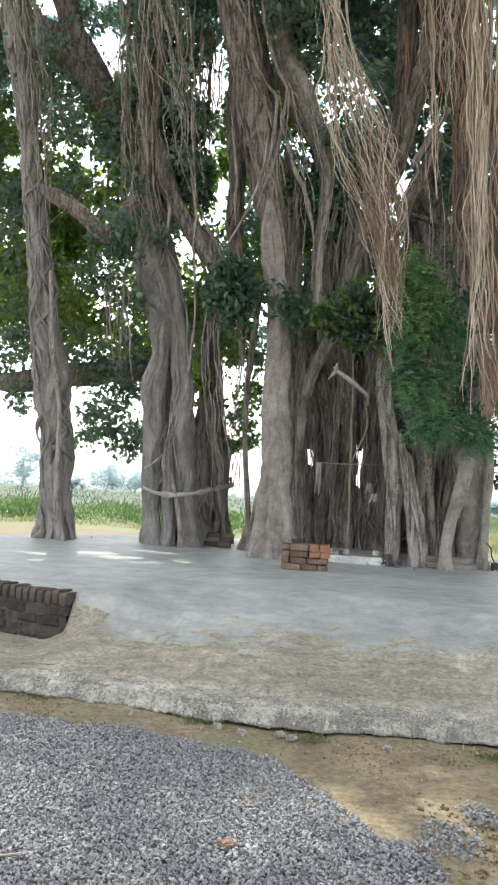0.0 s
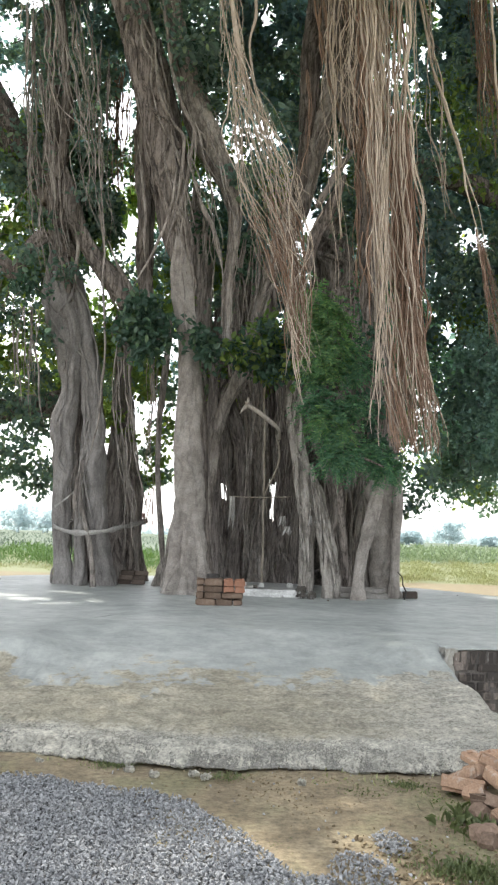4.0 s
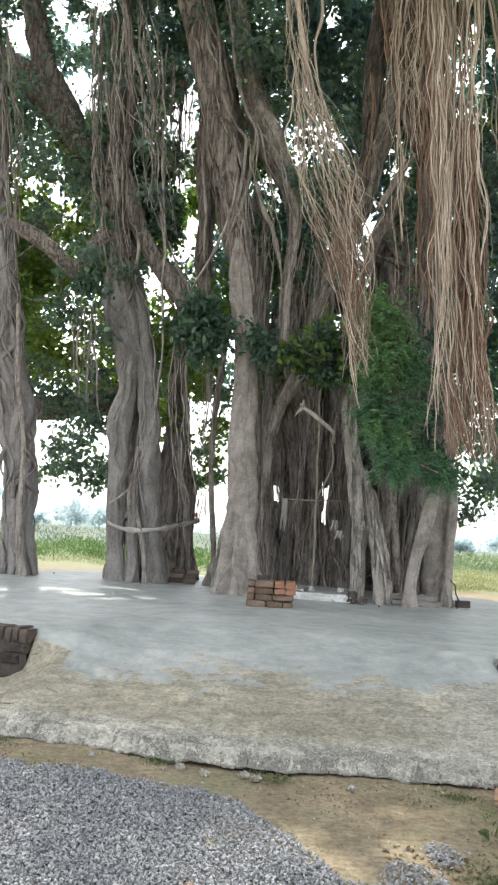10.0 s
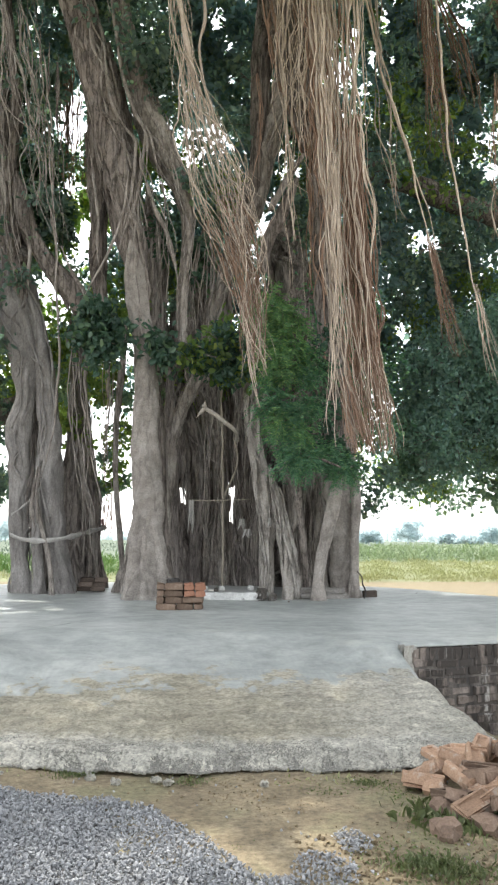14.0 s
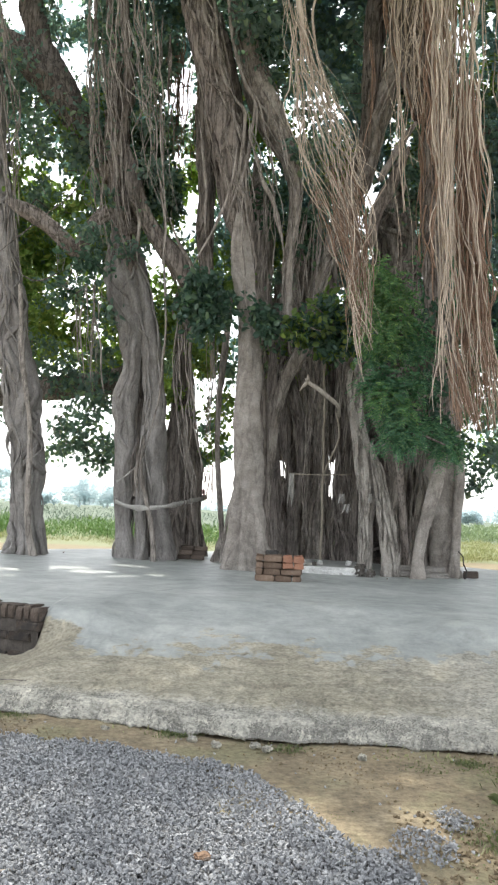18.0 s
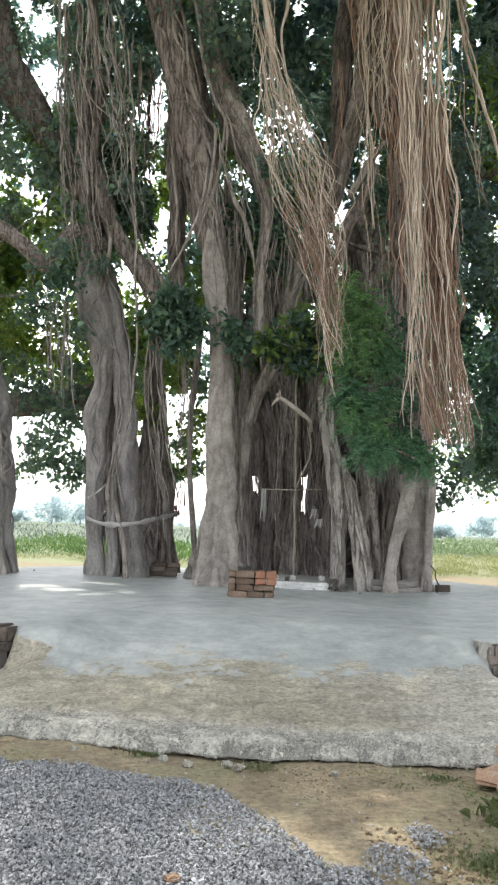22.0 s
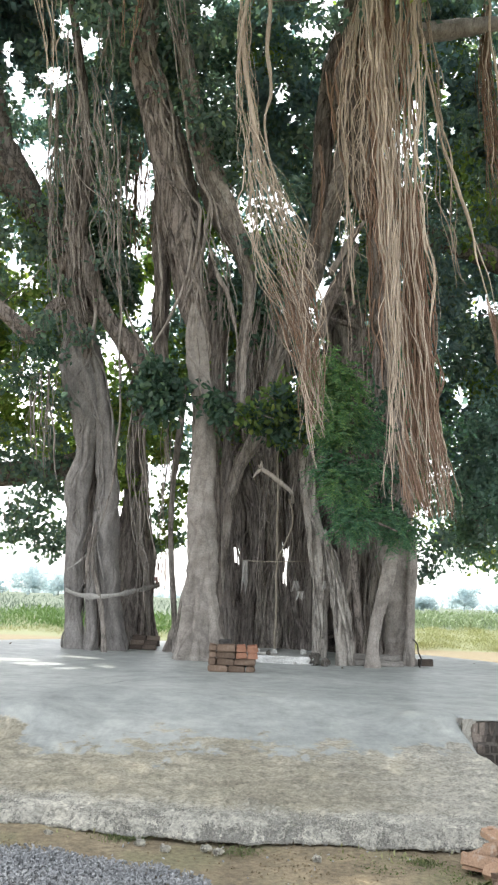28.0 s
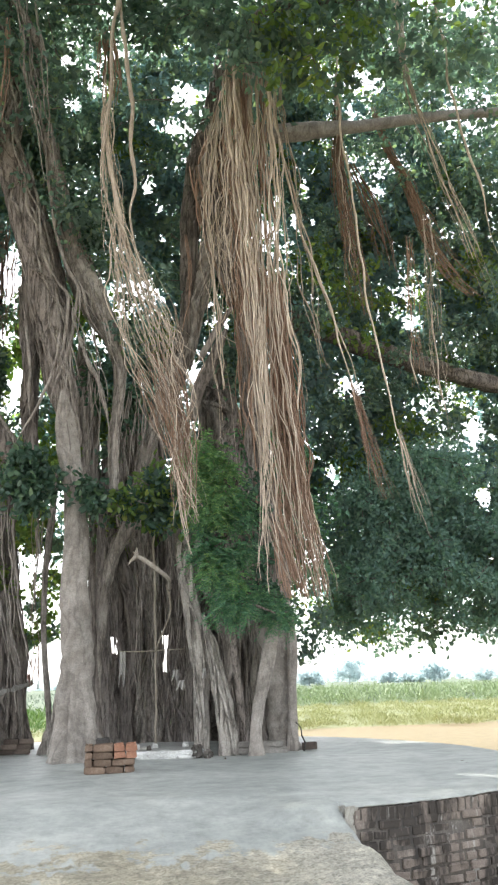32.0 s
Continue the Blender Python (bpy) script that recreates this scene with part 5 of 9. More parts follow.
fused("limb", [(0.19, 12.60, 4.10, 0.071), (0.17, 12.60, 4.64, 0.126), (0.14, 12.60, 5.10, 0.163), (0.09, 12.60, 5.58, 0.192), (0.02, 12.60, 6.06, 0.213), (-0.11, 12.60, 6.65, 0.226), (-0.25, 12.60, 7.24, 0.258), (-0.40, 12.60, 7.78, 0.263), (-0.54, 12.60, 8.43, 0.269), (-0.70, 12.60, 8.98, 0.284), (-0.86, 12.60, 9.55, 0.290), (-1.02, 12.60, 10.13, 0.275), (-1.12, 12.60, 10.60, 0.237), (-1.08, 12.60, 11.23, 0.198), (-1.13, 12.60, 11.73, 0.146), (-1.23, 12.60, 12.51, 0.139), (-1.41, 12.60, 13.73, 0.170), (-1.70, 12.60, 15.30, 0.052)], BARK_UP, tree, 3, 0.85, roots=(12, BARK, 0.010, 0.024), label="thick bare limb leaning outward from the main trunk")
fused("limb", [(-0.03, 12.90, 5.77, 0.094), (-0.17, 12.90, 6.16, 0.133), (-0.29, 12.90, 6.66, 0.144), (-0.41, 12.90, 7.18, 0.146), (-0.54, 12.90, 7.71, 0.139), (-0.65, 12.90, 8.25, 0.040)], BARK_UP, tree, 2, 0.80)
fused("limb", [(0.83, 12.90, 4.47, 0.092), (0.81, 12.90, 4.83, 0.092), (0.81, 12.90, 5.31, 0.102), (0.84, 12.90, 5.80, 0.103), (0.88, 12.90, 6.30, 0.114), (0.86, 12.90, 6.71, 0.125), (0.74, 12.90, 7.12, 0.165), (0.53, 12.90, 7.54, 0.246), (0.37, 12.90, 7.91, 0.289), (0.18, 12.90, 8.35, 0.262), (0.02, 12.90, 8.85, 0.205), (-0.12, 12.90, 9.42, 0.178), (-0.24, 12.90, 10.01, 0.150), (-0.39, 12.90, 10.62, 0.142), (-0.57, 12.90, 11.36, 0.135), (-0.74, 12.90, 12.14, 0.127), (-0.88, 12.90, 12.94, 0.119), (-1.03, 12.90, 13.76, 0.123), (-1.25, 12.90, 15.06, 0.052)], BARK, tree, 3, 0.85, roots=(12, BARK, 0.008, 0.018), label="brown limb bending down into a slim prop")
fused("limb", [(0.07, 13.10, 5.54, 0.114), (0.03, 13.10, 6.14, 0.125), (-0.03, 13.10, 6.75, 0.137), (-0.02, 13.10, 7.29, 0.139), (-0.07, 13.10, 7.83, 0.131), (-0.19, 13.10, 8.38, 0.123), (-0.34, 13.10, 8.95, 0.125), (-0.50, 13.10, 9.65, 0.043)], BARK_UP, tree, 3, 0.75)
fused("trunk", [(1.09, 13.90, 4.10, 0.166), (1.06, 13.90, 4.79, 0.168), (1.10, 13.90, 5.40, 0.180), (1.16, 13.90, 5.93, 0.162), (1.21, 13.90, 6.46, 0.133), (1.27, 13.90, 7.01, 0.041)], BARK_UP, tree, 6, 0.70, roots=(6, BARK, 0.010, 0.020))
fused("trunk", [(0.47, 13.80, 4.26, 0.126), (0.45, 13.80, 4.95, 0.147), (0.45, 13.80, 5.56, 0.149), (0.42, 13.80, 6.19, 0.141), (0.38, 13.80, 6.83, 0.041)], BARK_DARK, tree, 4, 0.70)
fused("limb", [(0.64, 13.50, 0.59, 0.028), (0.64, 13.50, 1.15, 0.047), (0.66, 13.50, 1.72, 0.056), (0.69, 13.50, 2.23, 0.065), (0.72, 13.50, 2.75, 0.084), (0.77, 13.50, 3.19, 0.113), (0.86, 13.50, 3.53, 0.123), (1.01, 13.50, 3.86, 0.133), (1.18, 13.50, 4.22, 0.143), (1.28, 13.50, 4.70, 0.144), (1.35, 13.50, 5.15, 0.155), (1.47, 13.50, 5.60, 0.166), (1.62, 13.50, 6.07, 0.178), (1.80, 13.50, 6.55, 0.201), (1.98, 13.50, 7.05, 0.224), (2.14, 13.50, 7.55, 0.227), (2.25, 13.50, 8.13, 0.231), (2.35, 13.50, 8.60, 0.224), (2.48, 13.50, 9.08, 0.216), (2.66, 13.50, 9.70, 0.232), (2.85, 13.50, 10.46, 0.261), (3.01, 13.50, 11.39, 0.281), (3.14, 13.50, 12.49, 0.293), (3.25, 13.50, 13.79, 0.281), (3.34, 13.50, 15.31, 0.054)], BARK, tree, 3, 0.84, roots=(4, BARK, 0.008, 0.018), label="smooth forked limb rising behind the hanging roots")
fused("limb", [(1.83, 13.40, 6.31, 0.099), (1.91, 13.40, 6.63, 0.120), (2.00, 13.40, 7.17, 0.132), (2.07, 13.40, 7.84, 0.134), (2.10, 13.40, 8.53, 0.148), (2.12, 13.40, 9.24, 0.172), (2.16, 13.40, 9.98, 0.199), (2.26, 13.40, 10.75, 0.227), (2.41, 13.40, 11.41, 0.232), (2.59, 13.40, 12.09, 0.214), (2.73, 13.40, 12.94, 0.172), (2.82, 13.40, 14.10, 0.051)], BARK_UP, tree, 4, 0.75, roots=(4, BARK_UP, 0.010, 0.020))
fused("limb", [(2.78, 12.60, 7.71, 0.079), (2.70, 12.60, 8.26, 0.181), (2.64, 12.60, 8.93, 0.308), (2.58, 12.60, 9.62, 0.399), (2.58, 12.60, 10.34, 0.398), (2.71, 12.60, 11.10, 0.321), (2.83, 12.60, 11.75, 0.261), (2.95, 12.60, 12.55, 0.223), (3.03, 12.60, 13.66, 0.049)], BARK_UP, tree, 7, 0.66, roots=(34, ROOT_BROWN, 0.010, 0.024), label="tangled brown roots clasping the limb")
fused("limb", [(2.19, 12.60, 6.69, 0.057), (2.37, 12.60, 7.04, 0.077), (2.58, 12.60, 7.44, 0.078), (2.74, 12.60, 7.68, 0.039)], BARK, tree, 2, 0.80)
fused("limb", [(2.12, 13.00, 5.77, 0.086), (2.20, 13.00, 6.28, 0.116), (2.40, 13.00, 6.70, 0.127), (2.56, 13.00, 7.08, 0.119), (2.72, 13.00, 7.46, 0.040)], BARK_UP, tree, 3, 0.80)
fused("trunk", [(2.17, 12.75, 0.43, 0.138), (2.17, 12.75, 0.50, 0.125), (2.19, 12.75, 0.87, 0.125), (2.19, 12.75, 1.25, 0.143), (2.18, 12.75, 1.64, 0.152), (2.14, 12.75, 2.04, 0.161), (2.09, 12.75, 2.41, 0.161), (2.01, 12.75, 2.74, 0.152), (1.95, 12.75, 3.12, 0.135), (1.91, 12.75, 3.55, 0.126), (1.89, 12.75, 3.99, 0.127), (1.86, 12.75, 4.45, 0.119), (1.83, 12.75, 4.82, 0.110), (1.85, 12.75, 5.29, 0.093), (1.91, 12.75, 5.78, 0.037)], BARK_PALE, tree, 4, 0.70, roots=(6, BARK_PALE, 0.012, 0.022), label="pale twisted prop trunk standing on two legs")
fused("trunk", [(2.54, 12.50, 0.43, 0.194), (2.54, 12.50, 0.50, 0.176), (2.52, 12.50, 0.81, 0.150), (2.46, 12.50, 1.18, 0.149), (2.40, 12.50, 1.56, 0.123), (2.33, 12.50, 1.88, 0.097), (2.25, 12.50, 2.19, 0.070), (2.17, 12.50, 2.51, 0.035)], BARK_PALE, tree, 5, 0.60, roots=(4, BARK_PALE, 0.012, 0.025))
fused("trunk", [(2.63, 13.20, 1.41, 0.084), (2.70, 13.20, 1.82, 0.102), (2.66, 13.20, 2.23, 0.112), (2.53, 13.20, 2.62, 0.121), (2.41, 13.20, 2.92, 0.112), (2.30, 13.20, 3.27, 0.103), (2.22, 13.20, 3.72, 0.094), (2.16, 13.20, 4.27, 0.038)], BARK, tree, 3, 0.75)
fused("trunk", [(3.01, 13.80, 0.43, 0.183), (3.01, 13.80, 0.50, 0.166), (2.99, 13.80, 0.90, 0.146), (2.95, 13.80, 1.41, 0.146), (3.01, 13.80, 1.92, 0.127), (2.92, 13.80, 2.36, 0.136), (2.82, 13.80, 2.72, 0.117), (2.73, 13.80, 3.17, 0.039)], BARK_UP, tree, 5, 0.68, roots=(3, BARK, 0.010, 0.020))
fused("trunk", [(3.18, 13.90, 0.43, 0.141), (3.18, 13.90, 0.50, 0.128), (3.20, 13.90, 0.98, 0.128), (3.20, 13.90, 1.58, 0.138), (3.23, 13.90, 2.10, 0.138), (3.21, 13.90, 2.55, 0.128), (3.19, 13.90, 3.29, 0.139), (3.17, 13.90, 4.05, 0.140), (3.15, 13.90, 4.84, 0.040)], BARK, tree, 4, 0.70)
fused("trunk", [(3.50, 14.20, 0.43, 0.178), (3.50, 14.20, 0.50, 0.162), (3.49, 14.20, 0.97, 0.161), (3.48, 14.20, 1.58, 0.161), (3.50, 14.20, 2.21, 0.161), (3.45, 14.20, 2.95, 0.162), (3.42, 14.20, 3.71, 0.041)], BARK_DARK, tree, 4, 0.70)
fused("trunk", [(2.90, 14.30, 0.43, 0.155), (2.90, 14.30, 0.50, 0.141), (2.88, 14.30, 0.97, 0.141), (2.84, 14.30, 1.49, 0.121), (2.80, 14.30, 2.02, 0.040)], BARK_DARK, tree, 4, 0.70)
limb("trunk", [(3.47, 12.95, 0.43, 0.306), (3.47, 12.95, 0.50, 0.278), (3.47, 12.95, 0.79, 0.241), (3.47, 12.95, 1.26, 0.240), (3.46, 12.95, 1.74, 0.268), (3.43, 12.95, 2.19, 0.305), (3.43, 12.95, 2.52, 0.268), (3.42, 12.95, 2.78, 0.167), (3.42, 12.95, 3.00, 0.037)], BARK_SMOOTH, tree, 5, 0.20, roots=(3, BARK_SMOOTH, 0.010, 0.022), label="broad smooth grey trunk")
fused("prop_root", [(3.54, 12.65, 0.43, 0.110), (3.54, 12.65, 0.50, 0.100), (3.55, 12.65, 1.03, 0.082), (3.57, 12.65, 1.65, 0.082), (3.58, 12.65, 2.22, 0.082), (3.55, 12.65, 2.71, 0.036)], BARK_SMOOTH, tree, 2, 0.80)
fused("prop_root", [(2.88, 12.18, 0.43, 0.133), (2.88, 12.18, 0.50, 0.121), (2.88, 12.18, 0.76, 0.095), (2.92, 12.18, 1.12, 0.095), (3.01, 12.18, 1.49, 0.104), (3.09, 12.18, 1.84, 0.113), (3.16, 12.18, 2.19, 0.104), (3.19, 12.18, 2.50, 0.035)], BARK_SMOOTH, tree, 2, 0.90, label="smooth slanting prop leaning on the broad trunk")
fused("trunk", [(1.65, 15.20, 0.43, 0.291), (1.65, 15.20, 0.50, 0.264), (1.63, 15.20, 1.11, 0.232), (1.64, 15.20, 1.76, 0.211), (1.66, 15.20, 2.43, 0.201), (1.58, 15.20, 3.12, 0.233), (1.50, 15.20, 3.73, 0.256), (1.39, 15.20, 4.24, 0.235), (1.32, 15.20, 4.88, 0.043)], BARK, tree, 7, 0.70, roots=(7, BARK, 0.012, 0.030), label="fluted trunk deep among the props")
fused("trunk", [(1.18, 14.90, 0.43, 0.171), (1.18, 14.90, 0.50, 0.155), (1.19, 14.90, 1.11, 0.124), (1.27, 14.90, 1.66, 0.103), (1.33, 14.90, 2.31, 0.124), (1.25, 14.90, 2.98, 0.145), (1.13, 14.90, 3.47, 0.125), (1.04, 14.90, 3.98, 0.042)], BARK_DARK, tree, 4, 0.68)
fused("trunk", [(0.92, 14.60, 0.43, 0.156), (0.92, 14.60, 0.50, 0.142), (0.86, 14.60, 1.12, 0.131), (0.81, 14.60, 1.65, 0.121), (0.77, 14.60, 2.29, 0.111), (0.75, 14.60, 3.04, 0.132), (0.72, 14.60, 3.72, 0.123), (0.67, 14.60, 4.43, 0.041)], BARK_DARK, tree, 4, 0.68)
fused("trunk", [(2.11, 15.00, 0.43, 0.253), (2.11, 15.00, 0.50, 0.230), (2.09, 15.00, 1.12, 0.209), (2.09, 15.00, 1.76, 0.199), (2.09, 15.00, 2.42, 0.199), (2.08, 15.00, 3.10, 0.200), (2.06, 15.00, 3.81, 0.190), (2.01, 15.00, 4.54, 0.170), (1.97, 15.00, 5.29, 0.043)], BARK_DARK, tree, 8, 0.66, roots=(10, BARK_UP, 0.008, 0.018), label="dark stringy stem hung with thin roots")
fused("trunk", [(2.27, 14.60, 0.43, 0.124), (2.27, 14.60, 0.50, 0.112), (2.25, 14.60, 1.22, 0.092), (2.26, 14.60, 1.94, 0.092), (2.28, 14.60, 2.59, 0.092), (2.28, 14.60, 3.26, 0.041)], BARK_DARK, tree, 3, 0.70)
fused("trunk", [(1.55, 16.30, 0.43, 0.473), (1.55, 16.30, 0.50, 0.430), (1.52, 16.30, 1.67, 0.418), (1.53, 16.30, 2.70, 0.430), (1.49, 16.30, 3.77, 0.479), (1.41, 16.30, 4.90, 0.507), (1.33, 16.30, 6.08, 0.445), (1.28, 16.30, 7.32, 0.048)], BARK_DARK, tree, 8, 0.70)
fused("trunk", [(3.29, 15.90, 0.43, 0.740), (3.29, 15.90, 0.50, 0.673), (3.32, 15.90, 1.69, 0.694), (3.35, 15.90, 2.70, 0.741), (3.37, 15.90, 3.75, 0.724), (3.34, 15.90, 4.86, 0.549), (3.15, 15.90, 6.02, 0.487), (3.07, 15.90, 7.24, 0.426), (3.04, 15.90, 8.52, 0.049)], BARK_DARK, tree, 8, 0.70)
fused("prop_root", [(-0.17, 14.20, 0.43, 0.119), (-0.17, 14.20, 0.50, 0.108), (-0.08, 14.20, 0.87, 0.069), (-0.12, 14.20, 1.38, 0.059), (-0.18, 14.20, 1.90, 0.059), (-0.23, 14.20, 2.52, 0.059), (-0.24, 14.20, 3.17, 0.059), (-0.21, 14.20, 3.74, 0.070), (-0.17, 14.20, 4.23, 0.070), (-0.13, 14.20, 4.73, 0.060), (-0.11, 14.20, 5.14, 0.041)], BARK, tree, 2, 0.75)
fused("prop_root", [(-0.03, 13.60, 0.43, 0.073), (-0.03, 13.60, 0.50, 0.066), (-0.04, 13.60, 0.78, 0.047), (0.00, 13.60, 1.14, 0.038), (0.04, 13.60, 1.47, 0.028)], BARK, tree, 2, 0.75)
line_root([(0.19, 12.40, 6.98, 0.028), (0.26, 12.40, 6.73, 0.037), (0.35, 12.40, 6.44, 0.037), (0.50, 12.40, 6.20, 0.037), (0.61, 12.40, 5.77, 0.036), (0.68, 12.40, 5.44, 0.027), (0.71, 12.40, 5.25, 0.027)], tree, BARK, "hanging_root", wander=0.015)
line_root([(0.16, 12.40, 7.92, 0.029), (0.15, 12.40, 7.39, 0.028), (0.08, 12.40, 6.88, 0.028), (-0.05, 12.40, 6.42, 0.028), (-0.18, 12.40, 5.98, 0.027), (-0.22, 12.40, 5.59, 0.018)], tree, BARK, "hanging_root", wander=0.015)
line_root([(-0.32, 12.40, 8.11, 0.029), (-0.14, 12.40, 7.80, 0.029), (0.01, 12.40, 7.60, 0.029), (-0.02, 12.40, 7.08, 0.028), (-0.09, 12.40, 6.57, 0.028), (-0.17, 12.40, 6.08, 0.018)], tree, BARK, "hanging_root", wander=0.015)
line_root([(-0.46, 12.40, 10.38, 0.032), (-0.35, 12.40, 9.56, 0.031), (-0.25, 12.40, 8.77, 0.030), (-0.04, 12.40, 8.13, 0.029), (0.17, 12.40, 7.71, 0.029), (0.21, 12.40, 6.88, 0.028)], tree, BARK, "hanging_root", wander=0.015)
line_root([(-0.73, 13.00, 7.75, 0.030), (-0.64, 13.00, 7.11, 0.029), (-0.58, 13.00, 6.28, 0.029), (-0.53, 13.00, 5.78, 0.028), (-0.45, 13.00, 5.59, 0.019)], tree, BARK, "hanging_root", wander=0.015)
line_root([(-1.14, 13.00, 6.06, 0.029), (-0.96, 13.00, 5.67, 0.028), (-0.79, 13.00, 5.38, 0.028), (-0.74, 13.00, 5.14, 0.019)], tree, BARK, "hanging_root", wander=0.015)
line_root([(-1.75, 13.20, 6.42, 0.029), (-1.67, 13.20, 6.01, 0.039), (-1.68, 13.20, 5.61, 0.029), (-1.64, 13.20, 5.32, 0.019)], tree, BARK, "hanging_root", wander=0.015)
root_bundle([(0.86, 13.20, 6.00, 0.096), (0.93, 13.20, 5.40, 0.133), (1.02, 13.20, 4.82, 0.132), (1.02, 13.20, 4.25, 0.093)], 10, tree, BARK, 0.0140, label="thin roots knit into a prop", loose=0.030, ends=0.40, starts=0.05, single=True)
root_bundle([(1.71, 13.30, 8.00, 0.123), (1.80, 13.30, 7.34, 0.141), (1.90, 13.30, 6.70, 0.139), (2.04, 13.30, 6.07, 0.098)], 9, tree, ROOT, 0.0090, loose=0.040, ends=0.40, starts=0.05, single=True)
root_bundle([(2.39, 10.20, 10.76, 0.106), (2.41, 10.20, 9.81, 0.120), (2.48, 10.20, 8.78, 0.115), (2.55, 10.20, 7.82, 0.110), (2.59, 10.20, 6.90, 0.106), (2.63, 10.20, 6.03, 0.103), (2.67, 10.20, 5.20, 0.100), (2.75, 10.20, 4.42, 0.113), (2.83, 10.20, 3.67, 0.119), (2.95, 10.20, 3.10, 0.133), (3.08, 10.20, 2.61, 0.133)], 16, tree, ROOT, 0.0155, label="thick pale hanging roots", loose=0.050, ends=0.35, starts=0.03, single=True)
root_bundle([(2.79, 10.25, 10.65, 0.126), (2.78, 10.25, 9.55, 0.129), (2.80, 10.25, 8.44, 0.131), (2.83, 10.25, 7.30, 0.125), (2.85, 10.25, 6.23, 0.120), (2.92, 10.25, 5.23, 0.132), (3.03, 10.25, 4.44, 0.130), (3.13, 10.25, 3.69, 0.121), (3.23, 10.25, 3.04, 0.120)], 15, tree, ROOT, 0.0145, label="thick pale hanging roots", loose=0.050, ends=0.35, starts=0.05, single=True)
root_bundle([(2.96, 10.10, 10.30, 0.057), (2.97, 10.10, 9.25, 0.063), (3.01, 10.10, 8.26, 0.069), (3.05, 10.10, 7.23, 0.066), (3.06, 10.10, 6.35, 0.056), (3.17, 10.10, 5.88, 0.047), (3.20, 10.10, 5.27, 0.046), (3.23, 10.10, 4.79, 0.038)], 5, tree, ROOT, 0.0140, loose=0.040, ends=0.20, starts=0.03, single=True)
root_bundle([(2.70, 10.15, 6.53, 0.064), (2.70, 10.15, 5.59, 0.062), (2.72, 10.15, 4.79, 0.068), (2.70, 10.15, 4.03, 0.074), (2.64, 10.15, 3.30, 0.088), (2.63, 10.15, 2.74, 0.087), (2.68, 10.15, 2.45, 0.065)], 9, tree, ROOT, 0.0100, label="long pale roots ending low", loose=0.050, ends=0.25, starts=0.05, single=True)
root_bundle([(2.33, 10.40, 10.62, 0.058), (2.33, 10.40, 9.53, 0.064), (2.28, 10.40, 8.51, 0.070), (2.28, 10.40, 7.73, 0.068), (2.37, 10.40, 7.08, 0.066), (2.42, 10.40, 6.28, 0.048)], 6, tree, ROOT, 0.0120, loose=0.050, ends=0.30, starts=0.05, single=True)
root_bundle([(2.64, 10.60, 11.10, 0.241), (2.63, 10.60, 10.14, 0.269), (2.61, 10.60, 9.28, 0.240), (2.65, 10.60, 8.26, 0.213), (2.70, 10.60, 7.30, 0.205), (2.76, 10.60, 6.21, 0.181), (2.83, 10.60, 5.35, 0.160), (2.90, 10.60, 4.69, 0.126)], 48, tree, ROOT_BROWN, 0.0130, label="dense brown roots behind the pale ones", loose=0.060, ends=0.35, starts=0.10)
root_bundle([(2.98, 10.50, 7.45, 0.120), (3.02, 10.50, 6.35, 0.148), (3.07, 10.50, 5.32, 0.192), (3.14, 10.50, 4.51, 0.219), (3.20, 10.50, 3.74, 0.232), (3.29, 10.50, 3.15, 0.245), (3.36, 10.50, 2.72, 0.260), (3.41, 10.50, 2.41, 0.214)], 120, tree, ROOT_BROWN, 0.0095, label="fine reddish-brown root tips", loose=0.060, ends=0.20, starts=0.35)
root_bundle([(3.15, 10.45, 4.34, 0.109), (3.24, 10.45, 3.73, 0.154), (3.32, 10.45, 3.14, 0.214), (3.37, 10.45, 2.65, 0.228), (3.43, 10.45, 2.44, 0.167)], 34, tree, ROOT, 0.0060, label="frayed pale root tips", loose=0.050, ends=0.25, starts=0.30)
root_bundle([(3.23, 10.70, 11.41, 0.031), (3.29, 10.70, 10.27, 0.039), (3.40, 10.70, 9.19, 0.047), (3.47, 10.70, 8.37, 0.054), (3.55, 10.70, 7.59, 0.071), (3.63, 10.70, 6.83, 0.069), (3.71, 10.70, 6.20, 0.068), (3.80, 10.70, 5.76, 0.058)], 4, tree, ROOT, 0.0110, loose=0.040, ends=0.30, starts=0.05, single=True)
root_bundle([(2.47, 11.80, 11.45, 0.043), (2.31, 11.80, 10.12, 0.051), (2.19, 11.80, 8.99, 0.059), (2.21, 11.80, 8.13, 0.066), (2.28, 11.80, 7.31, 0.064), (2.35, 11.80, 6.52, 0.063), (2.42, 11.80, 5.76, 0.071), (2.51, 11.80, 5.12, 0.070), (2.63, 11.80, 4.42, 0.060)], 6, tree, ROOT, 0.0120, label="roots hanging before the limb", loose=0.050, ends=0.30, starts=0.05, single=True)
root_bundle([(1.97, 12.00, 10.01, 0.123), (2.05, 12.00, 9.33, 0.140), (2.14, 12.00, 8.67, 0.098)], 6, tree, ROOT_BROWN, 0.0110, loose=0.040, ends=0.40, starts=0.05, single=True)
root_bundle([(1.80, 12.00, 8.65, 0.068), (1.87, 12.00, 8.01, 0.076), (1.83, 12.00, 7.38, 0.065), (1.79, 12.00, 6.78, 0.055)], 5, tree, ROOT_BROWN, 0.0100, loose=0.040, ends=0.30, starts=0.05, single=True)
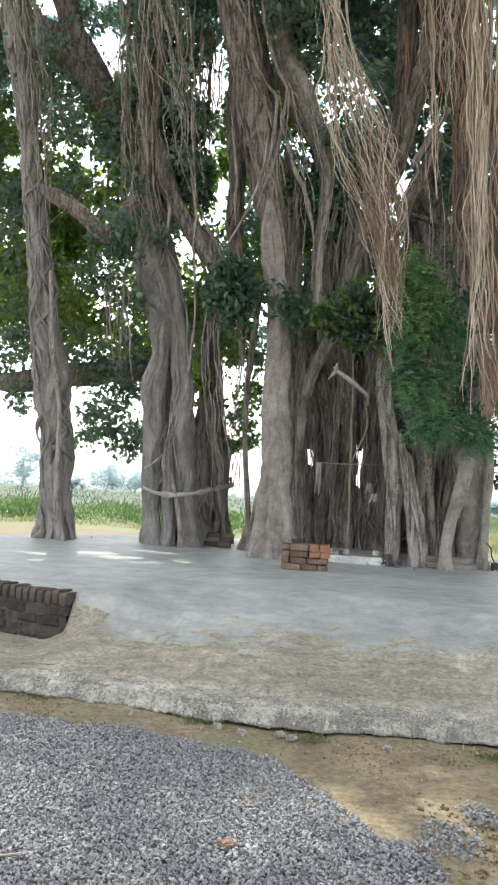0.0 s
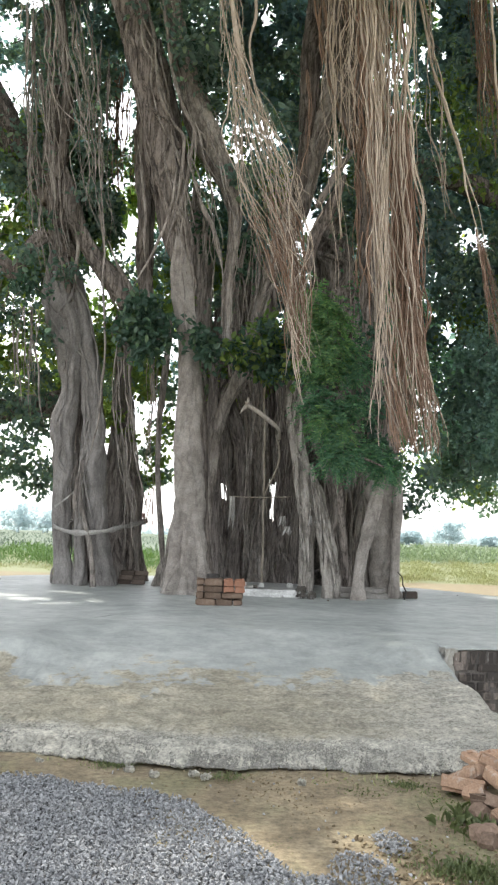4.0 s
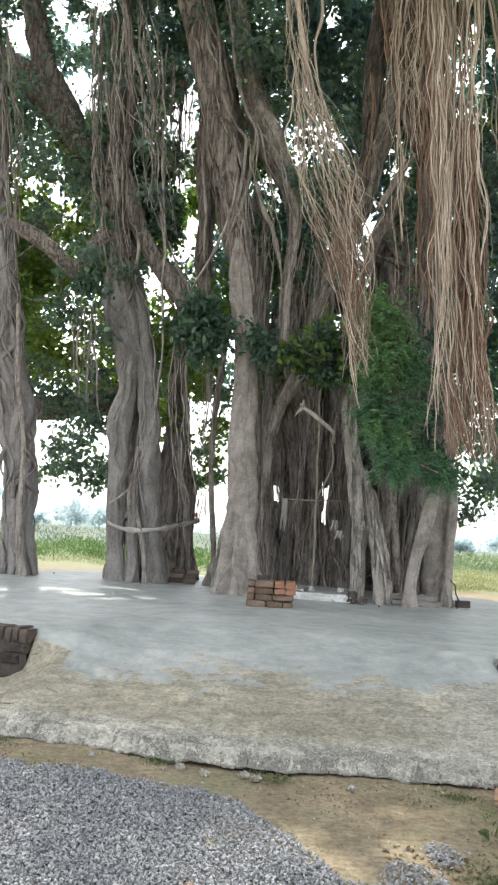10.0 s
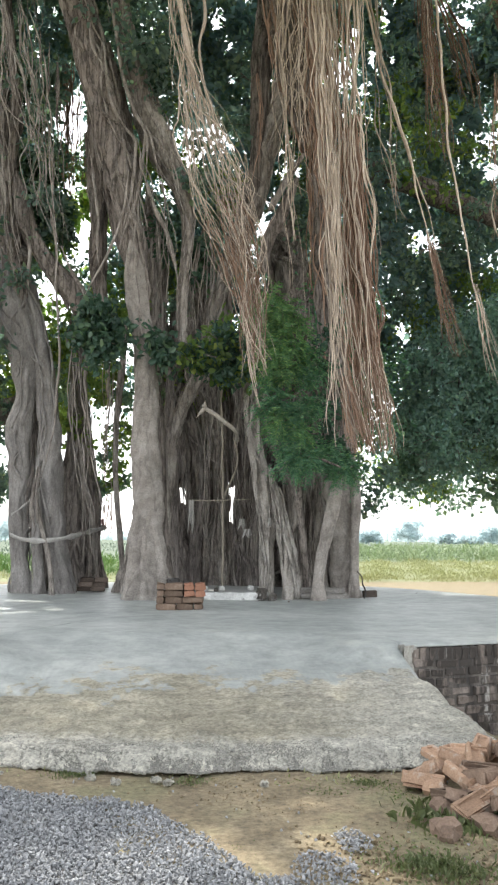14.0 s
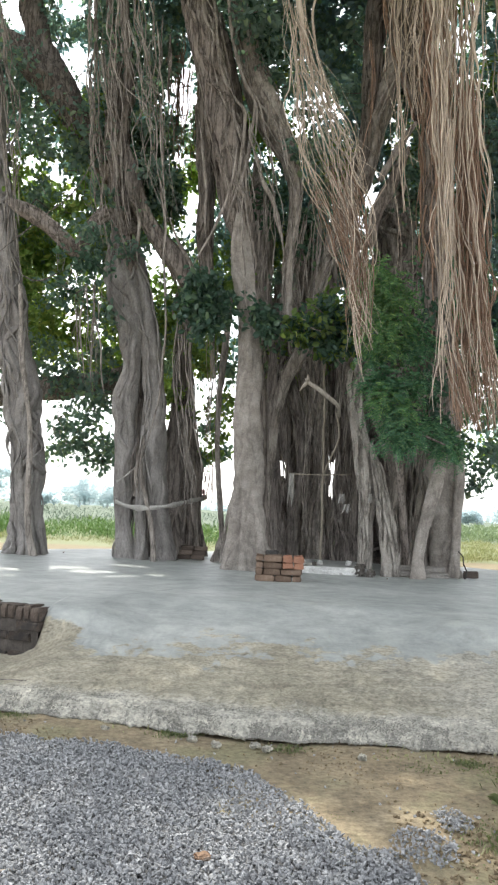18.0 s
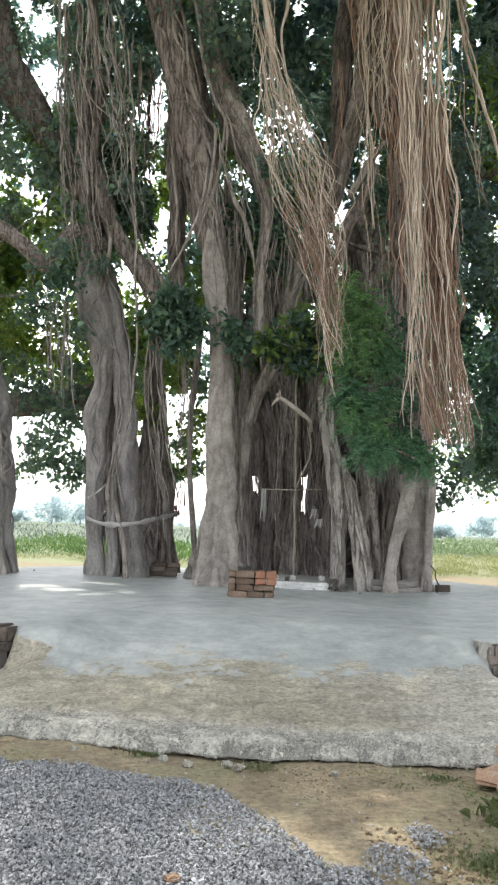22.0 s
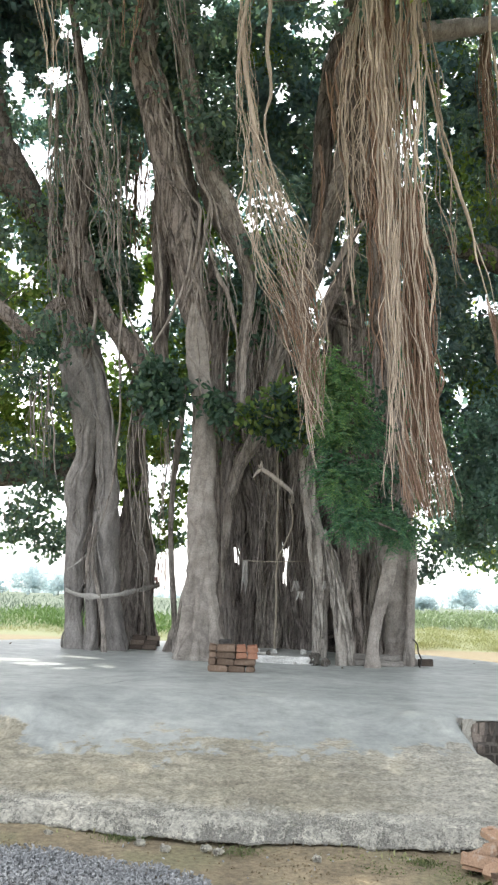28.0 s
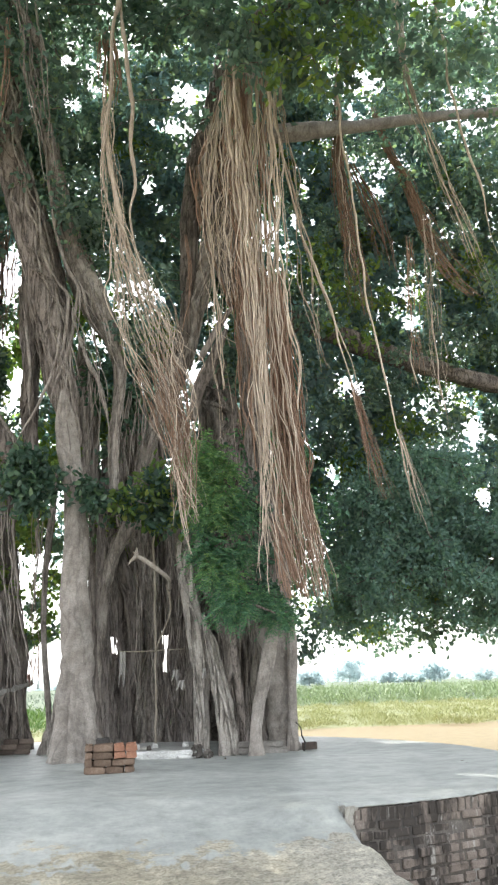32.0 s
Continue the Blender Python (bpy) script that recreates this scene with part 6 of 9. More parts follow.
root_bundle([(2.92, 12.10, 8.33, 0.137), (2.93, 12.10, 7.38, 0.171), (2.94, 12.10, 6.47, 0.166), (2.89, 12.10, 5.69, 0.145), (2.79, 12.10, 4.95, 0.107)], 16, tree, ROOT_BROWN, 0.0110, label="brown roots over the broad trunk", loose=0.050, ends=0.40, starts=0.20, single=True)
line_root([(0.40, 9.90, 13.49, 0.052), (0.50, 9.90, 12.75, 0.050), (0.53, 9.90, 12.28, 0.034), (0.43, 9.90, 11.97, 0.034), (0.55, 9.90, 11.58, 0.040), (0.63, 9.90, 11.16, 0.039), (0.57, 9.90, 10.81, 0.025), (0.53, 9.90, 10.16, 0.025), (0.51, 9.90, 9.44, 0.024), (0.45, 9.90, 8.74, 0.023), (0.47, 9.90, 8.26, 0.017), (0.55, 9.90, 7.80, 0.016), (0.68, 9.90, 7.27, 0.016), (0.81, 9.90, 6.75, 0.016)], tree, ROOT, "hanging_root", wander=0.016)
line_root([(0.62, 9.90, 11.36, 0.040), (0.66, 9.90, 11.03, 0.032), (0.76, 9.90, 10.28, 0.031), (0.82, 9.90, 9.46, 0.030), (0.83, 9.90, 8.67, 0.029), (0.90, 9.90, 8.10, 0.022), (0.84, 9.90, 7.65, 0.016), (0.93, 9.90, 7.19, 0.016), (1.05, 9.90, 6.67, 0.015), (1.17, 9.90, 6.17, 0.015)], tree, ROOT, "hanging_root", wander=0.016)
line_root([(0.52, 9.95, 9.48, 0.026), (0.50, 9.95, 8.88, 0.034), (0.58, 9.95, 8.30, 0.033), (0.66, 9.95, 7.75, 0.033), (0.77, 9.95, 7.21, 0.024), (0.91, 9.95, 6.69, 0.023)], tree, ROOT, "hanging_root", wander=0.012)
root_bundle([(0.60, 9.95, 7.85, 0.049), (0.72, 9.95, 7.30, 0.112), (0.86, 9.95, 6.77, 0.203), (1.00, 9.95, 6.27, 0.276), (1.16, 9.95, 5.78, 0.316), (1.31, 9.95, 5.30, 0.296), (1.44, 9.95, 4.92, 0.235), (1.52, 9.95, 4.54, 0.160), (1.56, 9.95, 4.09, 0.108), (1.61, 9.95, 3.66, 0.093), (1.67, 9.95, 3.31, 0.078)], 54, tree, ROOT, 0.0062, label="slanting bundle of pale hanging roots", loose=0.130, ends=0.50, starts=0.25, single=True)
root_bundle([(1.13, 10.00, 5.80, 0.212), (1.31, 10.00, 5.24, 0.238), (1.44, 10.00, 4.78, 0.183), (1.51, 10.00, 4.33, 0.116), (1.55, 10.00, 3.89, 0.079), (1.58, 10.00, 3.46, 0.071)], 70, tree, ROOT_BROWN, 0.0065, label="fine brown root tips", loose=0.100, ends=0.50, starts=0.40)
root_bundle([(1.29, 9.90, 4.70, 0.036), (1.39, 9.90, 4.37, 0.036), (1.49, 9.90, 4.08, 0.043), (1.61, 9.90, 3.83, 0.057), (1.73, 9.90, 3.62, 0.064), (1.83, 9.90, 3.41, 0.057)], 7, tree, ROOT, 0.0060, loose=0.030, ends=0.30, starts=0.45, single=True)
root_bundle([(1.52, 10.00, 4.10, 0.036), (1.57, 10.00, 3.60, 0.043), (1.66, 10.00, 3.18, 0.043), (1.71, 10.00, 2.91, 0.035)], 5, tree, ROOT, 0.0080, loose=0.030, ends=0.30, starts=0.05, single=True)
root_bundle([(-2.78, 10.30, 13.65, 0.101), (-2.66, 10.30, 12.66, 0.096), (-2.57, 10.30, 11.84, 0.082), (-2.49, 10.30, 11.16, 0.079), (-2.46, 10.30, 10.55, 0.125), (-2.37, 10.30, 9.97, 0.159), (-2.23, 10.30, 9.26, 0.136), (-2.10, 10.30, 8.38, 0.096), (-2.01, 10.30, 7.45, 0.100)], 16, tree, ROOT, 0.0120, label="pale roots hanging from the crown", loose=0.050, ends=0.45, starts=0.05, single=True)
root_bundle([(-2.56, 12.80, 10.05, 0.097), (-2.50, 12.80, 9.12, 0.104), (-2.47, 12.80, 8.22, 0.091), (-2.39, 12.80, 7.37, 0.089), (-2.26, 12.80, 6.55, 0.087), (-2.18, 12.80, 5.86, 0.095), (-2.03, 12.80, 5.19, 0.084)], 9, tree, BARK, 0.0120, loose=0.050, ends=0.40, starts=0.10, single=True)
root_bundle([(-2.40, 12.90, 8.95, 0.104), (-2.25, 12.90, 8.18, 0.132), (-2.13, 12.90, 7.42, 0.149), (-2.03, 12.90, 6.70, 0.146), (-1.91, 12.90, 6.00, 0.115), (-1.78, 12.90, 5.32, 0.085)], 12, tree, BARK, 0.0130, label="roots wound about a leaning limb", loose=0.060, ends=0.40, starts=0.10, single=True)
root_bundle([(-0.83, 11.20, 12.40, 0.151), (-0.71, 11.20, 11.43, 0.166), (-0.57, 11.20, 10.51, 0.139), (-0.38, 11.20, 9.52, 0.105), (-0.26, 11.20, 8.78, 0.074)], 9, tree, BARK, 0.0120, loose=0.040, ends=0.35, starts=0.05, single=True)
root_bundle([(-1.30, 11.40, 11.93, 0.193), (-1.24, 11.40, 10.98, 0.165), (-1.27, 11.40, 10.05, 0.119), (-1.26, 11.40, 9.18, 0.095)], 8, tree, ROOT_BROWN, 0.0110, loose=0.040, ends=0.40, starts=0.05, single=True)
line_root([(-1.60, 12.30, 12.61, 0.035), (-1.65, 12.30, 11.83, 0.033), (-1.68, 12.30, 11.07, 0.033), (-1.69, 12.30, 10.35, 0.032), (-1.81, 12.30, 9.76, 0.021)], tree, BARK, "hanging_root", wander=0.015)
root_bundle([(0.47, 11.60, 12.26, 0.109), (0.56, 11.60, 11.39, 0.169), (0.53, 11.60, 10.67, 0.123)], 26, tree, ROOT_BROWN, 0.0140, label="brown roots deep in the crown", loose=0.040, ends=0.40, starts=0.05)
root_bundle([(-4.27, 12.90, 9.69, 0.154), (-4.13, 12.90, 8.73, 0.170), (-3.94, 12.90, 7.79, 0.175), (-3.83, 12.90, 6.85, 0.160), (-3.74, 12.90, 5.92, 0.137), (-3.63, 12.90, 5.09, 0.115), (-3.53, 12.90, 4.27, 0.094)], 16, tree, BARK, 0.0110, label="thin roots hanging along the prop trunk", loose=0.060, ends=0.50, starts=0.10, single=True)
root_bundle([(-2.99, 13.30, 6.01, 0.050), (-2.90, 13.30, 5.34, 0.068), (-2.92, 13.30, 5.06, 0.078)], 4, tree, BARK, 0.0100, loose=0.030, ends=0.30, starts=0.05, single=True)
line_root([(4.24, 10.60, 13.26, 0.016), (4.21, 10.60, 11.95, 0.015), (4.20, 10.60, 10.83, 0.019), (4.21, 10.60, 10.07, 0.019), (4.23, 10.60, 9.24, 0.018), (4.34, 10.60, 8.54, 0.018), (4.40, 10.60, 7.76, 0.017), (4.43, 10.60, 7.00, 0.017), (4.51, 10.60, 6.36, 0.016), (4.62, 10.60, 5.74, 0.016), (4.73, 10.60, 5.13, 0.016), (4.84, 10.60, 4.54, 0.016), (4.95, 10.60, 3.97, 0.016), (5.08, 10.60, 3.40, 0.011)], tree, ROOT, "hanging_root", wander=0.022)
root_bundle([(4.77, 10.60, 4.96, 0.025), (4.87, 10.60, 4.46, 0.049), (4.98, 10.60, 3.97, 0.082), (5.06, 10.60, 3.48, 0.106)], 9, tree, ROOT, 0.0070, label="split root end", loose=0.030, ends=0.30, starts=0.05, single=True)
line_root([(3.12, 10.80, 11.06, 0.019), (3.18, 10.80, 10.09, 0.018), (3.30, 10.80, 9.16, 0.018), (3.49, 10.80, 8.38, 0.017), (3.69, 10.80, 7.66, 0.017), (3.89, 10.80, 6.92, 0.017), (4.04, 10.80, 6.28, 0.016), (4.17, 10.80, 5.70, 0.016), (4.30, 10.80, 5.14, 0.016)], tree, ROOT, "hanging_root", wander=0.022)
line_root([(3.17, 10.80, 10.95, 0.014), (3.23, 10.80, 9.99, 0.014), (3.38, 10.80, 8.97, 0.013), (3.56, 10.80, 8.19, 0.013), (3.72, 10.80, 7.52, 0.012), (3.97, 10.80, 6.78, 0.012), (4.13, 10.80, 6.15, 0.012), (4.27, 10.80, 5.62, 0.012), (4.37, 10.80, 5.10, 0.012)], tree, ROOT, "hanging_root", wander=0.022)
line_root([(3.38, 10.80, 7.88, 0.012), (3.44, 10.80, 7.21, 0.012), (3.64, 10.80, 6.76, 0.012), (3.75, 10.80, 6.31, 0.012), (3.81, 10.80, 5.95, 0.012)], tree, ROOT, "hanging_root", wander=0.022)
root_bundle([(4.17, 10.80, 5.78, 0.017), (4.33, 10.80, 5.14, 0.067), (4.43, 10.80, 4.67, 0.116), (4.56, 10.80, 4.21, 0.148), (4.71, 10.80, 3.84, 0.156)], 34, tree, ROOT_BROWN, 0.0055, label="frayed brown root tip", loose=0.040, ends=0.30, starts=0.15)
root_bundle([(5.11, 10.20, 13.01, 0.044), (5.16, 10.20, 12.08, 0.053), (5.19, 10.20, 11.30, 0.062), (5.26, 10.20, 10.65, 0.080), (5.40, 10.20, 10.03, 0.098), (5.56, 10.20, 9.42, 0.116), (5.75, 10.20, 8.73, 0.132), (5.97, 10.20, 8.16, 0.139), (6.13, 10.20, 7.50, 0.128), (6.36, 10.20, 6.67, 0.125)], 12, tree, ROOT, 0.0120, label="slanting hanging roots", loose=0.040, ends=0.30, starts=0.05, single=True)
line_root([(5.62, 9.80, 12.69, 0.021), (5.69, 9.80, 11.35, 0.020), (5.75, 9.80, 10.39, 0.019), (5.84, 9.80, 9.88, 0.018), (5.94, 9.80, 9.18, 0.018), (6.04, 9.80, 8.60, 0.018), (6.10, 9.80, 8.03, 0.017), (6.25, 9.80, 7.48, 0.017)], tree, ROOT, "hanging_root", wander=0.022)
root_bundle([(5.08, 12.60, 10.82, 0.068), (5.27, 12.60, 10.35, 0.100), (5.47, 12.60, 9.78, 0.132), (5.64, 12.60, 9.09, 0.140), (5.71, 12.60, 8.52, 0.128)], 22, tree, ROOT_BROWN, 0.0100, label="brown roots in the crown", loose=0.050, ends=0.35, starts=0.05)
root_bundle([(5.63, 12.60, 12.15, 0.060), (5.85, 12.60, 11.29, 0.070), (6.14, 12.60, 10.70, 0.092), (6.41, 12.60, 9.87, 0.135), (6.73, 12.60, 9.07, 0.221), (7.13, 12.60, 8.52, 0.286), (7.55, 12.60, 8.20, 0.287)], 40, tree, ROOT_BROWN, 0.0100, label="brown roots slanting through the crown", loose=0.050, ends=0.30, starts=0.10)
line_root([(5.50, 11.50, 6.81, 0.013), (5.44, 11.50, 6.51, 0.013), (5.51, 11.50, 6.22, 0.013), (5.58, 11.50, 5.93, 0.008)], tree, ROOT, "hanging_root", wander=0.022)
line_root([(5.94, 11.50, 7.65, 0.014), (5.89, 11.50, 6.83, 0.013), (5.92, 11.50, 6.05, 0.013), (6.01, 11.50, 5.29, 0.008)], tree, ROOT, "hanging_root", wander=0.022)
fused("trunk", [(0.84, 15.80, 0.43, 0.217), (0.84, 15.80, 0.50, 0.197), (0.83, 15.80, 1.28, 0.186), (0.74, 15.80, 2.15, 0.208), (0.75, 15.80, 2.86, 0.241), (0.71, 15.80, 3.90, 0.177), (0.64, 15.80, 4.78, 0.178), (0.60, 15.80, 5.68, 0.045)], BARK_DARK, tree, 5, 0.70)
fused("trunk", [(1.13, 15.70, 0.43, 0.216), (1.13, 15.70, 0.50, 0.196), (1.12, 15.70, 1.28, 0.185), (1.16, 15.70, 1.76, 0.152), (1.19, 15.70, 2.20, 0.141), (1.12, 15.70, 2.70, 0.196), (1.01, 15.70, 3.58, 0.241), (0.93, 15.70, 4.32, 0.199), (0.85, 15.70, 5.21, 0.178), (0.79, 15.70, 6.13, 0.045)], BARK_DARK, tree, 5, 0.70, roots=(5, BARK_UP, 0.010, 0.020))
fused("trunk", [(2.43, 16.00, 0.43, 0.418), (2.43, 16.00, 0.50, 0.380), (2.45, 16.00, 1.29, 0.335), (2.49, 16.00, 2.18, 0.335), (2.51, 16.00, 3.22, 0.382), (2.44, 16.00, 4.30, 0.385), (2.37, 16.00, 5.43, 0.046)], BARK_DARK, tree, 6, 0.70)
fused("trunk", [(0.48, 15.60, 4.62, 0.132), (0.41, 15.60, 5.85, 0.224), (0.36, 15.60, 7.03, 0.252), (0.23, 15.60, 8.27, 0.047)], BARK_DARK, tree, 5, 0.70)
fused("trunk", [(1.58, 14.60, 4.34, 0.165), (1.61, 14.60, 5.07, 0.188), (1.63, 14.60, 5.83, 0.169), (1.74, 14.60, 6.50, 0.043)], BARK_UP, tree, 5, 0.70, roots=(5, BARK, 0.010, 0.020))
# Filler stems placed to fit the camera's view, leaving a small sky hole.
fused("prop_root", [(1.04, 16.60, 0.43, 0.152), (1.04, 16.60, 0.50, 0.138), (1.03, 16.60, 1.27, 0.126), (1.02, 16.60, 1.78, 0.138), (1.03, 16.60, 2.00, 0.126), (1.03, 16.60, 2.11, 0.046)], BARK_DARK, tree, 3, 0.70)
fused("limb", [(1.03, 16.60, 2.42, 0.103), (1.02, 16.60, 2.82, 0.138), (0.99, 16.60, 3.58, 0.139), (0.96, 16.60, 4.49, 0.140), (0.92, 16.60, 5.18, 0.047)], BARK_DARK, tree, 3, 0.70)
root_bundle([(-0.33, 14.50, 2.18, 0.040), (-0.36, 14.50, 1.82, 0.070), (-0.37, 14.50, 1.37, 0.070)], 16, tree, ROOT_BROWN, 0.0060, label="dark tangled root tuft", loose=0.030, ends=0.40, starts=0.05)
fused("trunk", [(3.40, 12.95, 2.15, 0.166), (3.41, 12.95, 2.48, 0.241), (3.41, 12.95, 2.82, 0.269), (3.38, 12.95, 3.26, 0.270), (3.33, 12.95, 3.97, 0.253), (3.25, 12.95, 4.72, 0.237), (3.19, 12.95, 5.30, 0.220), (3.14, 12.95, 5.89, 0.213), (3.12, 12.95, 6.50, 0.196), (3.10, 12.95, 7.24, 0.180), (3.08, 12.95, 8.01, 0.163), (3.05, 12.95, 8.80, 0.136), (3.04, 12.95, 9.51, 0.043)], BARK_UP, tree, 6, 0.72, roots=(12, ROOT_BROWN, 0.010, 0.020))
root_bundle([(0.43, 12.80, 6.65, 0.076), (0.44, 12.80, 5.75, 0.093), (0.46, 12.80, 4.89, 0.092), (0.51, 12.80, 4.24, 0.072)], 9, tree, BARK, 0.0120, label="thin roots between the limbs", loose=0.040, ends=0.40, starts=0.10, single=True)
root_bundle([(1.18, 13.00, 6.24, 0.115), (1.15, 13.00, 5.54, 0.151), (1.09, 13.00, 4.86, 0.149), (1.06, 13.00, 4.21, 0.110)], 14, tree, BARK, 0.0150, loose=0.040, ends=0.40, starts=0.10, single=True)
root_bundle([(-0.82, 13.30, 4.60, 0.114), (-0.80, 13.30, 3.86, 0.131), (-0.74, 13.30, 3.14, 0.130), (-0.64, 13.30, 2.45, 0.129), (-0.55, 13.30, 1.70, 0.147), (-0.51, 13.30, 0.99, 0.129)], 9, tree, BARK, 0.0140, label="roots creeping down the dark stem", loose=0.050, ends=0.40, starts=0.10, single=True)
root_bundle([(-2.33, 13.00, 5.05, 0.095), (-2.30, 13.00, 4.31, 0.112), (-2.26, 13.00, 3.59, 0.092), (-2.20, 13.00, 3.08, 0.074)], 8, tree, BARK, 0.0100, loose=0.050, ends=0.40, starts=0.05, single=True)
root_bundle([(-0.26, 13.00, 4.18, 0.073), (-0.26, 13.00, 3.46, 0.082), (-0.28, 13.00, 2.77, 0.081), (-0.29, 13.00, 2.19, 0.063)], 6, tree, BARK, 0.0070, loose=0.040, ends=0.40, starts=0.05, single=True)
# Dark stem added behind the two grey trunks to close their gap.
fused("trunk", [(-1.39, 14.50, 0.43, 0.222), (-1.39, 14.50, 0.50, 0.202), (-1.45, 14.50, 1.28, 0.212), (-1.53, 14.50, 2.07, 0.212), (-1.59, 14.50, 2.71, 0.202), (-1.64, 14.50, 3.47, 0.204), (-1.66, 14.50, 4.05, 0.184), (-1.71, 14.50, 4.65, 0.041)], BARK_DARK, tree, 5, 0.70)
root_bundle([(-1.42, 13.30, 2.53, 0.046), (-1.48, 13.30, 2.19, 0.074), (-1.49, 13.30, 1.78, 0.083), (-1.42, 13.30, 1.46, 0.056)], 14, tree, BARK_DARK, 0.0100, label="dark roots tangled between the trunks", loose=0.030, ends=0.40, starts=0.10)
fused("trunk", [(0.92, 15.40, 0.43, 0.235), (0.92, 15.40, 0.50, 0.213), (0.93, 15.40, 1.10, 0.213), (0.88, 15.40, 1.66, 0.043)], BARK_DARK, tree, 5, 0.70)
root_bundle([(0.87, 14.30, 3.01, 0.080), (0.95, 14.30, 2.27, 0.099), (1.00, 14.30, 1.65, 0.099), (0.99, 14.30, 1.04, 0.099)], 16, tree, BARK_DARK, 0.0110, label="thin dark roots before the hollow", loose=0.050, ends=0.40, starts=0.20)
root_bundle([(1.48, 14.10, 4.44, 0.140), (1.52, 14.10, 3.47, 0.168), (1.52, 14.10, 2.54, 0.177), (1.52, 14.10, 1.65, 0.196), (1.54, 14.10, 0.80, 0.216)], 14, tree, BARK, 0.0160, label="roots grown flat on the inner trunk", loose=0.050, ends=0.25, starts=0.20, single=True)
root_bundle([(2.01, 14.30, 4.91, 0.123), (2.02, 14.30, 3.90, 0.152), (2.01, 14.30, 2.75, 0.160), (2.01, 14.30, 1.66, 0.179), (2.02, 14.30, 0.63, 0.200)], 14, tree, BARK, 0.0140, loose=0.050, ends=0.25, starts=0.20, single=True)
root_bundle([(3.12, 13.40, 3.13, 0.134), (3.09, 13.40, 2.34, 0.152), (3.05, 13.40, 1.49, 0.171), (3.04, 13.40, 0.60, 0.190)], 10, tree, BARK, 0.0180, label="ribs of the fluted column", loose=0.040, ends=0.20, starts=0.20, single=True)
root_bundle([(2.59, 13.40, 2.59, 0.057), (2.68, 13.40, 1.99, 0.094), (2.75, 13.40, 1.32, 0.113), (2.80, 13.40, 0.60, 0.132)], 6, tree, BARK, 0.0180, loose=0.040, ends=0.20, starts=0.20, single=True)
root_bundle([(4.55, 11.60, 11.69, 0.033), (4.52, 11.60, 10.71, 0.053), (4.50, 11.60, 9.77, 0.093), (4.59, 11.60, 8.99, 0.140), (4.68, 11.60, 8.25, 0.166), (4.73, 11.60, 7.52, 0.163), (4.77, 11.60, 7.12, 0.114)], 46, tree, ROOT_BROWN, 0.0080, label="brown roots hanging in a loose hank", loose=0.050, ends=0.30, starts=0.10)
root_bundle([(4.53, 11.50, 11.72, 0.033), (4.49, 11.50, 10.63, 0.053), (4.47, 11.50, 9.59, 0.081), (4.54, 11.50, 8.71, 0.108), (4.62, 11.50, 7.87, 0.115)], 5, tree, ROOT, 0.0100, loose=0.050, ends=0.35, starts=0.05, single=True)
root_bundle([(2.24, 12.30, 11.47, 0.088), (2.28, 12.30, 10.48, 0.127), (2.32, 12.30, 9.53, 0.133), (2.32, 12.30, 8.63, 0.119), (2.32, 12.30, 7.76, 0.097), (2.36, 12.30, 6.93, 0.075)], 9, tree, ROOT, 0.0120, loose=0.090, ends=0.40, starts=0.20, single=True)
root_bundle([(2.67, 12.20, 12.32, 0.114), (2.55, 12.20, 11.16, 0.174), (2.48, 12.20, 10.18, 0.209), (2.50, 12.20, 9.25, 0.202), (2.55, 12.20, 8.36, 0.157), (2.64, 12.20, 7.51, 0.115), (2.71, 12.20, 6.70, 0.093)], 12, tree, ROOT, 0.0110, label="wandering roots over the clasped limb", loose=0.130, ends=0.40, starts=0.30, single=True)
root_bundle([(-2.36, 11.80, 10.75, 0.105), (-2.17, 11.80, 9.62, 0.140), (-2.06, 11.80, 8.54, 0.135), (-2.00, 11.80, 7.51, 0.130), (-1.89, 11.80, 6.54, 0.126), (-1.77, 11.80, 5.80, 0.105)], 8, tree, BARK, 0.0110, label="thin roots trailing down the leaning limb", loose=0.070, ends=0.50, starts=0.30, single=True)
root_bundle([(-1.69, 11.80, 11.52, 0.151), (-1.57, 11.80, 10.45, 0.165), (-1.52, 11.80, 9.43, 0.138), (-1.47, 11.80, 8.57, 0.096)], 7, tree, BARK, 0.0090, loose=0.070, ends=0.50, starts=0.30, single=True)
root_bundle([(-1.24, 11.90, 8.86, 0.078), (-1.23, 11.90, 8.01, 0.094), (-1.17, 11.90, 7.20, 0.092), (-1.14, 11.90, 6.42, 0.072)], 7, tree, BARK_UP, 0.0120, loose=0.060, ends=0.50, starts=0.30, single=True)
root_bundle([(-0.28, 12.00, 7.29, 0.147), (-0.09, 12.00, 6.50, 0.180), (0.04, 12.00, 5.75, 0.176), (0.20, 12.00, 5.02, 0.138)], 8, tree, BARK, 0.0100, label="roots straying over the main limb", loose=0.080, ends=0.50, starts=0.40, single=True)
root_bundle([(0.16, 11.90, 7.66, 0.185), (0.38, 11.90, 6.87, 0.217), (0.56, 11.90, 6.11, 0.194), (0.64, 11.90, 5.37, 0.138)], 9, tree, BARK, 0.0100, label="roots straying over the brown limb", loose=0.080, ends=0.50, starts=0.40, single=True)
root_bundle([(0.51, 9.95, 10.36, 0.046), (0.51, 9.95, 9.27, 0.061), (0.54, 9.95, 8.30, 0.075), (0.68, 9.95, 7.38, 0.120), (0.86, 9.95, 6.69, 0.187), (1.05, 9.95, 6.02, 0.228)], 14, tree, ROOT, 0.0060, label="fine roots straying beside the bundle", loose=0.060, ends=0.40, starts=0.30, single=True)
